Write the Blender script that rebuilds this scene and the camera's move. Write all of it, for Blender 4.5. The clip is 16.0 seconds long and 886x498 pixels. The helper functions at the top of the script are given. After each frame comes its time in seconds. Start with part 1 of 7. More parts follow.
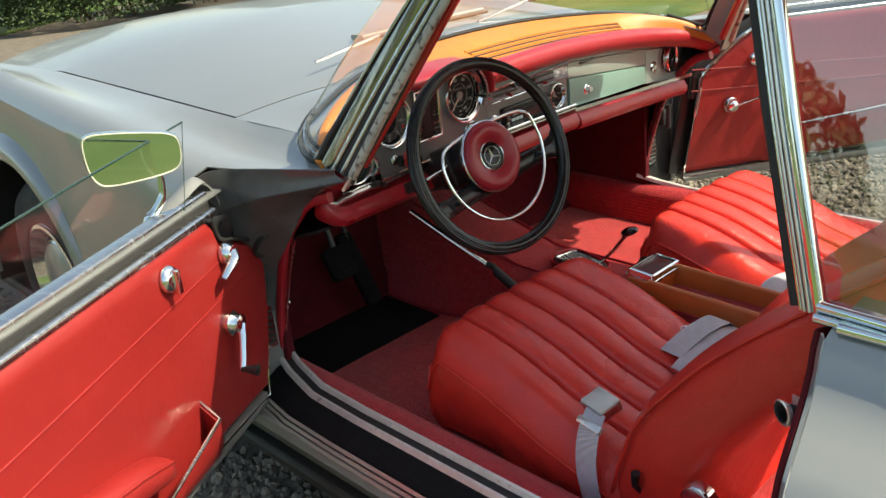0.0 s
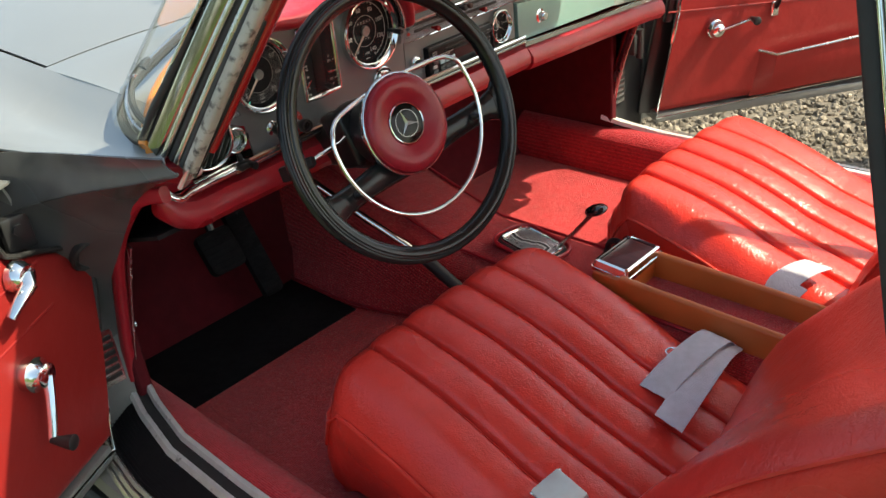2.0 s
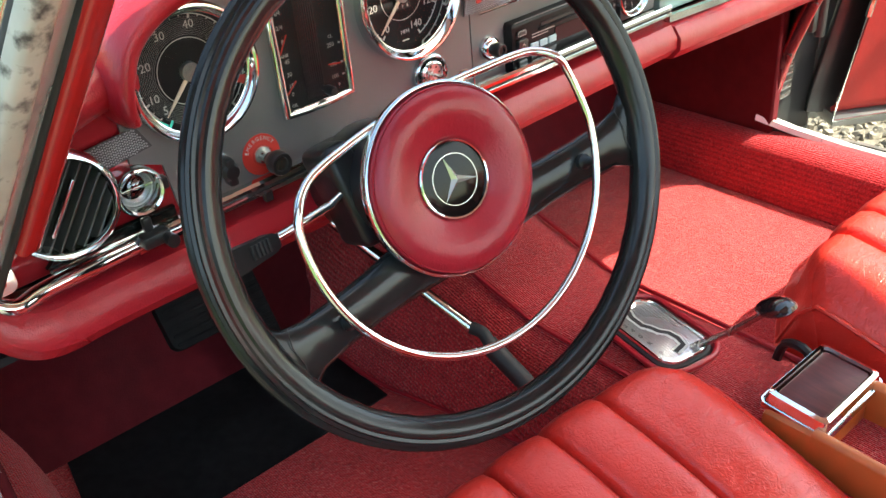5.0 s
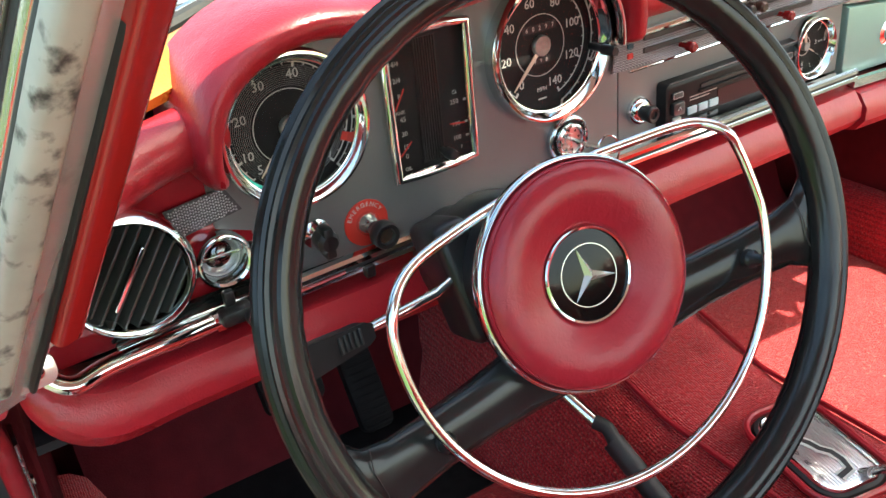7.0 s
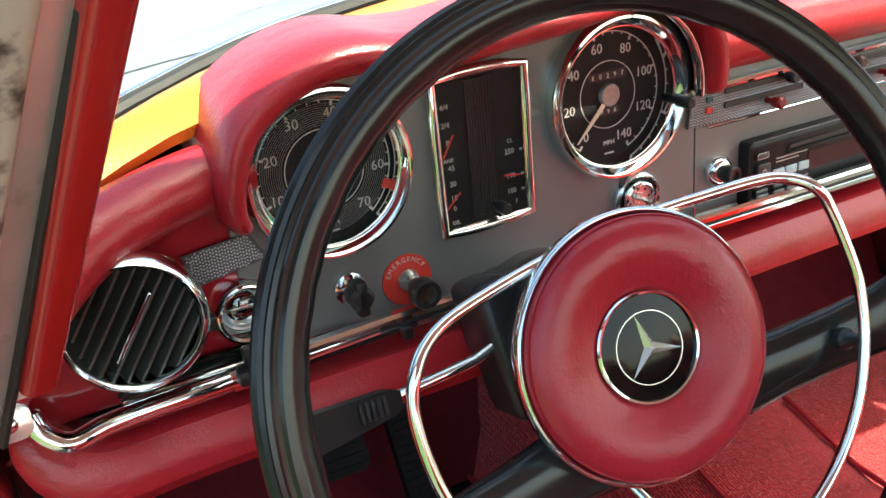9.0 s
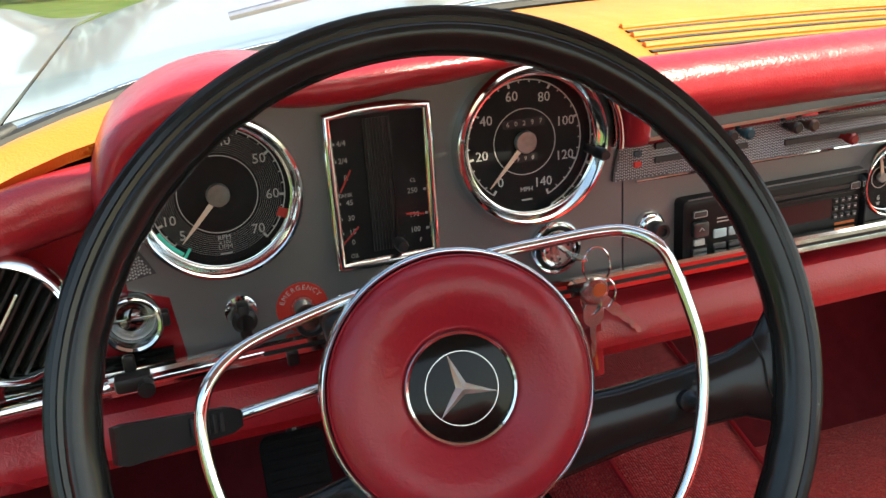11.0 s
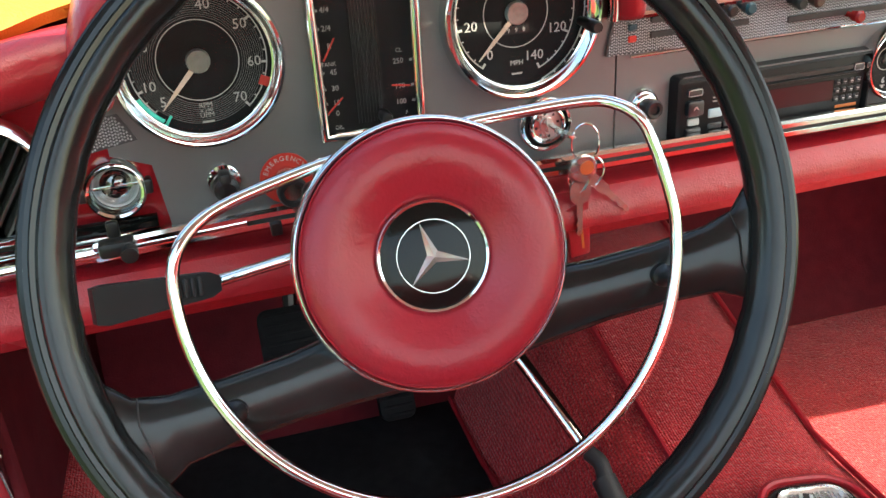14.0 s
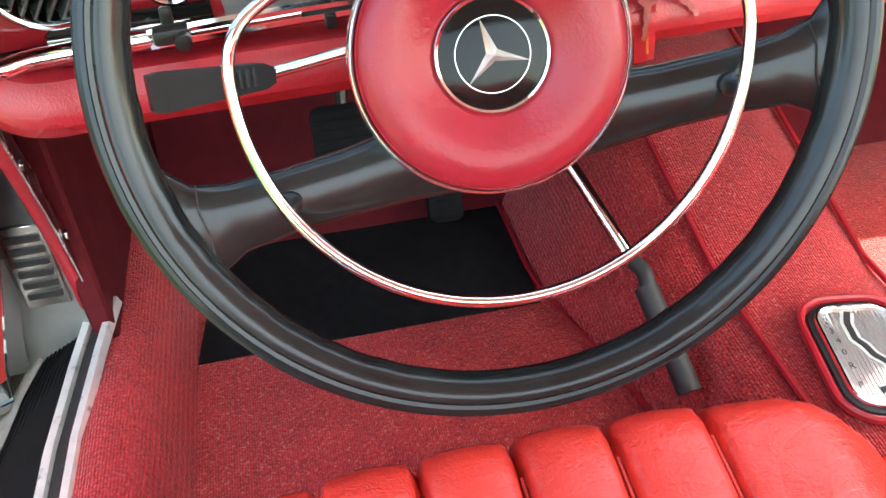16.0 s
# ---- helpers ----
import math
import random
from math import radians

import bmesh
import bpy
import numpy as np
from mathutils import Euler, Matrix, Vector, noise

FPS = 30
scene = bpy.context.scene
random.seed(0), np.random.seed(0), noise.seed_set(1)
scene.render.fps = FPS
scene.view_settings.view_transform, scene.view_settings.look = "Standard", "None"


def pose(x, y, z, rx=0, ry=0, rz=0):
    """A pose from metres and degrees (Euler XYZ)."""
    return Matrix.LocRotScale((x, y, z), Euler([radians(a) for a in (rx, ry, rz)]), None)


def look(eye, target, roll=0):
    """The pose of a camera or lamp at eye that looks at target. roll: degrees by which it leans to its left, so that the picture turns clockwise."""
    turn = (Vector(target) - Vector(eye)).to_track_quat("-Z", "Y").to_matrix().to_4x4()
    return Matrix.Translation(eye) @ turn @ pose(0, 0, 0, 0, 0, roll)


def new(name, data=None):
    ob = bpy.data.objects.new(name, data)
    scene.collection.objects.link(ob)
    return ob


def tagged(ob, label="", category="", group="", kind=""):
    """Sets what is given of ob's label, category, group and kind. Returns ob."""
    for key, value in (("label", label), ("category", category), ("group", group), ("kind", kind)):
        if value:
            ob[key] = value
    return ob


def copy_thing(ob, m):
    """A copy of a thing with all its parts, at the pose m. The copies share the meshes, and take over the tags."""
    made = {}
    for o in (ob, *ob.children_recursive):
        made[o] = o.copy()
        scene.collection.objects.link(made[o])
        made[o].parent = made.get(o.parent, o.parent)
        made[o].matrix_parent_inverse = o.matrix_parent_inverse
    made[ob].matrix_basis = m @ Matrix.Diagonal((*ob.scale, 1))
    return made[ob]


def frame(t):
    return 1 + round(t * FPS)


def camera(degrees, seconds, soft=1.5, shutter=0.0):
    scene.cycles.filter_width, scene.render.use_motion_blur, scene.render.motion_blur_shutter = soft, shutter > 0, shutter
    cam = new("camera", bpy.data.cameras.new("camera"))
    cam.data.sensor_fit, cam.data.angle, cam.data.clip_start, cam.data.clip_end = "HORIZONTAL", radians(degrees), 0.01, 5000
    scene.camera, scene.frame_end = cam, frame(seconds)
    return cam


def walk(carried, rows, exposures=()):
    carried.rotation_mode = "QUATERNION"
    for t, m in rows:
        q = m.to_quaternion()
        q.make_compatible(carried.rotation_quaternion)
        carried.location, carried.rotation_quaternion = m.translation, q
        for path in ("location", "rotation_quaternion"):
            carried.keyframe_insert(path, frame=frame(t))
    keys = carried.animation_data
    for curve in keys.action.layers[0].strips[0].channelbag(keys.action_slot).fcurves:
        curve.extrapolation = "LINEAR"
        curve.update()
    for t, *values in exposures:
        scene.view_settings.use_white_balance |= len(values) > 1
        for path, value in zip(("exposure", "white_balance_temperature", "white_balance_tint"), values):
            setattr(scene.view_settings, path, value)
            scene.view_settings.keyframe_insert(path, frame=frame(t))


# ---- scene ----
cam = camera(53.7, 16.0)
PATH = [
    (0, (-1.594, -1.177, 1.289), (-0.346, 0.189, 0.528), -5.9),
    (0.5, (-1.552, -1.095, 1.277), (-0.279, 0.224, 0.477), -5.9),
    (1, (-1.466, -1.038, 1.26), (-0.199, 0.26, 0.418), -5.9),
    (1.5, (-1.305, -0.951, 1.237), (-0.061, 0.33, 0.337), -5.8),
    (2, (-1.172, -0.863, 1.218), (0.067, 0.38, 0.259), -5.8),
    (2.5, (-1.054, -0.735, 1.208), (0.184, 0.469, 0.198), -5.4),
    (3, (-0.979, -0.664, 1.199), (0.268, 0.512, 0.169), -5.4),
    (3.2, (-0.961, -0.644, 1.194), (0.292, 0.524, 0.161), -5.4),
    (5.3, (-0.706, -0.434, 1.067), (0.304, 0.951, 0.035), -5.9),
    (5.5, (-0.696, -0.426, 1.065), (0.289, 0.982, 0.043), -6.0),
    (6, (-0.68, -0.398, 1.063), (0.264, 1.046, 0.052), -5.7),
    (6.5, (-0.67, -0.38, 1.064), (0.228, 1.114, 0.084), -6.0),
    (7, (-0.657, -0.361, 1.051), (0.197, 1.188, 0.117), -6.1),
    (7.5, (-0.633, -0.33, 1.035), (0.193, 1.252, 0.133), -6.1),
    (8, (-0.63, -0.313, 1.027), (0.175, 1.3, 0.161), -6.3),
    (8.5, (-0.625, -0.301, 1.009), (0.151, 1.342, 0.173), -6.3),
    (9, (-0.613, -0.325, 1.014), (0.127, 1.366, 0.244), -5.9),
    (9.5, (-0.591, -0.358, 1.015), (0.072, 1.393, 0.313), -5.3),
    (10, (-0.551, -0.384, 1.009), (0.054, 1.401, 0.339), -4.7),
    (10.2, (-0.527, -0.391, 1.008), (0.041, 1.409, 0.347), -5.1),
    (12.3, (-0.464, -0.395, 0.984), (0.031, 1.429, 0.332), -3.6),
    (12.5, (-0.464, -0.396, 0.986), (0.025, 1.427, 0.322), -3.7),
    (13, (-0.461, -0.397, 0.984), (0.019, 1.413, 0.282), -3.6),
    (13.5, (-0.462, -0.397, 0.983), (0.007, 1.386, 0.209), -3.6),
    (14, (-0.459, -0.401, 0.986), (-0.009, 1.339, 0.107), -3.6),
    (14.5, (-0.458, -0.397, 0.983), (-0.026, 1.287, -0.006), -3.7),
    (15, (-0.457, -0.397, 0.984), (-0.043, 1.226, -0.109), -3.8),
    (15.5, (-0.459, -0.396, 0.983), (-0.079, 1.171, -0.2), -3.8),
    (16, (-0.462, -0.399, 0.982), (-0.194, 1.144, -0.263), -3.6),
]
EXPOSURES = [(0.0, 1.03, 7800, 1), (1.5, 1.12, 7800, 1), (2.5, 1.60, 7800, 1), (3.0, 1.80, 7700, 0), (5.5, 2.45, 7100, -5), (8.0, 2.3, 7100, -5), (9.0, 2.18, 7150, -4), (10.0, 1.66, 7500, -2), (13.0, 2.08, 7300, -1), (14.0, 2.44, 7250, -4), (15.0, 2.74, 7250, -4), (16.0, 3.33, 7300, -4)]
walk(cam, [(t, look(eye, target, roll)) for t, eye, target, roll in PATH], EXPOSURES)

# ---- daylight: clear sky and a high sun behind the passenger side ----
SUN_AZ, SUN_EL = 139.0, 52.0          # compass degrees from +Y towards +X, degrees over the horizon
world = bpy.data.worlds.new("sky")
scene.world = world
world.use_nodes = True
wn = world.node_tree
sky = wn.nodes.new("ShaderNodeTexSky")
sky.sky_type, sky.sun_disc = "NISHITA", False
sky.dust_density = 2.4
sky.sun_elevation, sky.sun_rotation = radians(SUN_EL), radians(SUN_AZ)
wn.links.new(sky.outputs[0], wn.nodes["Background"].inputs[0])
wn.nodes["Background"].inputs[1].default_value = 0.15
sun = new("sun", bpy.data.lights.new("sun", "SUN"))
sun.data.energy, sun.data.angle, sun.data.color = 3.6, radians(0.5), (1.0, 0.95, 0.87)
sun_dir = Vector((math.sin(radians(SUN_AZ)) * math.cos(radians(SUN_EL)), math.cos(radians(SUN_AZ)) * math.cos(radians(SUN_EL)), math.sin(radians(SUN_EL))))
sun.matrix_world = look(sun_dir * 20, (0, 0, 0))

# ---- materials ----
def material(name, color, rough=0.5, metal=0.0, vary=0.08, scale=30.0, bump=0.0, bump_scale=400.0, coat=0.0, spec=0.5, wear=None, kind="noise", stretch=(1, 1, 1), sheen=0.0):
    """Principled surface with colour variation at two scales, uneven gloss and fine relief."""
    m = bpy.data.materials.new(name)
    m.use_nodes = True
    nt = m.node_tree
    b = nt.nodes["Principled BSDF"]
    N, L = nt.nodes.new, nt.links.new
    co = N("ShaderNodeTexCoord")
    mp = N("ShaderNodeMapping")
    mp.inputs["Scale"].default_value = stretch
    L(co.outputs["Object"], mp.inputs[0])
    n1, n2 = N("ShaderNodeTexNoise"), N("ShaderNodeTexNoise")
    n1.inputs["Scale"].default_value, n2.inputs["Scale"].default_value = scale, scale / 6
    n1.inputs["Detail"].default_value = 6
    for n in (n1, n2):
        L(mp.outputs[0], n.inputs["Vector"])
    add = N("ShaderNodeMath")
    add.operation = "ADD"
    L(n1.outputs[0], add.inputs[0])
    L(n2.outputs[0], add.inputs[1])
    mr = N("ShaderNodeMapRange")
    mr.inputs[1].default_value, mr.inputs[2].default_value = 0.6, 1.4
    mr.inputs[3].default_value, mr.inputs[4].default_value = 1 - vary * 2, 1 + vary * 2
    L(add.outputs[0], mr.inputs[0])
    mul = N("ShaderNodeMix")
    mul.data_type, mul.blend_type = "RGBA", "MULTIPLY"
    mul.inputs[0].default_value = 1
    mul.inputs[6].default_value = (*color, 1)
    L(mr.outputs[0], mul.inputs[7])
    out = mul.outputs[2]
    if wear:
        wcol, amount, wscale = wear
        n3 = N("ShaderNodeTexNoise")
        n3.inputs["Scale"].default_value, n3.inputs["Detail"].default_value = wscale, 8
        L(co.outputs["Object"], n3.inputs["Vector"])
        r3 = N("ShaderNodeMapRange")
        r3.inputs[1].default_value, r3.inputs[2].default_value = 1 - amount - 0.05, 1 - amount + 0.08
        L(n3.outputs[0], r3.inputs[0])
        mx = N("ShaderNodeMix")
        mx.data_type = "RGBA"
        L(r3.outputs[0], mx.inputs[0])
        L(out, mx.inputs[6])
        mx.inputs[7].default_value = (*wcol, 1)
        out = mx.outputs[2]
    L(out, b.inputs["Base Color"])
    rr = N("ShaderNodeMapRange")
    rr.inputs[1].default_value, rr.inputs[2].default_value = 0.3, 0.7
    rr.inputs[3].default_value, rr.inputs[4].default_value = rough * 0.85, min(1, rough * 1.2)
    L(n2.outputs[0], rr.inputs[0])
    L(rr.outputs[0], b.inputs["Roughness"])
    b.inputs["Metallic"].default_value = metal
    b.inputs["Coat Weight"].default_value = coat
    b.inputs["Coat Roughness"].default_value = 0.06
    b.inputs["Specular IOR Level"].default_value = spec
    b.inputs["Sheen Weight"].default_value = sheen
    if bump:
        if kind == "leather":
            t = N("ShaderNodeTexVoronoi")
            t.feature = "DISTANCE_TO_EDGE"
            wob, vm = N("ShaderNodeTexNoise"), N("ShaderNodeVectorMath")
            wob.inputs["Scale"].default_value = bump_scale * 0.5
            vm.operation = "MULTIPLY_ADD"
            vm.inputs[1].default_value = (2.2 / bump_scale,) * 3
            L(mp.outputs[0], wob.inputs["Vector"])
            L(wob.outputs["Color"], vm.inputs[0])
            L(mp.outputs[0], vm.inputs[2])
        elif kind == "ribs":
            t = N("ShaderNodeTexWave")
            t.bands_direction = "X"
            t.inputs["Distortion"].default_value = 1.2
            t.inputs["Detail"].default_value = 2
            t.inputs["Detail Scale"].default_value = 3
        else:
            t = N("ShaderNodeTexNoise")
            t.inputs["Detail"].default_value = 4
        t.inputs["Scale"].default_value = bump_scale
        L(vm.outputs[0] if kind == "leather" else mp.outputs[0], t.inputs["Vector"])
        bp = N("ShaderNodeBump")
        bp.inputs["Strength"].default_value, bp.inputs["Distance"].default_value = bump, 0.002
        L(t.outputs[0], bp.inputs["Height"])
        last = bp
        if kind in ("leather", "ribs"):
            n4 = N("ShaderNodeTexNoise")
            n4.inputs["Scale"].default_value, n4.inputs["Detail"].default_value = (18 if kind == "leather" else 900), 3
            L(co.outputs["Object"], n4.inputs["Vector"])
            b2 = N("ShaderNodeBump")
            b2.inputs["Strength"].default_value, b2.inputs["Distance"].default_value = 0.25, (0.01 if kind == "leather" else 0.002)
            L(n4.outputs[0], b2.inputs["Height"])
            L(bp.outputs[0], b2.inputs["Normal"])
            last = b2
        L(last.outputs[0], b.inputs["Normal"])
    return m


def clear(name, tint=(1, 1, 1), gloss=1.0, rough=0.02):
    """Thin clear glass: see-through, with a Fresnel reflection."""
    m = bpy.data.materials.new(name)
    m.use_nodes = True
    nt = m.node_tree
    nt.nodes.remove(nt.nodes["Principled BSDF"])
    N, L = nt.nodes.new, nt.links.new
    tr, gl, lw, mx = N("ShaderNodeBsdfTransparent"), N("ShaderNodeBsdfGlossy"), N("ShaderNodeLayerWeight"), N("ShaderNodeMixShader")
    pw, mu = N("ShaderNodeMath"), N("ShaderNodeMath")
    tr.inputs[0].default_value = (*tint, 1)
    gl.inputs["Roughness"].default_value = rough
    lw.inputs[0].default_value = 0.5
    pw.operation, mu.operation = "POWER", "MULTIPLY_ADD"
    pw.inputs[1].default_value = 5
    mu.inputs[1].default_value, mu.inputs[2].default_value = 0.9, 0.06 * gloss
    L(lw.outputs["Facing"], pw.inputs[0])
    L(pw.outputs[0], mu.inputs[0])
    L(mu.outputs[0], mx.inputs[0])
    L(tr.outputs[0], mx.inputs[1])
    L(gl.outputs[0], mx.inputs[2])
    L(mx.outputs[0], nt.nodes["Material Output"].inputs[0])
    return m


RED = material("red_leather", (0.64, 0.040, 0.030), 0.28, vary=0.07, scale=12, bump=0.34, bump_scale=200, kind="leather", spec=0.5)
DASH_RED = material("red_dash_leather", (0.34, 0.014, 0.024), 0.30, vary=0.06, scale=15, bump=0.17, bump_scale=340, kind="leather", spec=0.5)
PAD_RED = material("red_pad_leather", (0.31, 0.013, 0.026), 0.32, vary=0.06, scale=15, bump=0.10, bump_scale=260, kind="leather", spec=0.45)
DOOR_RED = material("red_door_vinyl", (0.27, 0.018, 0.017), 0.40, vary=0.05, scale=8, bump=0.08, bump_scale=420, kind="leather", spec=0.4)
def creased(m, size, depth):
    """Adds broad creases to a leather."""
    nt = m.node_tree
    b = nt.nodes["Principled BSDF"]
    co, mp, n, r, bp = (nt.nodes.new("ShaderNode" + k) for k in ("TexCoord", "Mapping", "TexNoise", "MapRange", "Bump"))
    mp.inputs["Rotation"].default_value = (0.4, 0.3, 0.7)
    mp.inputs["Scale"].default_value = (1.0, 2.6, 1.0)
    n.inputs["Scale"].default_value, n.inputs["Detail"].default_value, n.inputs["Distortion"].default_value = size, 5, 1.5
    r.inputs[1].default_value, r.inputs[2].default_value = 0.42, 0.58
    bp.inputs["Strength"].default_value, bp.inputs["Distance"].default_value = depth, 0.002
    nt.links.new(co.outputs["Object"], mp.inputs[0])
    nt.links.new(mp.outputs[0], n.inputs["Vector"])
    nt.links.new(n.outputs[0], r.inputs[0])
    nt.links.new(r.outputs[0], bp.inputs["Height"])
    nt.links.new(b.inputs["Normal"].links[0].from_socket, bp.inputs["Normal"])
    nt.links.new(bp.outputs[0], b.inputs["Normal"])


creased(PAD_RED, 60, 0.07)
creased(RED, 30, 0.16)
RED_PAINT = material("red_paint", (0.33, 0.012, 0.012), 0.22, vary=0.04, scale=9, coat=0.4)


def ribbed_carpet(name, color, light, period):
    """Loop-pile carpet: fine ribs of small loops, dark between them, with paler fibres."""
    m = material(name, color, 0.95, vary=0.12, scale=40, spec=0.1, sheen=0.2)
    nt = m.node_tree
    N, L = nt.nodes.new, nt.links.new
    b = nt.nodes["Principled BSDF"]
    co, wv, vo, fb = N("ShaderNodeTexCoord"), N("ShaderNodeTexWave"), N("ShaderNodeTexVoronoi"), N("ShaderNodeTexNoise")
    wv.inputs["Scale"].default_value = 0.314 / period
    wv.inputs["Distortion"].default_value, wv.inputs["Detail"].default_value, wv.inputs["Detail Scale"].default_value = 2.5, 2, 2
    vo.inputs["Scale"].default_value = 0.9 / period
    fb.inputs["Scale"].default_value, fb.inputs["Detail"].default_value = 0.8 / period, 5
    for n in (wv, vo, fb):
        L(co.outputs["Object"], n.inputs["Vector"])
    h, mr, mx, fr, m2 = N("ShaderNodeMath"), N("ShaderNodeMapRange"), N("ShaderNodeMix"), N("ShaderNodeMapRange"), N("ShaderNodeMix")
    h.operation = "MULTIPLY_ADD"
    h.inputs[1].default_value = -0.9
    soft = N("ShaderNodeMath")
    soft.operation = "MULTIPLY"
    soft.inputs[1].default_value = 0.45
    L(wv.outputs["Fac"], soft.inputs[0])
    L(vo.outputs["Distance"], h.inputs[0])
    L(soft.outputs[0], h.inputs[2])
    mr.inputs[1].default_value, mr.inputs[2].default_value, mr.inputs[3].default_value, mr.inputs[4].default_value = -0.6, 0.4, 0.5, 1.2
    L(h.outputs[0], mr.inputs[0])
    mx.data_type, mx.blend_type = "RGBA", "MULTIPLY"
    mx.inputs[0].default_value = 1
    L(b.inputs["Base Color"].links[0].from_socket, mx.inputs[6])
    L(mr.outputs[0], mx.inputs[7])
    fr.inputs[1].default_value, fr.inputs[2].default_value = 0.58, 0.80
    L(fb.outputs[0], fr.inputs[0])
    m2.data_type = "RGBA"
    L(fr.outputs[0], m2.inputs[0])
    L(mx.outputs[2], m2.inputs[6])
    m2.inputs[7].default_value = (*light, 1)
    L(m2.outputs[2], b.inputs["Base Color"])
    bp = N("ShaderNodeBump")
    bp.inputs["Strength"].default_value, bp.inputs["Distance"].default_value = 0.8, 0.003
    L(h.outputs[0], bp.inputs["Height"])
    L(bp.outputs[0], b.inputs["Normal"])
    return m


GRID_BASE = material("dark_grid_base", (0.06, 0.06, 0.062), 0.4, vary=0.1)
GRID_STUD = material("bright_grid_stud", (0.66, 0.67, 0.68), 0.22, metal=0.35, vary=0.05)
RADIO_BLACK = material("radio_plastic", (0.012, 0.012, 0.013), 0.45, vary=0.15, scale=60, spec=0.22)
CARPET = ribbed_carpet("red_carpet", (0.56, 0.034, 0.044), (0.76, 0.26, 0.20), 0.0028)
TOP_TAN = material("sun_bleached_leather", (0.56, 0.19, 0.03), 0.42, vary=0.08, scale=14, bump=0.2, bump_scale=300, kind="leather", spec=0.4)
SILL_RUBBER = material("black_sill_rubber", (0.007, 0.007, 0.008), 0.75, vary=0.15, scale=60, spec=0.15)
BLACK_GLOSS = material("gloss_black", (0.004, 0.005, 0.005), 0.08, vary=0.1, coat=0.0, spec=0.2)
SATIN = material("satin_aluminium", (0.74, 0.73, 0.69), 0.20, metal=0.7, vary=0.06, scale=40, wear=((0.5, 0.48, 0.44), 0.35, 60))
MAROON_GLOSS = material("gloss_dark_red", (0.32, 0.014, 0.022), 0.10, vary=0.1, coat=0.6)
IVORY = material("ivory_bezel", (0.70, 0.68, 0.55), 0.25, vary=0.04, coat=0.3)
# dark red lining, lowered further so its colour carries the footwell's shade
KICK = material("shaded_red_lining", (0.085, 0.008, 0.012), 0.9, vary=0.12, scale=40, bump=0.3, bump_scale=500, spec=0.15)
UNDER = material("black_fibre_board", (0.020, 0.018, 0.018), 0.9, vary=0.2, scale=30, spec=0.1)
PILE = ribbed_carpet("red_sill_carpet", (0.54, 0.024, 0.036), (0.70, 0.11, 0.12), 0.0028)
TAN = material("tan_vinyl", (0.50, 0.135, 0.033), 0.40, vary=0.07, scale=14, bump=0.08, bump_scale=500, kind="leather")
MAT_BLACK = material("black_floor_mat", (0.009, 0.009, 0.010), 0.75, vary=0.3, scale=60, bump=0.3, bump_scale=700, spec=0.12)
RUBBER = material("black_rubber", (0.018, 0.018, 0.018), 0.6, vary=0.15, scale=60, bump=0.1, bump_scale=300)
BAKELITE = material("black_bakelite", (0.013, 0.014, 0.014), 0.17, vary=0.25, scale=25, bump=0.02, bump_scale=60, coat=0.1, spec=0.28, wear=((0.018, 0.021, 0.020), 0.38, 14))
PLASTIC = material("black_plastic", (0.016, 0.016, 0.017), 0.32, vary=0.12, scale=40, bump=0.04, bump_scale=300, spec=0.35)
CHROME = material("chrome", (0.74, 0.79, 0.79), 0.07, metal=1.0, vary=0.03, scale=40)
BRUSHED = material("brushed_steel", (0.55, 0.55, 0.54), 0.24, metal=1.0, vary=0.08, scale=60, stretch=(1, 8, 1))
SILVER = material("silver_paint", (0.28, 0.29, 0.28), 0.34, metal=0.45, vary=0.035, scale=3, coat=0.6, bump=0.02, bump_scale=900, wear=((0.32, 0.32, 0.31), 0.30, 9))
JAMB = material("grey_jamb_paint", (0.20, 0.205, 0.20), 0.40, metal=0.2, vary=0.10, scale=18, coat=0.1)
# dark jamb metal; also the shaded copy of the grey for the passenger side
DARK_JAMB = material("black_metal_and_jamb_shade", (0.022, 0.023, 0.024), 0.30, vary=0.15, scale=14, bump=0.06, bump_scale=120)
LINING = material("dark_grey_lining_paint", (0.075, 0.076, 0.075), 0.30, vary=0.16, scale=16, bump=0.05, bump_scale=90, coat=0.15)
DASH_GREY = material("grey_dash_metal", (0.170, 0.172, 0.170), 0.34, metal=0.15, vary=0.04, scale=14, coat=0.15)
DASH_SILVER = material("pale_dash_metal", (0.36, 0.43, 0.40), 0.30, metal=0.2, vary=0.04, scale=10, coat=0.2)
DIAL = material("black_dial", (0.010, 0.010, 0.011), 0.65, vary=0.15, scale=60, spec=0.15)
WHITE = material("white_marking", (0.50, 0.49, 0.46), 0.6, vary=0.03)
ORANGE_RED = material("red_marking", (0.55, 0.03, 0.02), 0.5, vary=0.03)
BELT = material("grey_seat_belt_webbing", (0.56, 0.56, 0.62), 0.8, vary=0.06, scale=80, bump=0.6, bump_scale=160, kind="ribs", stretch=(1, 1, 1), spec=0.2)
GLASS = clear("clear_glass")
DIAL_GLASS = clear("dial_glass", gloss=0.12)
TINTED = clear("tinted_glass", tint=(0.80, 0.80, 0.82), gloss=3.5)
CREAM = material("cream_headlining", (0.50, 0.52, 0.51), 0.8, vary=0.05, scale=30)
POLISHED = material("dull_polished_steel", (0.36, 0.355, 0.32), 0.14, metal=1.0, vary=0.10, scale=20, stretch=(6, 6, 1))
MIRROR = material("mirror", (0.9, 0.9, 0.9), 0.02, metal=1.0, vary=0.0)
TYRE = material("tyre_rubber", (0.022, 0.022, 0.023), 0.75, vary=0.2, scale=40, bump=0.2, bump_scale=150)
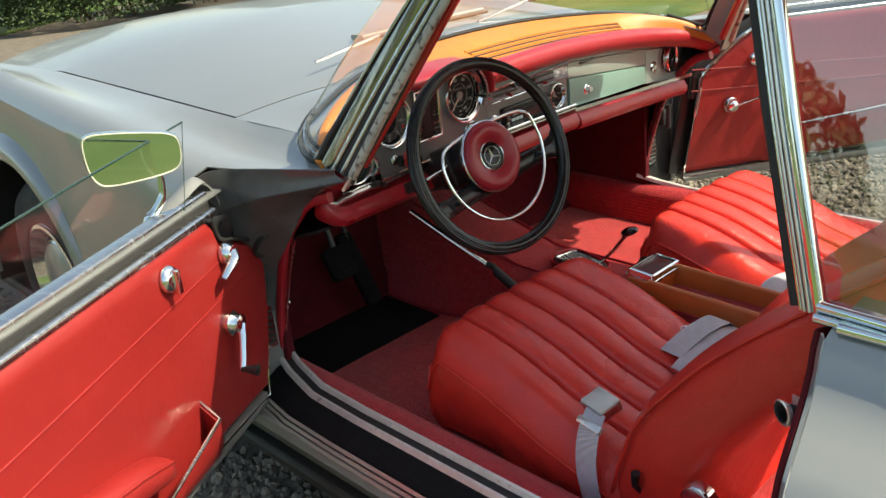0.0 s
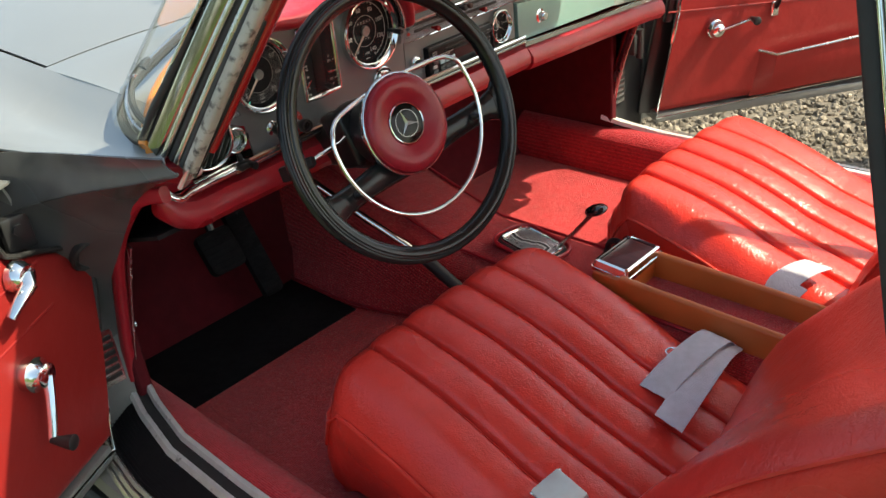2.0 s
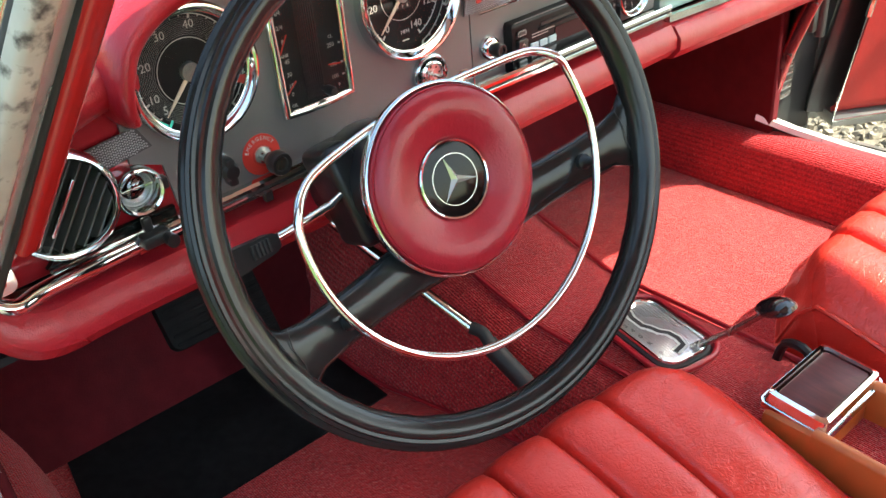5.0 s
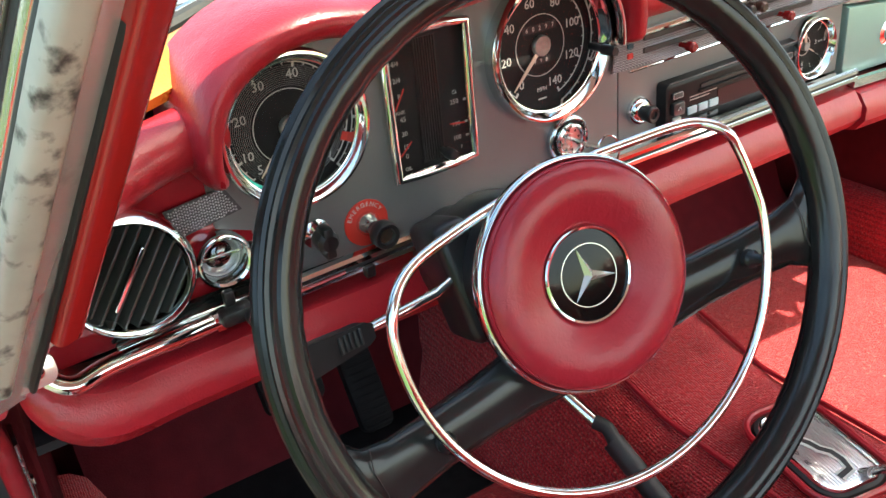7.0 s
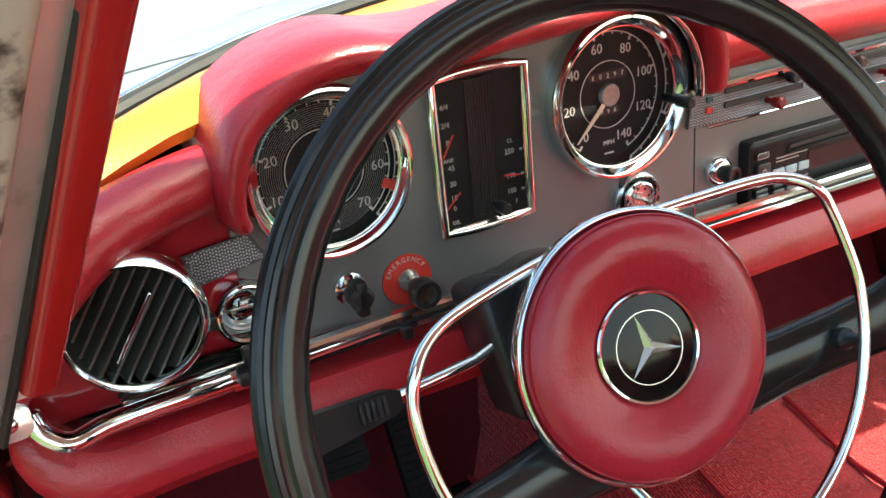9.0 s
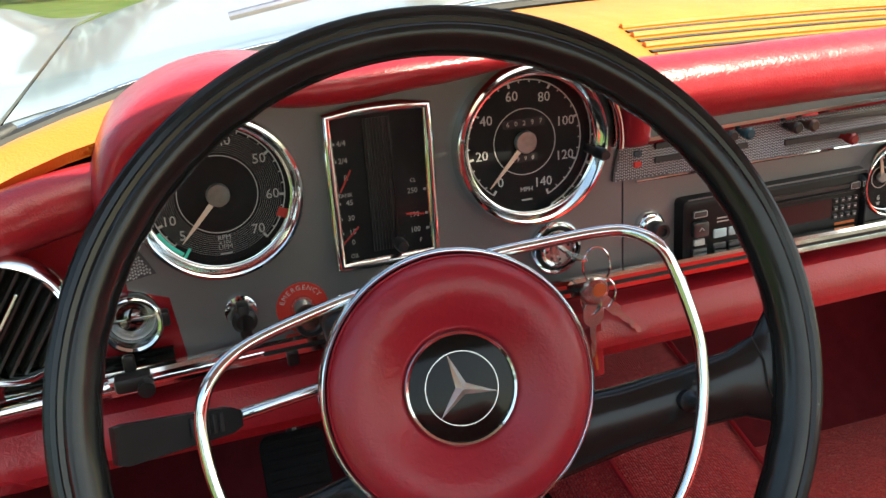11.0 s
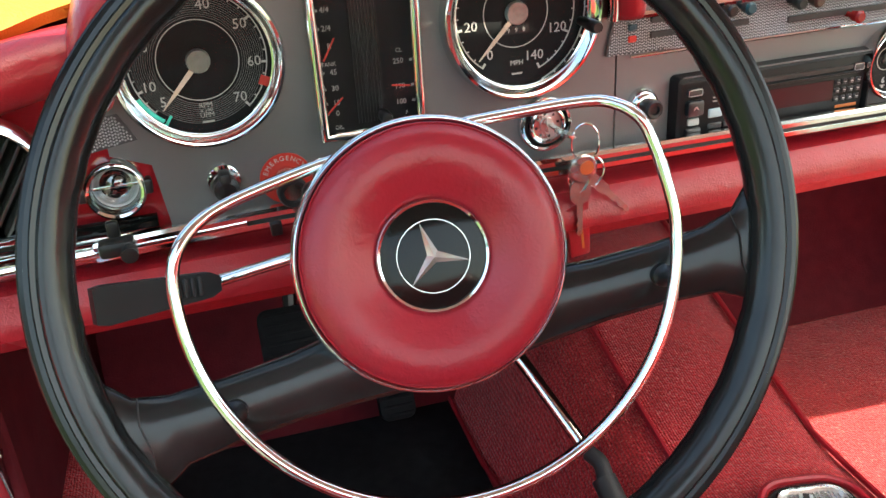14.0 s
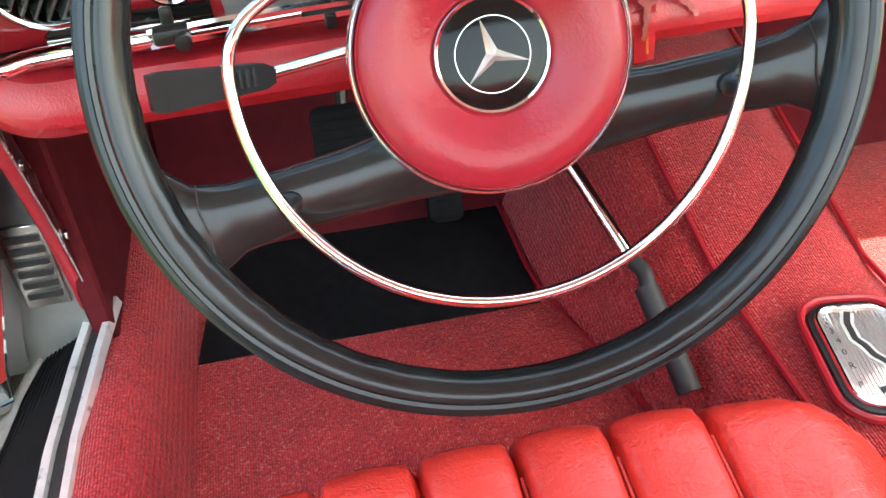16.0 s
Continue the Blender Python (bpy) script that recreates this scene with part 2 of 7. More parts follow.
STRIP = material("bright_sill_steel", (0.82, 0.82, 0.80), 0.34, metal=0.55, vary=0.08, scale=50, wear=((0.35, 0.33, 0.32), 0.33, 70))
PALE_PLATE = material("pale_buckle_plate", (0.60, 0.60, 0.54), 0.32, metal=0.3, vary=0.06, scale=60)
WEATHERED = material("peeling_strip", (0.36, 0.345, 0.29), 0.42, vary=0.14, scale=40, wear=((0.05, 0.045, 0.04), 0.43, 75), bump=0.2, bump_scale=80)
GLASS_EDGE = material("glass_edge", (0.02, 0.05, 0.04), 0.1, vary=0.0, coat=0.5)

# ---- mesh tools ----
ORIGIN = {}
V = Vector


def thing(name, loc, label, category, group="", kind=""):
    ob = new(name)
    ob.empty_display_size = 0.05
    ob.location = loc
    ORIGIN[ob] = V(loc)
    return tagged(ob, label, category, group, kind)


def part(name, bm, mat, parent, label="", angle=38, kind=""):
    """Links a bmesh, given in world places, as one mesh under a thing or a part."""
    o = ORIGIN[parent]
    bmesh.ops.translate(bm, verts=bm.verts, vec=-o)
    me = bpy.data.meshes.new(name)
    bm.to_mesh(me)
    bm.free()
    me.materials.append(mat)
    me.shade_smooth()
    me.set_sharp_from_angle(angle=radians(angle))
    ob = new(name, me)
    ob.parent = parent
    ORIGIN[ob] = o
    return tagged(ob, label, kind=kind)


def single(name, bm, mat, loc, label, category, group="", kind="", angle=38):
    """A thing that is one mesh, with its origin at loc."""
    bmesh.ops.translate(bm, verts=bm.verts, vec=-V(loc))
    me = bpy.data.meshes.new(name)
    bm.to_mesh(me)
    bm.free()
    me.materials.append(mat)
    me.shade_smooth()
    me.set_sharp_from_angle(angle=radians(angle))
    ob = new(name, me)
    ob.location = loc
    ORIGIN[ob] = V(loc)
    return tagged(ob, label, category, group, kind)


def join(*bms):
    out = bms[0]
    for b in bms[1:]:
        me = bpy.data.meshes.new("t")
        b.to_mesh(me)
        b.free()
        out.from_mesh(me)
        bpy.data.meshes.remove(me)
    return out


def moved(bm, m):
    bmesh.ops.transform(bm, matrix=m, verts=bm.verts)
    return bm


def loft(rows, closed=False, ring=False, caps=False):
    """A skin through rows of points. closed: each row is a loop; ring: the last row meets the first."""
    bm = bmesh.new()
    vs = [[bm.verts.new(p) for p in r] for r in rows]
    n, k = len(vs), len(vs[0])
    for i in range(n if ring else n - 1):
        a, b = vs[i], vs[(i + 1) % n]
        for j in range(k if closed else k - 1):
            bm.faces.new((a[j], a[(j + 1) % k], b[(j + 1) % k], b[j]))
    if caps:
        bm.faces.new(vs[0][::-1])
        bm.faces.new(vs[-1])
    bmesh.ops.recalc_face_normals(bm, faces=bm.faces)
    return bm


def shell(rows, thick, closed=False):
    """A lofted skin with thickness."""
    bm = loft(rows, closed)
    bmesh.ops.solidify(bm, geom=bm.faces[:], thickness=thick)
    bmesh.ops.recalc_face_normals(bm, faces=bm.faces)
    return bm


def box(x0, x1, y0, y1, z0, z1, bevel=0.0, segs=2, m=None):
    bm = bmesh.new()
    bmesh.ops.create_cube(bm, size=1)
    for v in bm.verts:
        v.co = V(((x0 + x1) / 2 + v.co.x * (x1 - x0), (y0 + y1) / 2 + v.co.y * (y1 - y0), (z0 + z1) / 2 + v.co.z * (z1 - z0)))
    if bevel:
        bmesh.ops.bevel(bm, geom=bm.edges[:], offset=bevel, segments=segs, affect="EDGES", profile=0.5)
    if m:
        moved(bm, m)
    return bm


def lathe(profile, m=None, segs=48):
    """Turns (radius, height) pairs about the local z axis."""
    rows = [[V((r * math.cos(2 * math.pi * i / segs), r * math.sin(2 * math.pi * i / segs), h)) for i in range(segs)] for r, h in profile]
    bm = loft(rows, closed=True)
    bmesh.ops.remove_doubles(bm, verts=bm.verts, dist=1e-6)
    bmesh.ops.recalc_face_normals(bm, faces=bm.faces)
    if m:
        moved(bm, m)
    return bm


def sweep(points, section, closed=False, up=None, scale=None):
    """Carries a closed 2D section along a line."""
    pts = [V(p) for p in points]
    n = len(pts)
    rows, last = [], None
    for i, p in enumerate(pts):
        a = pts[(i - 1) % n] if closed or i else p
        b = pts[(i + 1) % n] if closed or i < n - 1 else p
        t = (b - a).normalized()
        if up is not None:
            s = t.cross(V(up)).normalized()
        elif last is None:
            s = t.cross(V((0, 0, 1)) if abs(t.z) < 0.9 else V((1, 0, 0))).normalized()
        else:
            s = (last - t * last.dot(t)).normalized()
        last = s
        u = s.cross(t)
        k = scale[i] if scale else 1
        rows.append([p + s * (x * k) + u * (y * k) for x, y in section])
    return loft(rows, closed=True, ring=closed, caps=not closed)


def circle(r, n=10):
    return [(r * math.cos(2 * math.pi * i / n), r * math.sin(2 * math.pi * i / n)) for i in range(n)]


def tube(points, r, n=10, closed=False, scale=None):
    return sweep(points, circle(r, n), closed, scale=scale)


def smooth_line(points, steps=6, closed=False):
    """A Catmull-Rom line through points."""
    P = [V(p) for p in points]
    n, out = len(P), []
    for i in range(n if closed else n - 1):
        p0, p1, p2, p3 = (P[(i - 1) % n] if closed or i else P[0]), P[i], P[(i + 1) % n], (P[(i + 2) % n] if closed or i < n - 2 else P[-1])
        for k in range(steps):
            t = k / steps
            out.append(0.5 * ((2 * p1) + (p2 - p0) * t + (2 * p0 - 5 * p1 + 4 * p2 - p3) * t * t + (3 * p1 - p0 - 3 * p2 + p3) * t ** 3))
    if not closed:
        out.append(P[-1])
    return out


def prism(poly, z0, z1, m=None, bevel=0.0, segs=2):
    """A flat outline (local x, y) raised from z0 to z1."""
    bm = bmesh.new()
    f = bm.faces.new([bm.verts.new((x, y, z0)) for x, y in poly])
    r = bmesh.ops.extrude_face_region(bm, geom=[f])
    vs = [g for g in r["geom"] if isinstance(g, bmesh.types.BMVert)]
    bmesh.ops.translate(bm, verts=vs, vec=(0, 0, z1 - z0))
    bmesh.ops.recalc_face_normals(bm, faces=bm.faces)
    if bevel:
        es = [e for e in bm.edges if all(abs(v.co.z - z1) < 1e-6 for v in e.verts)]
        bmesh.ops.bevel(bm, geom=es, offset=bevel, segments=segs, affect="EDGES", profile=0.5)
    if m:
        moved(bm, m)
    return bm


def rounded(w, h, r, n=5, cx=0, cy=0):
    """Outline of a rounded rectangle."""
    out = []
    for sx, sy, a0 in ((1, 1, 0), (-1, 1, 90), (-1, -1, 180), (1, -1, 270)):
        for i in range(n + 1):
            a = radians(a0 + 90 * i / n)
            out.append((cx + sx * (w / 2 - r) + r * math.cos(a), cy + sy * (h / 2 - r) + r * math.sin(a)))
    return out


def frame_of(outer, inner, z0, z1, m=None, lift=0.0):
    """A raised frame between two outlines with the same number of points."""
    rows = [[V((*p, z0)) for p in outer], [V((*p, z1)) for p in [((a[0] * .7 + b[0] * .3), (a[1] * .7 + b[1] * .3)) for a, b in zip(outer, inner)]],
            [V((*p, z1 + lift)) for p in [((a[0] * .3 + b[0] * .7), (a[1] * .3 + b[1] * .7)) for a, b in zip(outer, inner)]], [V((*p, z0)) for p in inner]]
    bm = loft(rows, closed=True)
    if m:
        moved(bm, m)
    return bm


def axes(origin, x, y, z):
    m = Matrix((V(x).normalized(), V(y).normalized(), V(z).normalized())).transposed().to_4x4()
    m.translation = V(origin)
    return m


def holed(outer, holes, depth, m):
    """A flat plate (local x, y, front face at z = 0) with round holes (x, y, radius) through it."""
    c = bpy.data.curves.new("t", "CURVE")
    c.dimensions, c.fill_mode, c.extrude = "2D", "BOTH", depth / 2
    loops = [outer] + [[(x + r * math.cos(2 * math.pi * k / 48), y + r * math.sin(2 * math.pi * k / 48)) for k in range(48)] for x, y, r in holes]
    for lp in loops:
        sp = c.splines.new("POLY")
        sp.points.add(len(lp) - 1)
        for p, (x, y) in zip(sp.points, lp):
            p.co = (x, y, 0, 1)
        sp.use_cyclic_u = True
    ob = bpy.data.objects.new("t", c)
    scene.collection.objects.link(ob)
    me = bpy.data.meshes.new_from_object(ob.evaluated_get(bpy.context.evaluated_depsgraph_get()))
    bm = bmesh.new()
    bm.from_mesh(me)
    bpy.data.objects.remove(ob)
    bpy.data.meshes.remove(me)
    bpy.data.curves.remove(c)
    bmesh.ops.translate(bm, verts=bm.verts, vec=(0, 0, -depth / 2))
    bmesh.ops.remove_doubles(bm, verts=bm.verts, dist=1e-5)
    return moved(bm, m)


def lettering(text, size, m, align="CENTER", depth=0.0002):
    """A bmesh of flat raised characters in the built-in font."""
    c = bpy.data.curves.new("t", "FONT")
    c.body, c.size, c.align_x, c.align_y, c.extrude, c.resolution_u = text, size, align, "CENTER", depth, 2
    ob = bpy.data.objects.new("t", c)
    scene.collection.objects.link(ob)
    dg = bpy.context.evaluated_depsgraph_get()
    me = bpy.data.meshes.new_from_object(ob.evaluated_get(dg))
    bm = bmesh.new()
    bm.from_mesh(me)
    bpy.data.objects.remove(ob)
    bpy.data.meshes.remove(me)
    bpy.data.curves.remove(c)
    return moved(bm, m)

# ---- ground: gravel drive, lawn, hedge ----
def two_tone(name, c1, c2, scale, rough, bump, bump_scale):
    m = material(name, c1, rough, vary=0.2, scale=scale, bump=bump, bump_scale=bump_scale, wear=(c2, 0.5, scale / 3), spec=0.2)
    return m


GRAVEL = material("gravel_bed", (0.135, 0.116, 0.092), 0.9, vary=0.28, scale=60, bump=1.0, bump_scale=45, wear=((0.10, 0.09, 0.08), 0.42, 70), spec=0.2)
GRASS = two_tone("grass", (0.055, 0.095, 0.018), (0.085, 0.118, 0.032), 3.0, 0.9, 1.0, 60)
STONE = bpy.data.materials.new("gravel_stone")
STONE.use_nodes = True
nt = STONE.node_tree
gi, cr = nt.nodes.new("ShaderNodeNewGeometry"), nt.nodes.new("ShaderNodeValToRGB")
cr.color_ramp.elements[0].color, cr.color_ramp.elements[1].color = (0.085, 0.074, 0.058, 1), (0.28, 0.24, 0.185, 1)
e = cr.color_ramp.elements.new(0.5)
e.color = (0.155, 0.132, 0.104, 1)
nt.links.new(gi.outputs["Random Per Island"], cr.inputs[0])
nt.links.new(cr.outputs[0], nt.nodes["Principled BSDF"].inputs["Base Color"])
nt.nodes["Principled BSDF"].inputs["Roughness"].default_value = 0.85

bm = bmesh.new()
bmesh.ops.create_grid(bm, x_segments=60, y_segments=60, size=1)
for v in bm.verts:
    r = max(abs(v.co.x), abs(v.co.y))
    k = 3 * r + 400 * r ** 6
    v.co = V((v.co.x / max(r, 1e-6) * k, v.co.y / max(r, 1e-6) * k, 0))
ground = single("ground", bm, GRAVEL, (0, 0, -0.012), "coarse grey-brown gravel drive", "gravel", kind="structure")


def sheet_at(name, poly, z, mat, label, category, kind):
    bm = prism(poly, 0, 0.03)
    return single(name, moved(bm, Matrix.Translation((0, 0, z - 0.03))), mat, (0, 0, z - 0.03), label, category, kind=kind)


sheet_at("lawn_front", [(-60, 10.8), (1.0, 10.8), (5.4, 13.5), (12, 9.0), (60, 6), (60, 300), (-60, 300)], 0.012, GRASS, "mown green lawn beyond the gravel", "lawn", "structure")
sheet_at("lawn_side", [(-60, -60), (-4.1, -60), (-2.2, -3.0), (-2.3, 3.0), (-4.0, 6.0), (-7, 10.8), (-60, 10.8)], 0.010, GRASS, "mown green lawn beside the gravel", "lawn", "structure")

sheet_at("lawn_right", [(3.6, 3.2), (60, 1.5), (60, 6.2), (12, 9.2), (5.4, 9.6), (4.2, 6.0)], 0.011, GRASS, "mown green lawn beyond the passenger side", "lawn", "structure")
sheet_at("lawn_rear", [(-60, -60), (60, -60), (60, -4.5), (-4.1, -4.5), (-4.1, -12)], 0.008, GRASS, "mown green lawn behind the car", "lawn", "structure")
# stones near the car, one uneven lump each
def stones(name, spots, seed, label):
    rnd = random.Random(seed)
    lumps = []
    for k in range(7):
        b = bmesh.new()
        bmesh.ops.create_icosphere(b, subdivisions=1, radius=1)
        lumps.append([V(v.co) * (1 + rnd.uniform(-0.32, 0.25)) for v in b.verts])
        tri = [[v.index for v in f.verts] for f in b.faces]
        b.free()
    verts, faces = [], []
    for x, y, s in spots:
        L, k = rnd.choice(lumps), len(verts)
        q = Euler((rnd.uniform(0, 6), rnd.uniform(0, 6), rnd.uniform(0, 6))).to_matrix()
        sc = V((s, s * rnd.uniform(0.7, 1.0), s * rnd.uniform(0.5, 0.8)))
        for p in L:
            w = q @ V((p.x * sc.x, p.y * sc.y, p.z * sc.z))
            verts.append((x + w.x, y + w.y, w.z + s * 0.15 - 0.004 + rnd.uniform(0, s * 0.5)))
        faces += [[k + i for i in t] for t in tri]
    me = bpy.data.meshes.new(name)
    me.from_pydata(verts, [], faces)
    me.materials.append(STONE)
    ob = new(name, me)
    return tagged(ob, label, "gravel", kind="stuff")


rnd = random.Random(5)


def scatter(x0, x1, y0, y1, n, small, large):
    """Loose spots in an oval patch that thins out towards its edge."""
    out = []
    while len(out) < n:
        a, b = rnd.uniform(-1, 1), rnd.uniform(-1, 1)
        if a ** 4 + b ** 4 < rnd.uniform(0.35, 1.0):
            out.append(((x0 + x1) / 2 + a * (x1 - x0) / 2, (y0 + y1) / 2 + b * (y1 - y0) / 2, rnd.uniform(small, large)))
    return out


near = scatter(-1.6, -0.62, -1.4, 0.95, 8500, 0.007, 0.016)
far_side = scatter(0.6, 3.4, -1.5, 1.6, 17000, 0.008, 0.017)
ahead = scatter(-2.1, -0.7, 0.6, 4.4, 5500, 0.009, 0.018)
stones("gravel_stones", near, 1, "loose dark grey gravel stones beside the sill")
stones("gravel_stones", far_side, 2, "loose sunlit grey-brown gravel stones")
stones("gravel_stones", ahead, 3, "loose grey-brown gravel stones along the car")


LEAF = bpy.data.materials.new("hedge_leaf")
LEAF.use_nodes = True
nt = LEAF.node_tree
gi, cr = nt.nodes.new("ShaderNodeNewGeometry"), nt.nodes.new("ShaderNodeValToRGB")
cr.color_ramp.elements[0].color, cr.color_ramp.elements[1].color = (0.012, 0.028, 0.008, 1), (0.050, 0.090, 0.022, 1)
nt.links.new(gi.outputs["Random Per Island"], cr.inputs[0])
nt.links.new(cr.outputs[0], nt.nodes["Principled BSDF"].inputs["Base Color"])
nt.nodes["Principled BSDF"].inputs["Roughness"].default_value = 0.55
BARK = material("bark", (0.09, 0.06, 0.04), 0.9, vary=0.3, scale=20, bump=0.5, bump_scale=60)


def bush(x, y, rx, ry, h, n, seed, label, leaf=0.036):
    """A hedge plant: short stems and a crown of many small leaves."""
    t = thing("hedge_bush", (x, y, 0), label, "bush", "hedge bushes")
    rnd = random.Random(seed)
    stems = [tube([V((x + rnd.uniform(-.3, .3) * rx, y + rnd.uniform(-.3, .3) * ry, -0.02)), V((x + rnd.uniform(-.5, .5) * rx, y + rnd.uniform(-.5, .5) * ry, h * 0.7))], 0.025, 6, scale=[1, 0.4]) for _ in range(6)]
    part("stems", join(*stems), BARK, t)
    verts, faces = [], []
    for _ in range(n):
        a, b, r = rnd.uniform(0, 2 * math.pi), rnd.uniform(-0.25, 1), rnd.uniform(0.72, 1.0) ** 0.5
        r *= 1 + 0.16 * noise.noise(V((math.cos(a) * 2.5, math.sin(a) * 2.5, b * 2.5 + seed)))
        c = V((x + rx * r * math.cos(a) * math.sqrt(max(0, 1 - max(0, b) ** 3)), y + ry * r * math.sin(a) * math.sqrt(max(0, 1 - max(0, b) ** 3)), h * (0.28 + 0.72 * b * r)))
        c.z = max(0.03, c.z)
        q = Euler((rnd.uniform(-1, 1), rnd.uniform(-1, 1), rnd.uniform(0, 6.3))).to_matrix()
        s = leaf * rnd.uniform(0.6, 1.3)
        k = len(verts)
        for p in ((-s, 0, 0), (0, -s * 0.45, s * 0.12), (s, 0, 0), (0, s * 0.45, s * 0.12)):
            verts.append(tuple(c + q @ V(p) - V((x, y, 0))))
        faces.append((k, k + 1, k + 2, k + 3))
    me = bpy.data.meshes.new("crown")
    me.from_pydata(verts, [], faces)
    me.materials.append(LEAF)
    ob = new("crown", me)
    ob.parent = t
    return t


for k, (x, y, rx, ry, h) in enumerate(((3.9, 11.6, 1.5, 1.1, 1.1), (6.0, 11.0, 1.6, 1.2, 1.2), (8.2, 10.4, 1.6, 1.2, 1.1), (10.6, 9.8, 1.7, 1.2, 1.3))):
    bush(x, y, rx, ry, h, 20000, 40 + k, "dense dark green clipped bush at the drive's edge")
for k, (x, y, rx, ry, h) in enumerate(((-4, 44, 7, 5, 7), (12, 48, 7, 5, 8), (30, 40, 7, 5, 7), (44, 20, 7, 5, 8), (44, -4, 7, 5, 7), (-30, 20, 8, 6, 8), (-32, 2, 8, 6, 7), (-30, -16, 8, 6, 8), (-18, -34, 8, 6, 8))):
    bush(x, y, rx, ry, h, 2600, 70 + k, "tall dark green bush mass beyond the lawn", leaf=0.42)

# ---- car body ----
car = thing("car", (0, 0.4, 0.0), "silver two-seat roadster with red interior, both doors open", "car")
AX, AZ, AR = 1.36, 0.315, 0.41


def wing_start(x):
    """Where the wing's skin begins behind the door gap."""
    return min(0.352, 0.062 + max(0, x - 0.705) * 3.0) if x > 0.705 else 0.062 + 0.11 * (0.705 - x) / 0.065


def fender(side):
    """Front wing from hood gap to sill, open at the wheel arch."""
    rows = []
    for i in range(72):
        k0 = i / 71
        row = []
        def zs(x, y):
            k = max(0, (y - 0.335) / 1.95)
            crest = 0.838 + 0.110 * min(1, k / 0.55) - 0.06 * max(0, (k - 0.55) / 0.45) ** 2
            edge = 0.870 + 0.037 * min(1, max(0, (y - 0.40) / 1.0)) - 0.03 * max(0, 0.30 - y) - 0.03 * max(0, k - 0.6)
            return crest, edge
        for j, x in enumerate((0.640, 0.668, 0.700, 0.730, 0.765, 0.80, 0.828, 0.848, 0.860)):
            y0 = wing_start(x)
            y = y0 + (2.285 - y0) * k0
            crest, edge = zs(x, y)
            back = max(0, (0.352 - y) / 0.24)
            if x <= 0.70:
                z = edge + (min(edge, crest) - 0.008 - edge) * (x - 0.64) / 0.06
            else:
                u = (x - 0.70) / 0.10
                z = min(edge, crest) - 0.008 + (crest - min(edge, crest) + 0.008) * min(1, u) ** 1.5
                z -= 0.045 * max(0, (x - 0.81) / 0.05) ** 2 + 0.050 * max(0, (x - 0.73) / 0.13) ** 1.5 * max(0, 1 - (y - 0.10) / 0.45)
            row.append((x, y, z))
        top = row[-1][2]
        y = row[-1][1]
        d = AR ** 2 - (y - AX) ** 2
        low = max(0.26, AZ + math.sqrt(d)) if d > 0 else 0.26
        for q in range(1, 9):
            z = top + (low - top) * q / 8
            bulge = 0.866 - 0.020 * min(1, max(0, (y - 0.5) / 0.5)) + 0.016 * math.sin(math.pi * min(1, max(0, (z - 0.2) / 0.6)))
            if d > -0.05:
                bulge += 0.014 * max(0, 1 - abs(math.hypot(y - AX, z - AZ) - AR) / 0.11) ** 0.7
            row.append((bulge, y, z))
        rows.append([V((side * x, y, z)) for x, y, z in row])
    return shell(rows, 0.003)


for s in (-1, 1):
    part("front_wing", fender(s), SILVER, car, "silver painted front wing")
    part("arch_lip", tube([V((s * 0.868, AX + AR * math.cos(a), AZ + AR * math.sin(a))) for a in [radians(-4 + 188 * i / 40) for i in range(41)]], 0.011, 8), SILVER, car)
    part("wheel_well", loft([[V((s * x, AX + 0.42 * math.cos(a), AZ + 0.42 * math.sin(a))) for x in (0.86, 0.55)] for a in [radians(-10 + 200 * i / 24) for i in range(25)]]), RUBBER, car)

for s in (-1, 1):
    rows = []
    for i in range(49):
        a = radians(-6 + 192 * i / 48)
        rows.append([V((s * x, AX + (AR + d) * math.cos(a), AZ + (AR + d) * math.sin(a))) for d, x in ((-0.002, 0.850), (0.0, 0.874), (0.010, 0.886), (0.026, 0.888), (0.042, 0.880), (0.056, 0.866), (0.066, 0.852))])
    part("arch_flare", shell(rows, 0.003), SILVER, car, "rolled silver arch flare", angle=60)

# hood with raised middle, and the cowl behind it
def hood_z(x, y):
    k = (y - 0.49) / 1.5
    mid = 0.955 + 0.045 * max(-0.3, min(1, k / 0.4)) - 0.05 * max(0, (k - 0.45) / 0.55) ** 2
    edge = 0.872 + 0.034 * min(1, (y - 0.49) / 0.9) - 0.03 * max(0, (k - 0.6) / 0.4)
    u = min(1, abs(x) / 0.64)
    return edge + (mid - edge) * (1 - u ** 2.4)


def hood_back(x):
    """Rear edge of the hood: follows the windscreen's foot, then sweeps forward to the corner."""
    u = min(1, abs(x) / 0.634)
    return max(0.490 - (0.634 - abs(x)) * 0.58, 0.185 + 0.245 * (1 - u ** 2) + 0.042)


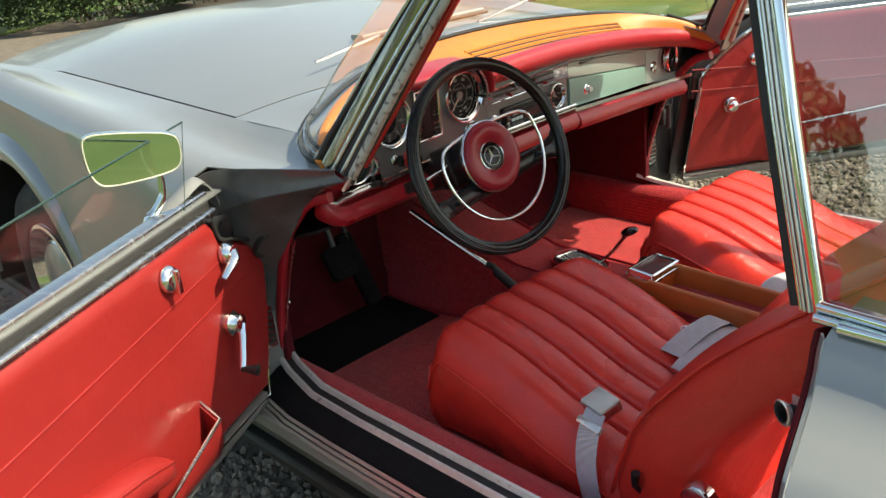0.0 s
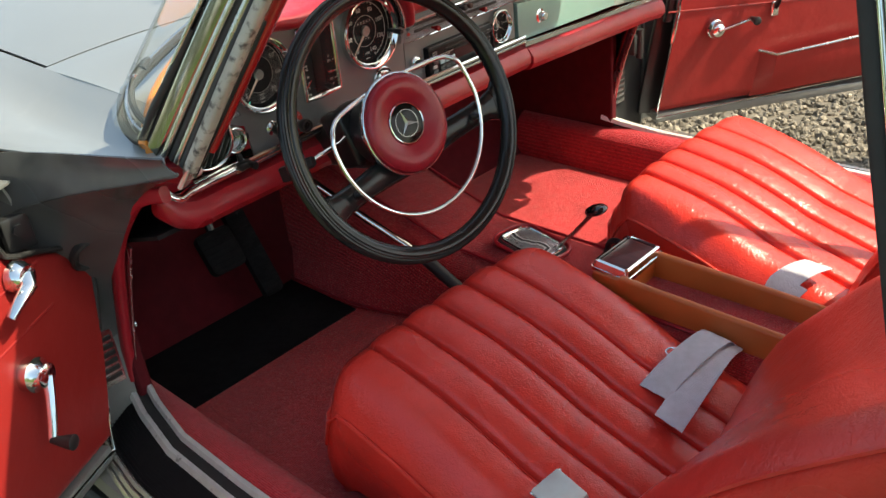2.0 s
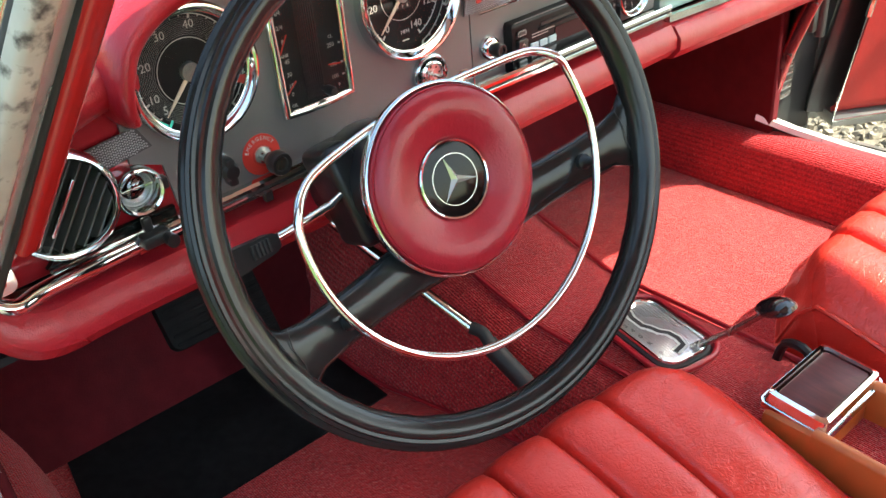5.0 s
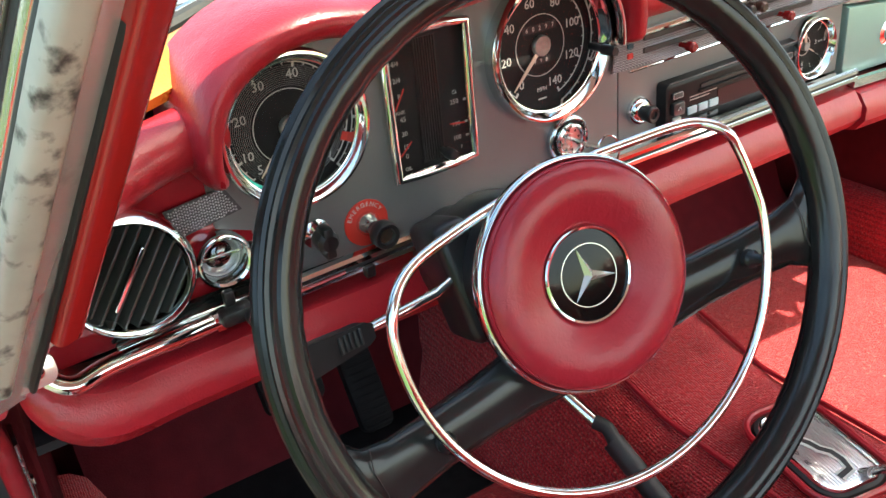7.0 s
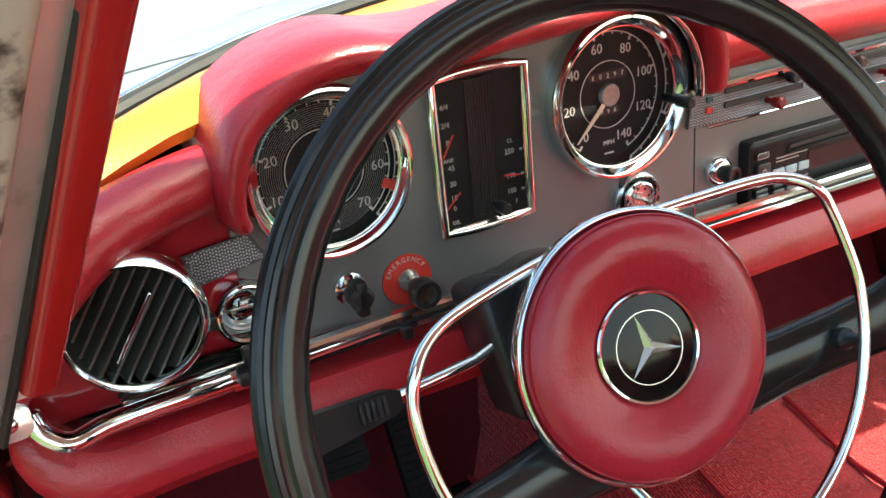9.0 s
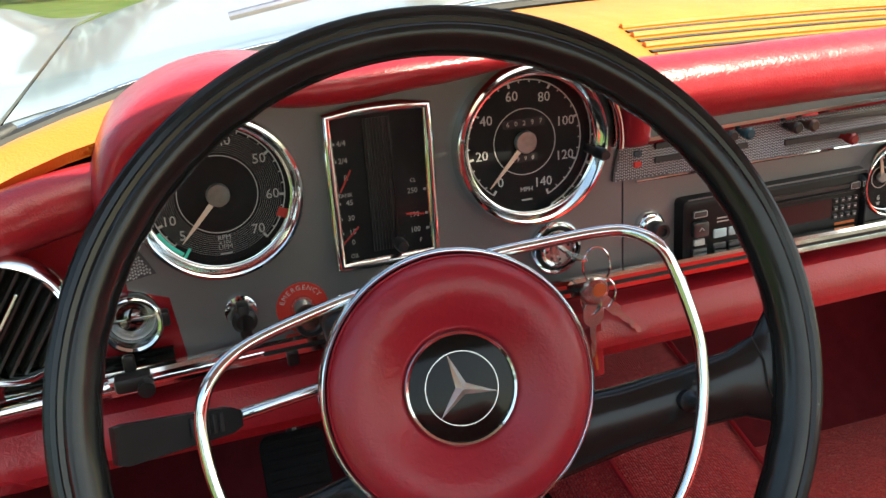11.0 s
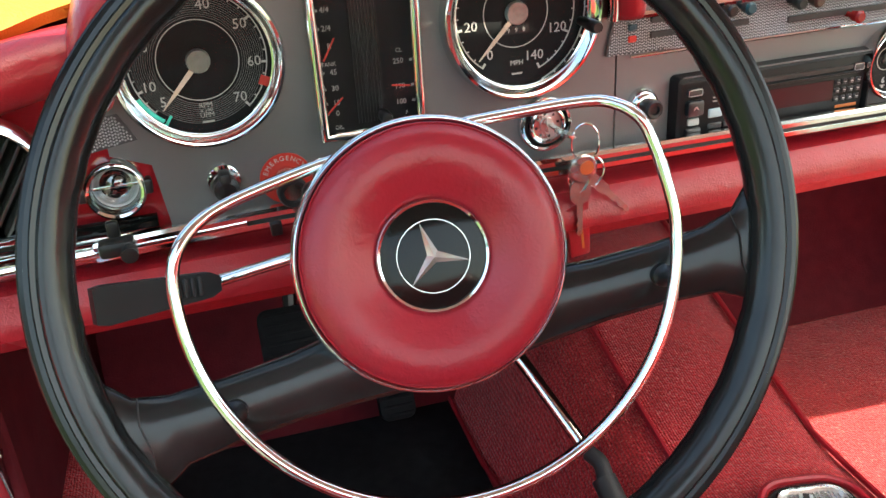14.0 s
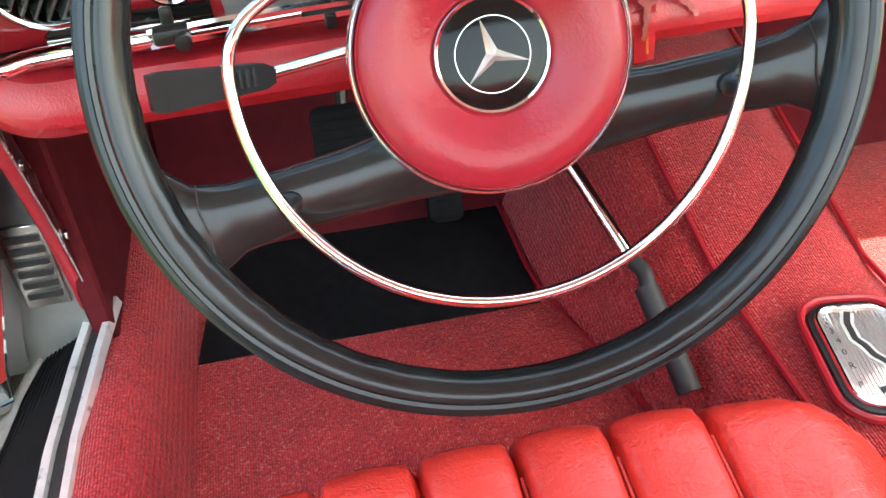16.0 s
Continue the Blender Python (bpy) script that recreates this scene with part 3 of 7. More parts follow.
rows = []
for j in range(25):
    row = []
    for i in range(33):
        x = (-1 + 2 * i / 32) * 0.634
        y0 = hood_back(x)
        y = y0 + (2.15 - y0) * j / 24
        xx = x * (1 - 0.12 * max(0, (j / 24 - 0.5) / 0.5) ** 2)
        row.append(V((xx, y, hood_z(x, y))))
    rows.append(row)
part("hood", shell(rows, 0.004), SILVER, car, "silver painted hood with a raised middle")
rows = []
for i in range(33):
    x = (-1 + 2 * i / 32) * 0.6405
    u = abs(x) / 0.634
    yb = 0.185 + 0.245 * (1 - u ** 2)
    yf = hood_back(x) - 0.0015
    zb = 0.944 - 0.076 * u ** 2.4
    row = [V((x, yb + (yf - yb) * k / 4, zb + (hood_z(x, yf) - 0.001 - zb) * k / 4 + 0.004 * math.sin(math.pi * k / 4))) for k in range(5)]
    w = max(0, (u - 0.80) / 0.20)
    for k, p in enumerate(row):
        p.z += (1 - k / 4) * (0.870 + 0.037 * max(0, p.y - 0.40) - 0.03 * max(0, 0.30 - p.y) - p.z) * min(1, w) ** 1.5
    rows.append(row)
part("cowl", shell(rows, 0.004), SILVER, car, "silver painted cowl")
part("cowl_vent", sweep([(x, 0.54 + 0.03 * (1 - (x / 0.4) ** 2), 0.966) for x in (-0.22, -0.1, 0, 0.1, 0.22)], rounded(0.045, 0.014, 0.006, 3), up=(0, 0, 1)), SILVER, car, "raised air intake")
part("underbody", box(-0.84, 0.84, -1.8, 2.0, 0.20, 0.235, 0.01, 1), RUBBER, car)
part("firewall", box(-0.72, 0.72, 0.74, 0.76, 0.22, 0.86), KICK, car, "dark red lined firewall, footwell shade in its colour")
part("nose_panel", shell([[V((x, 2.14 + 0.10 * (1 - (x / 0.86) ** 2) + dy, z)) for x in [-0.86 + 1.72 * i / 16 for i in range(17)]] for dy, z in ((0.0, 0.86), (0.06, 0.75), (0.06, 0.5), (0.0, 0.3))], 0.004), SILVER, car)

# rear quarters, deck
def shut_y(x):
    """Where the rear wing begins behind the door gap."""
    return -0.820 - 0.033 * min(1.15, max(0, (x - 0.70) / 0.15))


SHOULDER = [(0.560, 0.782), (0.640, 0.780), (0.676, 0.777), (0.692, 0.770), (0.702, 0.752), (0.712, 0.730), (0.738, 0.709), (0.775, 0.694), (0.815, 0.680), (0.845, 0.664), (0.862, 0.640), (0.870, 0.610)]
for s in (-1, 1):
    rows = []
    for i in range(30):
        k = i / 29
        yl = -0.855 - 1.22 * k
        d = 0.36 ** 2 - (yl + 1.45) ** 2
        low = min(0.575, max(0.24, 0.315 + math.sqrt(d))) if d > 0 else 0.24
        row = [(x, shut_y(x) + (-2.075 - shut_y(x)) * k, z - 0.01 * k) for x, z in SHOULDER]
        for q in range(1, 9):
            z = 0.610 + (low - 0.610) * q / 8
            row.append((0.872 + 0.012 * math.sin(math.pi * min(1, max(0, (z - 0.15) / 0.5))), yl + 0.03 * (1 - k) * q / 8, z))
        rows.append([V((s * x, y, z)) for x, y, z in row])
    part("rear_wing", shell(rows, 0.003), SILVER, car, "silver painted rear wing")
    part("belt_trim", sweep([(s * 0.672, y, 0.783) for y in (-0.83, -1.1, -1.5, -1.9)], rounded(0.030, 0.012, 0.004, 3), up=(0, 0, 1)), CHROME, car, "chrome belt trim")
    # face of the rear door jamb and its striker
    edge = [V((s * x, shut_y(x), z)) for x, z in SHOULDER[3:]] + [V((s * 0.872, -0.850, 0.50)), V((s * 0.868, -0.835, 0.38)), V((s * 0.85, -0.815, 0.28))]
    edge = smooth_line(edge, 3)
    part("jamb_flange", shell([[p + V((s * 0.001, 0.001, 0)), p + V((-s * 0.007, 0.008, 0.001)), p + V((-s * 0.015, 0.011, -0.001))] for p in edge], 0.003), SILVER, car, "silver flange of the door gap")
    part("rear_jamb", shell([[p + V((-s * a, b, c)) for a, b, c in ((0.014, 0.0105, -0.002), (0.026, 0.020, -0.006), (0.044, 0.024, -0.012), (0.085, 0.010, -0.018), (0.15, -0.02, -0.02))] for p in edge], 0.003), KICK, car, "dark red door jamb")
    SM = axes((s * 0.718, -0.796, 0.672), (0, 0, 1), V((s * 0.75, 0.45, 0.48)).normalized().cross(V((0, 0, 1))), V((s * 0.75, 0.45, 0.48)))
    striker = part("striker", lathe([(0.0085, -0.024), (0.0150, -0.024), (0.0150, 0.010), (0.0135, 0.013), (0.0110, 0.013), (0.0100, 0.010), (0.0095, -0.012), (0, -0.012)], SM, 32), RUBBER, car, "black striker tube")
    part("striker_plate", join(prism(rounded(0.050, 0.040, 0.006, 4), -0.026, -0.018, SM, 0.001), lathe([(0.0155, 0.004), (0.0168, 0.009), (0.0160, 0.0125), (0.0140, 0.0135)], SM, 32)), SATIN, striker, "bright striker plate")
part("rear_deck", shell([[V((x, y, 0.810 + 0.02 * (1 - (x / 0.6) ** 2))) for x in [-0.6 + 1.2 * i / 8 for i in range(9)]] for y in (-1.25, -1.6, -2.06)], 0.004), SILVER, car)

# ---- hardtop ----
def roof_pt(x, k):
    u = min(1, abs(x) / 0.57)
    f = -0.052 - 0.012 * u ** 2.2
    y = f + (-1.10 - f) * k
    z = 1.275 - 0.03 * u ** 3 + 0.02 * math.sin(math.pi * k) + 0.012 * u - 0.10 * max(0, k - 0.75)
    return V((x * (0.968 + 0.03 * min(1, k * 2)), y, z))


top = thing("hardtop", (0, -0.5, 1.2), "silver hardtop with pale headlining over the seats", "car roof")
part("roof_panel", shell([[roof_pt(-0.57 + 1.14 * i / 20, k / 12) for i in range(21)] for k in range(13)], 0.025), SILVER, top)
part("headlining", shell([[roof_pt(-0.555 + 1.11 * i / 20, k / 12) - V((0, 0, 0.032)) for i in range(21)] for k in range(13)], 0.004), CREAM, top, "cream headlining")
for s in (-1, 1):
    lo, hi = V((s * 0.641, -0.776, 0.776)), V((s * 0.556, -0.645, 1.225))
    f = V((0, 1, -0.25)).normalized()
    def post(sec0, sec1, off):
        return sweep([lo + off, lo.lerp(hi, 0.5) + off + V((s * 0.006, 0, 0)), hi + off], [(a, b) for a, b in rounded(sec0, sec1, min(sec0, sec1) * 0.3, 3)], up=(0, 1, 0))
    part("window_post", post(0.016, 0.016, V((s * 0.004, -0.018, 0))), CHROME, top, "bright chrome window post")
    for a in (-0.0075, -0.0015):
        part("post_fillet", post(0.020, 0.0035, V((s * 0.003, a, 0))), SATIN, top, "bright fluted strip")
    part("post_fillet", post(0.018, 0.004, V((s * 0.002, 0.004, 0))), CHROME, top, "bright chrome fillet")
    part("door_seal", post(0.022, 0.014, V((-s * 0.006, 0.014, 0))), RUBBER, top, "black rubber seal")
    g = part("quarter_glass", loft([[V((s * 0.655, -0.81, 0.785)), V((s * 0.690, -1.15, 0.790)), V((s * 0.66, -1.42, 0.795))], [V((s * 0.612, -0.74, 1.02)), V((s * 0.635, -1.10, 1.02)), V((s * 0.61, -1.34, 1.01))], [V((s * 0.562, -0.675, 1.22)), V((s * 0.582, -1.02, 1.22)), V((s * 0.57, -1.22, 1.20))]]), TINTED, top, "clear quarter window")
    g.visible_shadow = False
    for dz, w in ((0.0, 0.026), (0.012, 0.014)):
        part("glass_seal", sweep([V((s * 0.662, -0.798, 0.782 + dz)), V((s * 0.692, -1.15, 0.787 + dz)), V((s * 0.66, -1.42, 0.792 + dz))], rounded(w, 0.011, 0.004, 3), up=(0, 0, 1)), CHROME, top, "chrome sill of the quarter window")
    part("roof_rail", sweep([V((s * 0.530, -0.17, 1.232)), V((s * 0.538, -0.4, 1.238)), V((s * 0.545, -0.72, 1.235)), V((s * 0.545, -1.04, 1.225))], rounded(0.035, 0.045, 0.01, 3), up=(0, 0, 1)), CHROME, top)
rows = [[V((x, -1.10 - 0.30 * (1.23 - z) / 0.40 + 0.06 * abs(x / 0.6) ** 2, z)) for x in [-0.57 + 1.14 * i / 12 for i in range(13)]] for z in (1.23, 1.03, 0.83)]
g = part("rear_window", loft(rows), GLASS, top)
g.visible_shadow = False

# ---- windscreen and its frame ----
ws = thing("windscreen", (0, 0.3, 0.94), "curved windscreen in a chrome and rubber frame", "windscreen")
wb = [(-0.697, 0.118, 0.842), (-0.682, 0.208, 0.870), (-0.516, 0.285, 0.918), (-0.374, 0.345, 0.936), (-0.2, 0.408, 0.944), (0, 0.430, 0.946), (0.2, 0.408, 0.944), (0.374, 0.345, 0.936), (0.516, 0.285, 0.918), (0.682, 0.208, 0.870), (0.697, 0.118, 0.842)]
wt = [(-0.535, -0.150, 1.238), (-0.505, -0.090, 1.250), (-0.40, -0.092, 1.258), (-0.28, -0.086, 1.264), (-0.15, -0.080, 1.268), (0, -0.078, 1.270), (0.15, -0.080, 1.268), (0.28, -0.086, 1.264), (0.40, -0.092, 1.258), (0.505, -0.090, 1.250), (0.535, -0.150, 1.238)]
b1, t1 = smooth_line(wb, 4), smooth_line(wt, 4)
rows = [[a.lerp(b, k / 6) + V((0, 0.010, 0.012)) * math.sin(math.pi * k / 6) for a, b in zip(b1, t1)] for k in range(7)]
g = part("glass", loft(rows), GLASS, ws, "clear curved glass")
g.visible_shadow = False
part("lower_seal", tube([p - V((0, 0, 0.004)) for p in b1[5:-5]], 0.006, 8), RUBBER, ws, "black rubber seal")
part("lower_chrome", tube([p + V((0, 0.006, 0.000)) for p in b1[5:-5]], 0.003, 8), CHROME, ws, "chrome trim")
for s in (-1, 1):
    bend = smooth_line([b1[6] if s < 0 else b1[-7], V((s * 0.590, 0.262, 0.900)), V((s * 0.645, 0.232, 0.880)), V((s * 0.676, 0.198, 0.862)), V((s * 0.690, 0.160, 0.848)), V((s * 0.690, 0.130, 0.846)), V((s * 0.680, 0.104, 0.884)), V((s * 0.664, 0.076, 0.924)), V((s * 0.641, 0.036, 0.983))], 5)
    part("corner_seal", tube(bend, 0.0065, 10), RUBBER, ws, "black rubber seal round the corner")
    part("corner_bead", tube([p + V((-s * 0.009, -0.003, 0.010)) for p in bend[9:]], 0.0032, 8), BRUSHED, ws, "chrome bead round the corner")
    part("corner_bead", tube([p + V((-s * 0.016, -0.006, 0.018)) for p in bend[11:]], 0.0045, 8), RUBBER, ws, "pale bead round the corner")
part("header", sweep(t1, rounded(0.05, 0.035, 0.01, 3), up=(0, 0, 1)), JAMB, ws, "grey header rail")
for s in (-1, 1):
    def mirrored(p):
        return V((s * p[0], p[1], p[2]))
    F0, F1 = mirrored((0.695, 0.180, 0.855)), mirrored((0.560, -0.125, 1.240))      # front edge
    R0, R1 = mirrored((0.682, 0.048, 0.822)), mirrored((0.508, -0.186, 1.240))      # rear outer edge
    I0, I1 = mirrored((0.641, 0.076, 0.815)), mirrored((0.499, -0.190, 1.240))      # rear inner edge
    def pil(A, B, f, w, out, thick, drop=0.0):
        """A strip along the pillar at the fraction f between two of its edges, w wide, out proud, thick through."""
        a, b = A[0].lerp(B[0], f), A[1].lerp(B[1], f)
        d = (b - a).normalized()
        a = a - d * drop
        rows = []
        for k in range(9):
            c = a.lerp(b, k / 8)
            ac = (A[0] - B[0]).lerp(A[1] - B[1], k / 8)
            ac = (ac - d * ac.dot(d)).normalized()
            nn = d.cross(ac) * (-s)
            if (nn.x * s < 0 and A is FR) or (nn.y > 0 and A is RR):
                nn = -nn
            c = c + nn * out + mirrored((0.010, 0.006, 0)) * ((0.6 if A is FR else 0.05) * math.sin(math.pi * k / 8))
            rows.append([c + ac * x + nn * y for x, y in rounded(w, thick, min(w, thick) * 0.3, 3)])
        return loft(rows, closed=True, caps=True)
    FR, RE, RR = (F0, F1), (R0, R1), (R0, R1)
    RR = tuple(RR)
    IN = (I0, I1)
    part("pillar_core", pil(FR, RE, 0.70, 0.062, -0.014, 0.018), JAMB, ws, "grey painted pillar")
    part("pillar_seal", pil(FR, RE, 0.43, 0.008, -0.003, 0.010), RUBBER, ws, "black rubber seal")
    part("glass_bead", pil(FR, RE, 0.345, 0.006, 0.0, 0.012), BRUSHED, ws, "bright bead along the glass")
    part("pillar_chrome", pil(FR, RE, 0.57, 0.026, 0.000, 0.016), POLISHED, ws, "polished pillar face")
    part("pillar_strip", pil(FR, RE, 0.715, 0.008, 0.002, 0.014), BRUSHED, ws, "bright metal strip")
    part("pillar_lip", pil(FR, RE, 0.785, 0.009, -0.002, 0.014), RUBBER, ws, "black sealing lip")
    part("pillar_strip", pil(FR, RE, 0.86, 0.009, 0.000, 0.012), BRUSHED, ws, "bright metal strip")
    part("pillar_lip", pil(FR, RE, 0.935, 0.008, -0.001, 0.014), RUBBER, ws, "black sealing lip")
    part("weather_strip", pil(FR, RE, 1.02, 0.015, 0.000, 0.016), WEATHERED, ws, "peeling pale weather strip")
    part("steel_cover", pil(RR, IN, 0.22, 0.028, 0.000, 0.006, 0.03), SATIN, ws, "polished steel cover")
    part("pillar_lip", pil(RR, IN, 0.48, 0.0030, 0.003, 0.008, 0.02), RUBBER, ws, "black sealing lip")
    part("pillar_trim", pil(RR, IN, 0.69, 0.0165, 0.005, 0.015, -0.024), RED_PAINT, ws, "red trimmed inner pillar")
    if s < 0:
        for c, w in ((V((-0.658, 0.066, 0.829)), 0.024), (V((-0.665, 0.070, 0.807)), 0.026)):
            fm = axes(c, (1, 0.1, 0), (0, 0.25, 1), V((1, 0.1, 0)).cross(V((0, 0.25, 1))))
            cap = part("foot_tab", prism(rounded(w, 0.017, 0.006, 4), -0.004, 0.001, fm, 0.001), SATIN, ws, "small steel tab")
            part("screw", lathe([(0, 0.0028), (0.0022, 0.0026), (0.0038, 0.0012), (0.0038, 0.0)], fm @ Matrix.Translation((0.003, 0, 0.0005)), 14), CHROME, cap)

# wipers
for x in (-0.42, 0.12):
    w = thing("wiper", (x, 0.46, 0.95), "bright metal windscreen wiper at rest on the glass foot", "wiper", "windscreen wipers")
    a, b = V((x, 0.47, 0.952)), V((x + 0.34, 0.425 - 0.05 * (x < 0) * 0, 0.985))
    part("arm", tube([a, a.lerp(b, 0.5) + V((0, 0, 0.012)), b], 0.004, 8), BRUSHED, w)
    part("blade", tube([b - V((0.17, -0.010, 0.004)), b + V((0.17, -0.02, 0.0))], 0.004, 6), RUBBER, w)

# ---- front wheels ----
def road_wheel(side):
    w = thing("front_wheel", (side * 0.76, AX, 0.0), "tyre with silver steel rim and chrome hub cap", "wheel", "road wheels")
    M = axes((side * 0.735, AX, AZ), (0, 1, 0), (0, 0, side), (side, 0, 0))
    part("tyre", lathe([(0.185, 0.070), (0.200, 0.085), (0.250, 0.092), (0.295, 0.080), (0.315, 0.055), (0.318, 0.0), (0.315, -0.055), (0.29, -0.09), (0.19, -0.08)], M, 64), TYRE, w)
    rim = part("rim", lathe([(0.19, 0.075), (0.185, 0.080), (0.178, 0.070), (0.172, 0.045), (0.150, 0.030), (0.120, 0.038), (0.09, 0.050), (0.05, 0.052), (0, 0.052)], M, 56), SILVER, w, "silver steel rim")
    part("trim_ring", lathe([(0.186, 0.080), (0.188, 0.086), (0.178, 0.088), (0.160, 0.064), (0.148, 0.052)], M, 64), CHROME, rim, "chrome trim ring")
    part("hub_cap", lathe([(0.135, 0.040), (0.133, 0.060), (0.110, 0.075), (0.060, 0.084), (0, 0.086)], M, 56), SILVER, rim, "painted hub cap with bright edge")
    part("hub_cap_edge", lathe([(0.128, 0.058), (0.134, 0.064), (0.130, 0.068), (0.124, 0.066)], M, 56), CHROME, rim)
    return w


for s in (-1, 1):
    fw = road_wheel(s)
    rw = copy_thing(fw, pose(s * 0.76, -1.45 + 0.001, 0.0))
    rw.name = "rear_wheel"
part("tail_panel", shell([[V((x, -2.06 - 0.10 * (1 - (x / 0.87) ** 2) + dy, z)) for x in [-0.872 + 1.744 * i / 16 for i in range(17)]] for dy, z in ((0.06, 0.80), (0.0, 0.70), (0.0, 0.45), (0.05, 0.26))], 0.004), SILVER, car)

# ---- sills, floor, tunnel ----
for s in (-1, 1):
    sill = thing("door_sill", (s * 0.76, -0.2, 0.25), "door sill with black ribbed rubber, chrome strips and red carpet edge", "door sill", "door sills", kind="structure")
    ys = [0.36, 0.30, 0.2, 0.05, -0.15, -0.4, -0.62, -0.80]
    bend = lambda y: 0.035 * max(0, (y - 0.12) / 0.24) ** 2
    def strip(sec):
        return loft([[V((s * (x - bend(y)), y, z + 0.030 * max(0, (y - 0.16) / 0.2) ** 2 * up)) for x, z, up in sec] for y in ys], closed=True, caps=True)
    part("rocker", loft([[V((s * x, y, z)) for x, z in ((0.70, 0.20), (0.79, 0.21), (0.822, 0.25), (0.840, 0.288), (0.832, 0.302), (0.70, 0.305))] for y in (0.40, 0.2, -0.2, -0.5, -0.82)], closed=True, caps=True), JAMB, sill, "grey painted rocker")
    part("sill_plate", strip([(0.756, 0.334, .6), (0.80, 0.322, 0), (0.812, 0.314, 0), (0.812, 0.300, 0), (0.756, 0.300, 0)]), SILL_RUBBER, sill, "black ribbed rubber sill plate")
    for k in range(9):
        x = 0.762 + 0.0055 * k
        z = 0.3325 - (x - 0.756) * 0.27
        part("rib", loft([[V((s * (x + a - bend(y)), y, z + b + 0.018 * max(0, (y - 0.16) / 0.2) ** 2 * (1 - k / 9))) for a, b in ((-0.0014, 0), (0, 0.0016), (0.0014, 0))] for y in ys]), SILL_RUBBER, sill)
    for k in range(3):
        part("outer_trim", strip([(0.811 + 0.008 * k, 0.318 - 0.007 * k, 0), (0.815 + 0.008 * k, 0.322 - 0.007 * k, 0), (0.819 + 0.008 * k, 0.316 - 0.007 * k, 0), (0.815 + 0.008 * k, 0.308 - 0.007 * k, 0)]), SATIN, sill, "bright outer trim")
    part("inner_strip", strip([(0.742, 0.332, 1), (0.745, 0.342, 1), (0.752, 0.343, 1), (0.757, 0.334, 1)]), STRIP, sill, "bright steel strip")
    part("inner_strip", strip([(0.716, 0.342, 1), (0.719, 0.352, 1), (0.726, 0.352, 1), (0.729, 0.342, 1)]), STRIP, sill, "bright steel strip")
    part("strip_bed", strip([(0.725, 0.325, 1), (0.725, 0.340, 1), (0.745, 0.336, 1), (0.745, 0.325, 1)]), RUBBER, sill)
    part("carpet_edge", loft([[V((s * x, y, z)) for x, z in ((0.630, 0.236), (0.645, 0.29), (0.658, 0.330), (0.675, 0.346), (0.700, 0.352), (0.718, 0.346))] for y in (0.62, 0.40, 0.2, -0.1, -0.5, -0.8)]), PILE, sill, "red carpet over the inner sill", angle=60)
floor = single("floor", join(box(-0.66, 0.66, -1.25, 0.62, 0.228, 0.240)), CARPET, (0, 0, 0.228), "red ribbed carpet floor of the car", "car floor", kind="structure")
toe = single("toe_board", shell([[V((x, y, z)) for x in (-0.66, -0.2, 0.2, 0.66)] for y, z in ((0.60, 0.238), (0.66, 0.30), (0.72, 0.45), (0.735, 0.60))], 0.008), KICK, (0, 0.6, 0.238), "dark red lined toe board under the dash, footwell shade in its colour", "car floor", kind="structure")
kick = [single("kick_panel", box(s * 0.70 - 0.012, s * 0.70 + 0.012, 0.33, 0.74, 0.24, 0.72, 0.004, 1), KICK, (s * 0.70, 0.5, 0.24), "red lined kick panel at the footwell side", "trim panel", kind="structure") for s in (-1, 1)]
tun = [(-0.205, 0.238), (-0.160, 0.290), (-0.112, 0.338), (-0.085, 0.360), (-0.05, 0.374), (0.0, 0.380), (0.06, 0.380), (0.10, 0.366), (0.125, 0.34), (0.16, 0.285), (0.20, 0.238)]
tunnel = thing("tunnel", (0, 0, 0.238), "red carpeted transmission tunnel with piped seams", "tunnel", kind="structure")
def tz(y):
    return max(0.0, (y - 0.22)) * 0.28


def tx(x, y):
    """Half-width of the tunnel: its driver's side draws in towards the seats."""
    k = min(1, max(0, (y - 0.18) / 0.24))
    w = 1 + 0.25 * max(0, y - 0.2) * (x > -0.1)
    return x * w if x > -0.1 else x + (1 - k) * 0.062 * (-0.1 - x) / 0.105


rows = [[V((tx(x, y), y, z + (tz(y) if z > 0.3 else 0))) for x, z in tun] for y in [0.735 - 1.99 * i / 30 for i in range(31)]]
part("tunnel_carpet", shell(rows, 0.006), CARPET, tunnel, angle=60)
for x, z in ((-0.205, 0.243), (-0.064, 0.372), (0.10, 0.370)):
    part("piping", tube([V((tx(x, y), y, z + (tz(y) if z > 0.3 else 0) + 0.002)) for y in [0.72 - 1.1 * i / 20 for i in range(21)]], 0.0035, 6), DASH_RED, tunnel)
mat_ob = thing("floor_mat", (-0.42, 0.5, 0.240), "thin black rubber mat in the driver's footwell", "floor mat")
part("mat", shell([[V((x + 0.030 * k * (x < -0.5), y, z)) for x in (-0.630, -0.45, -0.206)] for y, z, k in ((0.382, 0.2425, 0), (0.50, 0.2425, 0.5), (0.608, 0.2430, 1))], 0.004), MAT_BLACK, mat_ob)
bulk = single("rear_bulkhead", box(-0.72, 0.72, -1.27, -1.25, 0.22, 0.82, 0.005, 1), CARPET, (0, -1.26, 0.22), "red carpeted panel behind the seats", "trim panel", kind="structure")
shelf = single("parcel_shelf", box(-0.72, 0.72, -1.25, -0.98, 0.42, 0.46, 0.02, 2), CARPET, (0, -1.1, 0.42), "red carpeted shelf behind the seats", "shelf", kind="structure")
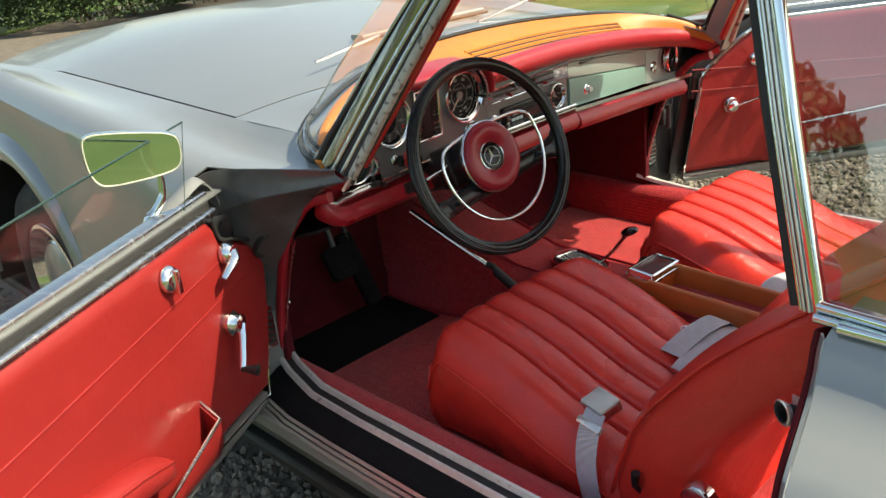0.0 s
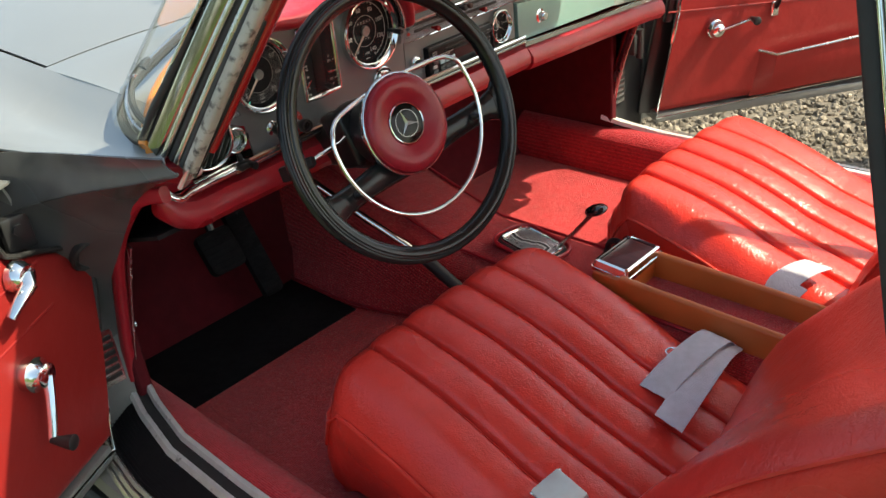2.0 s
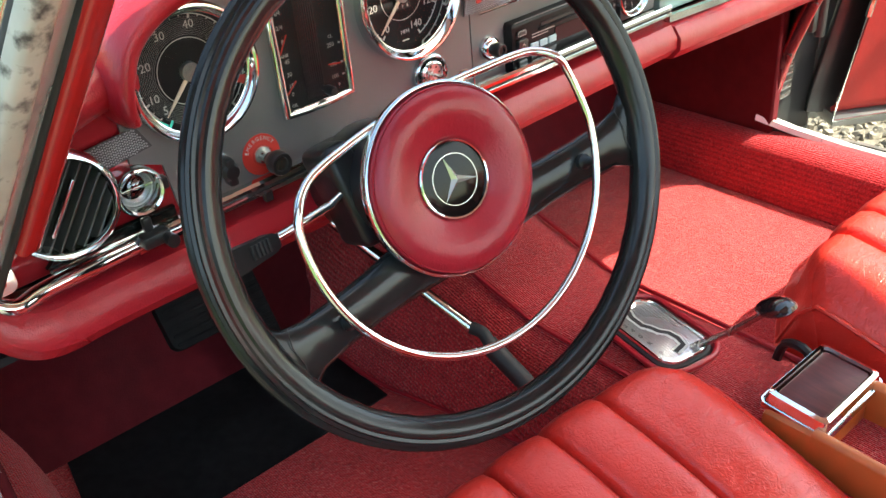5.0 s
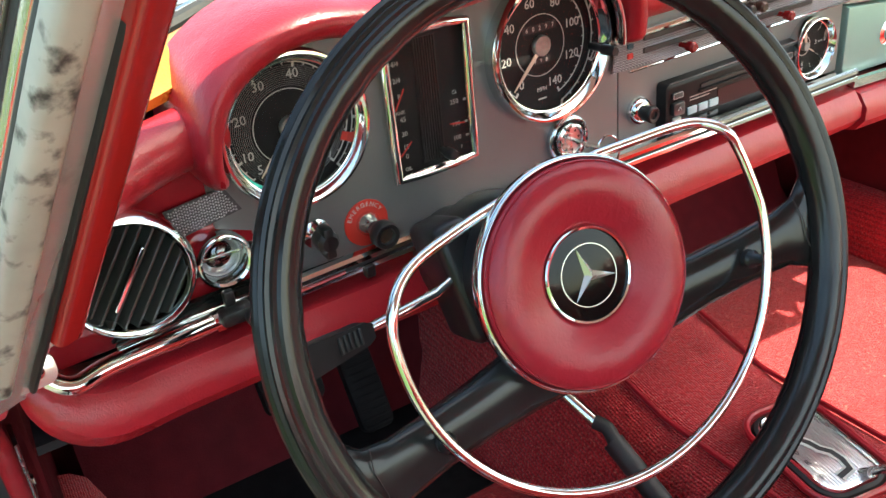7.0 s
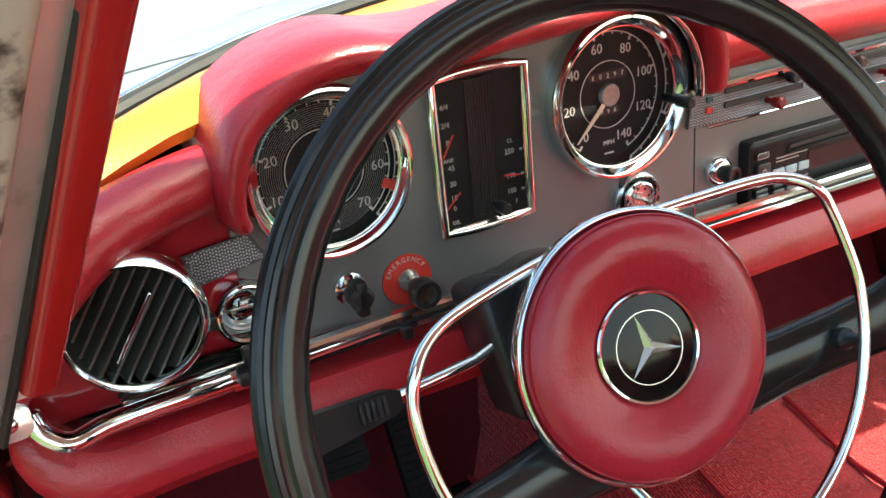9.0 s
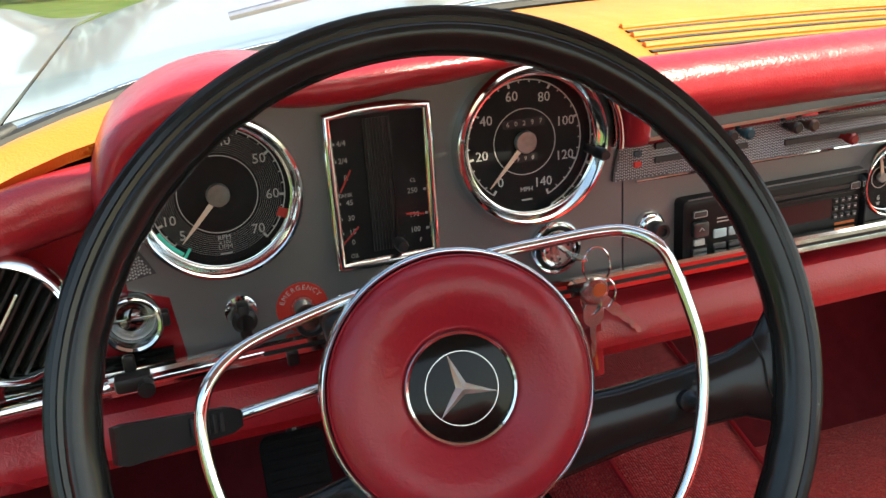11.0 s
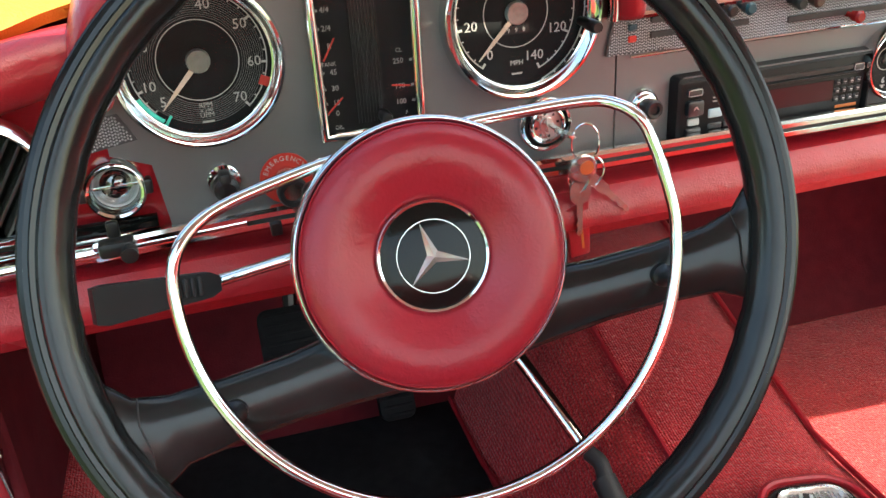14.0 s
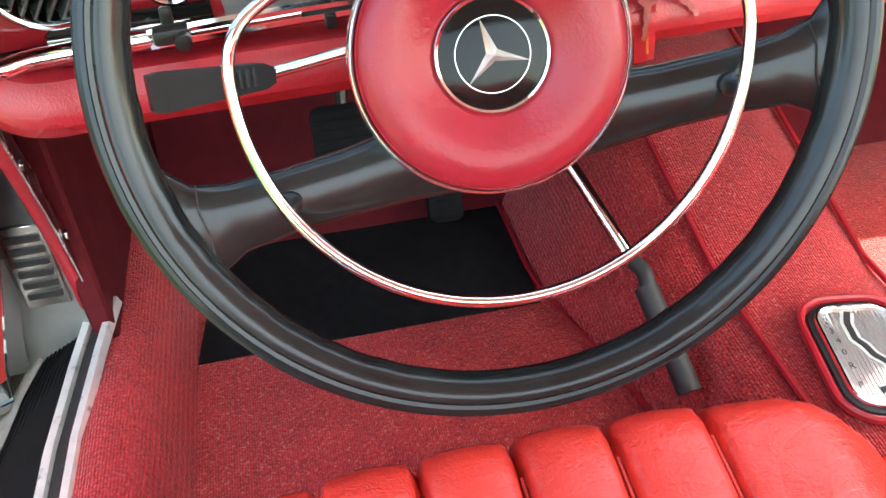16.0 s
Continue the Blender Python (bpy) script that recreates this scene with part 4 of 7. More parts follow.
# front door jambs
for s in (-1, 1):
    j = thing("front_jamb", (s * 0.76, 0.34, 0.30), "front door jamb with grey paint and black lining", "door jamb", kind="structure")
    # passenger side drawn near-black: its shade is put into the colour
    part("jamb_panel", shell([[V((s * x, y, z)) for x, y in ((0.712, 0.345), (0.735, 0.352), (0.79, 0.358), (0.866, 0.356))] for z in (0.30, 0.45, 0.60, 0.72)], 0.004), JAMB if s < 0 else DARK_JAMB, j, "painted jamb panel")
    rim = [(0.866, 0.361, 0.757), (0.838, 0.353, 0.806), (0.80, 0.336, 0.824), (0.765, 0.246, 0.832), (0.735, 0.145, 0.838), (0.706, 0.060, 0.842)]
    ridge = [(0.866, 0.354, 0.700), (0.838, 0.338, 0.726), (0.80, 0.312, 0.748), (0.765, 0.215, 0.780), (0.735, 0.135, 0.800), (0.700, 0.045, 0.822)]
    low = [(0.865, 0.352, 0.66), (0.835, 0.345, 0.66), (0.80, 0.335, 0.66), (0.77, 0.305, 0.672), (0.738, 0.250, 0.700), (0.706, 0.170, 0.752)]
    foot = [(0.865, 0.356, 0.60), (0.835, 0.354, 0.60), (0.80, 0.350, 0.60), (0.77, 0.345, 0.60), (0.738, 0.335, 0.60), (0.712, 0.300, 0.60)]
    cols = [smooth_line([V((s * p[0], p[1], p[2])) for p in ln], 3) for ln in (rim, ridge, low, foot)]
    up = [[a.lerp(b, k / 4) + V((0, 0.012, 0.0)) * math.sin(math.pi * k / 4) for a, b in zip(cols[0], cols[1])] for k in range(5)]
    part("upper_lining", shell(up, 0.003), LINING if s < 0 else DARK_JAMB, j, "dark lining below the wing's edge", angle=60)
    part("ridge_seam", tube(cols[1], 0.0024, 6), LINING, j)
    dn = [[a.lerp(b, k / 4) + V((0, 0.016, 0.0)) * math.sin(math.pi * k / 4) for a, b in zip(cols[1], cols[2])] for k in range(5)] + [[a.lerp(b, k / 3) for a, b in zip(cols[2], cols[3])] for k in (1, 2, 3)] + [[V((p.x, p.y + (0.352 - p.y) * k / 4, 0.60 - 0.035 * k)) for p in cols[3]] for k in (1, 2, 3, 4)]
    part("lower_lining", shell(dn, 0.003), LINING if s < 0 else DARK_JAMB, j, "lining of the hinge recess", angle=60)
    part("bolt_plate", join(box(min(s * 0.792, s * 0.832), max(s * 0.792, s * 0.832), 0.308, 0.326, 0.690, 0.742, 0.004, 2), lathe([(0.009, 0), (0.009, 0.006), (0, 0.007)], axes((s * 0.812, 0.308, 0.722), (1, 0, 0), (0, 0, 1), (0, -1, 0)), 6)), DARK_JAMB, j, "bolted hinge plate")
    part("red_edge", sweep(smooth_line([V((s * 0.690, 0.110, 0.775)), V((s * 0.700, 0.165, 0.758)), V((s * 0.704, 0.215, 0.715)), V((s * 0.705, 0.262, 0.66)), V((s * 0.706, 0.290, 0.60)), V((s * 0.708, 0.330, 0.48)), V((s * 0.710, 0.350, 0.39))], 4), rounded(0.022, 0.016, 0.006, 3), up=(1, 0, 0)), DASH_RED, j, "red piped edge")
    part("edge_strip", sweep(smooth_line([V((s * 0.694, 0.255, 0.66)), V((s * 0.697, 0.290, 0.58)), V((s * 0.701, 0.335, 0.45)), V((s * 0.706, 0.352, 0.375))], 4), rounded(0.020, 0.003, 0.001, 2), up=(1, 0, 0)), BRUSHED, j, "polished edge strip")
    for y, z in ((0.283, 0.60), (0.320, 0.50), (0.340, 0.43)):
        part("screw", lathe([(0.005, 0), (0.005, 0.0025), (0, 0.003)], axes((s * 0.695, y - 0.004, z), (0, 0, 1), (0, 1, 0), (-s, -0.4, 0)), 12), CHROME, j)
    part("type_plate", box(min(s * 0.722, s * 0.765), max(s * 0.722, s * 0.765), 0.340, 0.346, 0.40, 0.50, 0.001, 1), BRUSHED, j, "stamped metal plate")
    for k in range(6):
        part("plate_line", box(min(s * 0.727, s * 0.760), max(s * 0.727, s * 0.760), 0.338, 0.3402, 0.412 + 0.014 * k, 0.419 + 0.014 * k), RUBBER, j)
    part("hinge", join(box(min(s * 0.775, s * 0.815), max(s * 0.775, s * 0.815), 0.318, 0.352, 0.52, 0.575, 0.005, 2), tube([V((s * 0.80, 0.318, 0.51)), V((s * 0.80, 0.318, 0.585))], 0.010, 12)), DARK_JAMB, j, "door hinge")
    # no hole is cut: a shallow black dish stands for the recess's shaded hollow
    part("recess_dish", lathe([(0.030, -0.008), (0.031, 0.002), (0.028, 0.005), (0.025, 0.003), (0.022, -0.003), (0, -0.004)], axes((s * 0.738, 0.290, 0.655), (1, 0, 0), (0, -0.6, 0.8), (0, -0.8, -0.6)) @ Matrix.Diagonal((0.85, 1.25, 1, 1)), 28), RUBBER, j, "black dish for the dark hollow of an oval recess")

# ---- doors, both standing open ----
def car_door(side, hinge, angle, crank, lean, tops, label):
    """Built closed along -Y with its inner face at local x = 0 (inside towards +x for the left door), then swung open about the hinge."""
    s = side
    W = 1.08
    rise = 0.0 if s > 0 else 0.046
    rows = [[V((-s * x, -W * k / 16 + 0.01, z)) for x, z in ((0.022, 0.790 + rise), (0.075, 0.792 + rise), (0.092, 0.77 + rise), (0.108, 0.68), (0.115, 0.55), (0.108, 0.40), (0.092, 0.30))] for k in range(17)]
    d = part("door", moved(shell(rows, 0.004), Matrix.Translation(ORIGIN[car])), SILVER, car, label)
    ORIGIN[d] = V((0, 0, 0))
    def top(u):
        for (u0, z0), (u1, z1) in zip(tops, tops[1:]):
            if u <= u1:
                return z0 + (z1 - z0) * (u - u0) / (u1 - u0)
    def fy(u, z):
        """The panel's y at the fraction u of its length: the front edge leans."""
        return -W * u + lean * min(1, max(0, (z - 0.345) / 0.29)) * max(0, 1 - u / 0.3)
    # inner panel with soft padding
    rows = []
    us = [0, .006, .012, .02, .03, .04, .05, .06, .07, .08, .09, .1, .11, .1155, .1185, .1215, .124, .126, .131, .136, .15, .175, .2] + [.2 + .8 * k / 13 for k in range(1, 14)]
    for u in us:
        zt = top(u)
        zb = 0.345 + 0.03 * u + 0.06 * max(0, (u - 0.75) / 0.25) ** 2
        row = []
        for q in range(49):
            v = q / 48
            z = zb + (zt - zb) * v
            x = 0.006 * math.sin(math.pi * u) + 0.006 * math.sin(math.pi * v)
            if v > 0.94:
                x -= 0.012 * ((v - 0.94) / 0.06) ** 2
            if v < 0.04:
                x -= 0.012 * ((0.04 - v) / 0.04)
            row.append(V((s * x, fy(u, z), z)))
        rows.append(row)
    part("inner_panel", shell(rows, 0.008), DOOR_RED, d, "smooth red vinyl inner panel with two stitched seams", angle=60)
    for z0, slope in ((0.6865, 0.0537), (0.6186, 0.0385)):
        pts = []
        for k in range(21):
            u = 0.02 + 0.96 * k / 20
            z = z0 - slope * W * u
            pts.append(V((s * (0.0002 + 0.006 * math.sin(math.pi * u) + 0.006 * math.sin(math.pi * (z - 0.355) / 0.415)), -W * u, z)))
        part("seam", tube(pts, 0.0018, 6), DOOR_RED, d)
        part("seam_shadow_gap", tube([p + V((0, 0, -0.0022)) for p in pts], 0.0009, 5), MAROON_GLOSS, d)
    # edges
    part("lower_edge", box(min(0, -s * 0.10), max(0, -s * 0.10), -W, 0.0, 0.315, 0.342, 0.006, 2), JAMB, d)
    front = [V((0, fy(0, z), z)) for z in [0.33 + (tops[0][1] - 0.33) * k / 8 for k in range(9)]]
    corner = [V((0, fy(u, top(u)), top(u))) for u in ([0.28 * k / 10 for k in range(11)] if s < 0 else [0, 0.006, 0.012, 0.027, 0.05, 0.075, 0.09, 0.102, 0.110, 0.1155, 0.1185, 0.1215, 0.124, 0.126, 0.131])]
    # passenger door's front edge is near-black to stand for shade
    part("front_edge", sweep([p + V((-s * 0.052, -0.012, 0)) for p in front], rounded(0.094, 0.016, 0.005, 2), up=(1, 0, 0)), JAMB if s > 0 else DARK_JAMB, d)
    part("rear_edge", box(min(-s * 0.004, -s * 0.10), max(-s * 0.004, -s * 0.10), -W - 0.006, -W + 0.012, 0.42, 0.77, 0.006, 2), JAMB, d)
    part("panel_edge_trim", tube([p + V((s * 0.001, 0.001, 0)) for p in reversed(front)] + [V((s * 0.001, -W * 0.4, 0.352)), V((s * 0.001, -W * 0.8, 0.368))], 0.0025, 6), CHROME, d, "thin bright edge")
    # top ledge with felts and chrome
    part("inner_capping", sweep([V((-s * 0.010, -0.055 - 4 * rise - (W - 0.06 - 4 * rise) * k / 12, 0.768 + rise)) for k in range(13)], rounded(0.020, 0.016, 0.006, 3), up=(0, 0, 1)), BRUSHED, d, "weathered bright capping")
    part("window_felt", sweep([V((-s * 0.024, -0.05 - 4 * rise - (W - 0.06 - 4 * rise) * k / 12, 0.776 + rise)) for k in range(13)], rounded(0.012, 0.022, 0.003, 2), up=(0, 0, 1)), RUBBER, d, "black window felt")
    part("outer_capping", sweep([V((-s * 0.048, -0.03 - 4 * rise - (W - 0.04 - 4 * rise) * k / 12, 0.794 + rise)) for k in range(13)], rounded(0.034, 0.012, 0.005, 3), up=(0, 0, 1)), BRUSHED, d, "satin bright belt capping")
    part("corner_plate", loft([[p + V((-s * x, 0.004, -0.002)) for x in ((0.004, 0.018, 0.034) if s > 0 else (0.004, 0.030, 0.062))] for p in corner]), DARK_JAMB, d, "dark metal corner plate", angle=60)
    part("corner_beading", tube(smooth_line([p + V((s * 0.003, 0.002, 0.002)) for p in front[5:] + corner[1:]], 2), 0.0042 if s > 0 else 0.0062, 8), RUBBER if s > 0 else CHROME, d, "edge beading round the corner")
    if s > 0:
        horn = [[(-0.030, 0.010, 0.705), (-0.075, 0.012, 0.70), (-0.100, 0.006, 0.70)], [(-0.032, 0.010, 0.770), (-0.072, 0.014, 0.782), (-0.098, 0.006, 0.770)], [(-0.038, -0.018, 0.812), (-0.062, -0.016, 0.824), (-0.092, -0.022, 0.802)], [(-0.040, -0.075, 0.806), (-0.060, -0.075, 0.814), (-0.088, -0.075, 0.798)], [(-0.042, -0.15, 0.795), (-0.060, -0.15, 0.799), (-0.086, -0.15, 0.793)]]
        cols = [smooth_line([V(r[k]) for r in horn], 5) for k in range(3)]
        part("front_horn", shell([smooth_line(r, 4) for r in zip(*cols)], 0.004), JAMB, d, "rounded grey metal front corner", angle=60)
    else:
        part("corner_band", sweep(smooth_line([p + V((0.014, 0.012, 0.014)) for p in front[6:] + corner[1:]], 2), rounded(0.030, 0.020, 0.006, 3), up=(1, 0, 0)), DARK_JAMB, d, "dark band round the front corner")
    # partly lowered window
    g = part("window_glass", loft([[V((-s * 0.030, y, z)) for y, z in ln] for ln in ([(-0.111, 0.78), (-0.060, 0.943)], [(-0.40, 0.78), (-0.40, 0.930)], [(-0.80, 0.78), (-0.80, 0.910)])]), GLASS, d, "clear window glass")
    g.visible_shadow = False
    part("glass_edge", sweep([V((-s * 0.030, -0.062, 0.943)), V((-s * 0.030, -0.40, 0.930)), V((-s * 0.030, -0.80, 0.910))], rounded(0.0035, 0.0035, 0.001, 2), up=(1, 0, 0)), GLASS_EDGE, d)
    part("glass_edge", tube([V((-s * 0.030, -0.111, 0.79)), V((-s * 0.030, -0.062, 0.942))], 0.0007, 6), GLASS_EDGE, d)
    # handles
    M = lambda y, z, x=0.0: axes((s * (0.008 + x), y, z), (0, s, 0), (0, 0, 1), (s, 0, 0))
    r = -s
    lk, ck = ((-0.258, 0.722), (-0.110, 0.562)) if s > 0 else ((-0.231, 0.697), (-0.148, 0.560))
    part("lock_knob", lathe([(0.024, 0), (0.024, 0.006), (0.018, 0.014), (0.012, 0.016), (0, 0.016)], M(lk[0], lk[1]), 32), CHROME, d, "round chrome lock button")
    part("lock_grip", join(box(-0.006, 0.006, -0.026, 0.018, 0.012, 0.024, 0.003, 2, M(lk[0], lk[1]))), CHROME, d)
    if s > 0:
        part("door_handle", lathe([(0.022, 0), (0.022, 0.010), (0.016, 0.020), (0, 0.022)], M(-0.072, 0.690), 28), CHROME, d, "chrome inner door handle")
        part("handle_lever", sweep([M(-0.072, 0.690) @ V(p) for p in ((0.0, 0.004, 0.018), (r * 0.014, -0.004, 0.030), (r * 0.036, -0.012, 0.030), (r * 0.052, -0.028, 0.022))], rounded(0.018, 0.010, 0.004, 3), scale=[1.1, 1.1, 0.9, 0.7]), CHROME, d)
    else:
        for z in (0.762, 0.590):
            part("strap_end", box(-0.011, 0.011, -0.020, 0.020, 0.0, 0.012, 0.005, 3, M(-0.315, z)), CHROME, d, "chrome strap end")
        part("pull_strap", sweep(smooth_line([M(-0.315, z) @ V((0, 0, o)) for z, o in ((0.757, 0.010), (0.73, 0.026), (0.675, 0.032), (0.62, 0.026), (0.595, 0.010))], 4), rounded(0.018, 0.005, 0.002, 2), up=(0, 1, 0)), PLASTIC, d, "black pull strap")
    part("window_crank", lathe([(0.024, 0), (0.024, 0.014), (0.020, 0.018), (0.017, 0.030), (0.012, 0.033), (0, 0.034)], M(ck[0], ck[1]), 32), CHROME, d, "chrome window crank")
    part("crank_arm", sweep([M(ck[0], ck[1]) @ V(p) for p in ((0, 0, 0.030), (r * crank[0] * 0.3, crank[1] * 0.3, 0.034), (r * crank[0] * 0.75, crank[1] * 0.75, 0.037), (r * crank[0], crank[1], 0.037))], rounded(0.013, 0.006, 0.002, 2), scale=[1.2, 1, 0.9, 0.9]), CHROME, d)
    part("crank_knob", lathe([(0.005, 0.0), (0.0065, 0.010), (0.010, 0.026), (0.011, 0.034), (0.008, 0.036), (0, 0.036)], M(ck[0], ck[1]) @ Matrix.Translation((r * crank[0], crank[1], 0.035)), 20), PLASTIC, d, "black crank knob")
    # map pocket and armrest
    lip = [(0.002, -0.280, 0.480), (0.040, -0.320, 0.470), (0.050, -0.43, 0.482), (0.050, -0.75, 0.505), (0.020, -1.0, 0.52)] if s < 0 else [(0.002, -0.247, 0.472), (0.050, -0.262, 0.446), (0.062, -0.450, 0.422), (0.064, -0.75, 0.425), (0.020, -1.0, 0.460)]
    pocket = [[V((s * x * k, y + dy, zl + (z - zl) * q)) for k, dy, zl, q in ((0.55 if j else 1, 0.012, 0.352 + 0.008 * j, 0.0), (0.84, 0.008, 0.352 + 0.008 * j, 0.35), (0.98, 0.003, 0.352 + 0.008 * j, 0.7), (1, 0, 0, 1.0))] for j, (x, y, z) in enumerate(lip)]
    part("map_pocket", shell(pocket, 0.005), DOOR_RED, d, "red map pocket with bright upper edge")
    part("pocket_edge", tube([V((s * (x + 0.001), y, z + 0.002)) for x, y, z in lip], 0.0035, 8), BRUSHED, d, "bright bead")
    if s > 0:
        arm = ((-0.400, 0.450, 0.012, 0.55), (-0.412, 0.455, 0.030, 0.85), (-0.435, 0.463, 0.040, 1), (-0.50, 0.480, 0.044, 1), (-0.58, 0.496, 0.044, 1), (-0.70, 0.515, 0.046, 1), (-0.85, 0.545, 0.05, 1), (-0.92, 0.575, 0.03, 0.8))
        part("armrest", loft([[V((s * (0.004 + a * 0.058 * k), y, z + b * h)) for a, b in ((0, 0.50), (0.35, 0.62), (0.80, 0.58), (1, 0.35), (1.0, -0.35), (0.8, -0.6), (0.4, -0.7), (0, -0.6))] for y, z, h, k in arm], closed=True, caps=True), DOOR_RED, d, "padded red armrest", angle=60)
        part("armrest_piping", tube([V((s * (0.004 + 0.0575 * k), y, z + 0.40 * h)) for y, z, h, k in arm], 0.0028, 6), DOOR_RED, d)
    d.matrix_basis = Matrix.Translation(-ORIGIN[car]) @ pose(*hinge, 0, 0, angle)
    return d


left_door = car_door(1, (-0.797, 0.287, 0), -60, (0.038, -0.078), 0.085, [(0, 0.634), (0.012, 0.651), (0.027, 0.665), (0.075, 0.694), (0.102, 0.7066), (0.1155, 0.7176), (0.1215, 0.735), (0.126, 0.757), (0.136, 0.768), (1, 0.766)], "wide open silver door with red inner panel")
right_door = car_door(-1, (0.850, 0.290, 0), 54, (0.085, 0.022), -0.055, [(0, 0.655), (0.03, 0.688), (0.08, 0.726), (0.15, 0.772), (0.22, 0.806), (0.3, 0.820), (1, 0.815)], "half open silver door with red inner panel")

# ---- door mirror ----
mir = thing("door_mirror", (-0.90, 0.25, 0.79), "rounded chrome door mirror on a curved stalk", "mirror")
mc = V((-0.982, 0.245, 0.919))
mn = V((-0.42, -0.90, 0.02)).normalized()
mx_ = V((0, 0, 1)).cross(mn).normalized()
MM = axes(mc, mx_, mn.cross(mx_), mn) @ Matrix.Rotation(radians(2), 4, "Z")
mo = [(-0.078, 0.034), (-0.066, 0.048), (-0.03, 0.046), (0.025, 0.036), (0.062, 0.026), (0.076, 0.014), (0.077, -0.010), (0.070, -0.032), (0.05, -0.042), (0.0, -0.046), (-0.05, -0.045), (-0.070, -0.036), (-0.079, -0.010)]
mo = [(p.x, p.y) for p in smooth_line([(x, y, 0) for x, y in mo], 4, True)]
mi = [(x * 0.955, y * 0.925) for x, y in mo]
part("casing", loft([[MM @ V((x * k, y * k, z)) for x, y in mo] for k, z in ((1, 0.006), (1.02, 0.0), (1.0, -0.012), (0.85, -0.030), (0.55, -0.044), (0.15, -0.050))], closed=True, caps=True), CHROME, mir, "chrome casing")
part("bezel", frame_of(mo, mi, 0.002, 0.009, MM, 0.0), IVORY, mir, "pale ivory bezel")
part("mirror_glass", prism(mi, 0.0, 0.0045, MM), MIRROR, mir, "mirror glass")
part("stalk", tube(smooth_line([mc + V((0.045, 0.02, -0.03)), V((-0.938, 0.262, 0.852)), V((-0.944, 0.262, 0.824)), V((-0.966, 0.270, 0.796))], 4), 0.0075, 12, scale=[0.8] * 4 + [0.9] * 4 + [1.1] * 4 + [1.5]), CHROME, mir, "curved chrome stalk")
part("foot", lathe([(0.016, -0.010), (0.016, 0.002), (0.012, 0.008), (0, 0.010)], axes((-0.968, 0.270, 0.788), (1, 0, 0), (0, 1, 0), (0, 0, 1)), 24), CHROME, mir)

# ---- dashboard ----
def dash(x, z, off=0.0):
    """A place on the instrument panel's face: x across, z up, off towards the seats."""
    return axes((x, 0.187 + 0.035 * (x + 0.465) - off, z), (1, 0.035, 0), (0, 0, 1), (0.035, -1, 0))


def dp(x, z, off=0.0):
    return dash(x, z, off).translation


GLOVE = material("pale_mint_metal", (0.21, 0.36, 0.325), 0.30, metal=0.15, vary=0.05, scale=10, coat=0.3)
dashboard = thing("dashboard", (0, 0.25, 0.69), "padded red leather dashboard with grey metal panel", "dashboard")
# metal face: darker grey before the driver, paler silver and mint before the passenger
part("instrument_panel", holed([(-0.50, 0.745), (-0.1605, 0.745), (-0.1605, 0.90), (-0.19, 0.925), (-0.46, 0.915), (-0.515, 0.895), (-0.53, 0.86), (-0.53, 0.80), (-0.505, 0.79)], [(-0.463, 0.8545, 0.052), (-0.238, 0.859, 0.056)], 0.012, dash(0, 0)), DASH_GREY, dashboard, "grey metal instrument panel")
part("radio_panel", holed([(-0.159, 0.745), (0.153, 0.745), (0.153, 0.90), (-0.159, 0.90)], [(0.099, 0.7825, 0.029)], 0.012, dash(0, 0)), DASH_GREY, dashboard, "grey metal radio panel", angle=20)
part("upper_band", prism([(0.160, 0.8125), (0.527, 0.7735), (0.527, 0.850), (0.160, 0.870)], -0.02, 0.0, dash(0, 0), 0.001), DASH_SILVER, dashboard, "pale silver band above the glovebox")
part("band_trim", sweep([dp(0.160, 0.852, 0.004), dp(0.345, 0.834, 0.004), dp(0.70, 0.796, 0.004)], circle(0.0028, 8)), CHROME, dashboard, "chrome moulding")
glove = part("glovebox_door", prism([(0.162, 0.7345), (0.525, 0.7195), (0.525, 0.7705), (0.162, 0.8095)], -0.02, 0.003, dash(0, 0), 0.003), GLOVE, dashboard, "pale mint glovebox door")
part("lock", lathe([(0, 0.014), (0.007, 0.014), (0.010, 0.009), (0.010, 0.002), (0.014, 0.0), (0.014, -0.002)], dash(0.237, 0.768, 0.003), 20), CHROME, glove, "round chrome lock")
part("latch", box(-0.030, 0.030, -0.004, 0.004, 0.0, 0.006, 0.002, 2, dash(0.24, 0.842)), RUBBER, dashboard, "dark sliding latch")
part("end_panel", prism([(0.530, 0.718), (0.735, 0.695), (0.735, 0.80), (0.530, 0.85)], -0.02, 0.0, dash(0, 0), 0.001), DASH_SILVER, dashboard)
part("end_knob", lathe([(0.017, 0), (0.017, 0.004), (0.013, 0.006), (0.011, 0.003), (0.008, 0.004), (0.007, 0.012), (0, 0.013)], dash(0.565, 0.758), 28), CHROME, dashboard, "round chrome knob")
part("corner_panel", holed([(-0.67, 0.738), (-0.488, 0.742), (-0.488, 0.80), (-0.52, 0.81), (-0.52, 0.86), (-0.64, 0.86), (-0.67, 0.80)], [(-0.5305, 0.778, 0.0185)], 0.014, dash(0, 0, -0.003)), MAROON_GLOSS, dashboard, "glossy dark red painted corner panel")
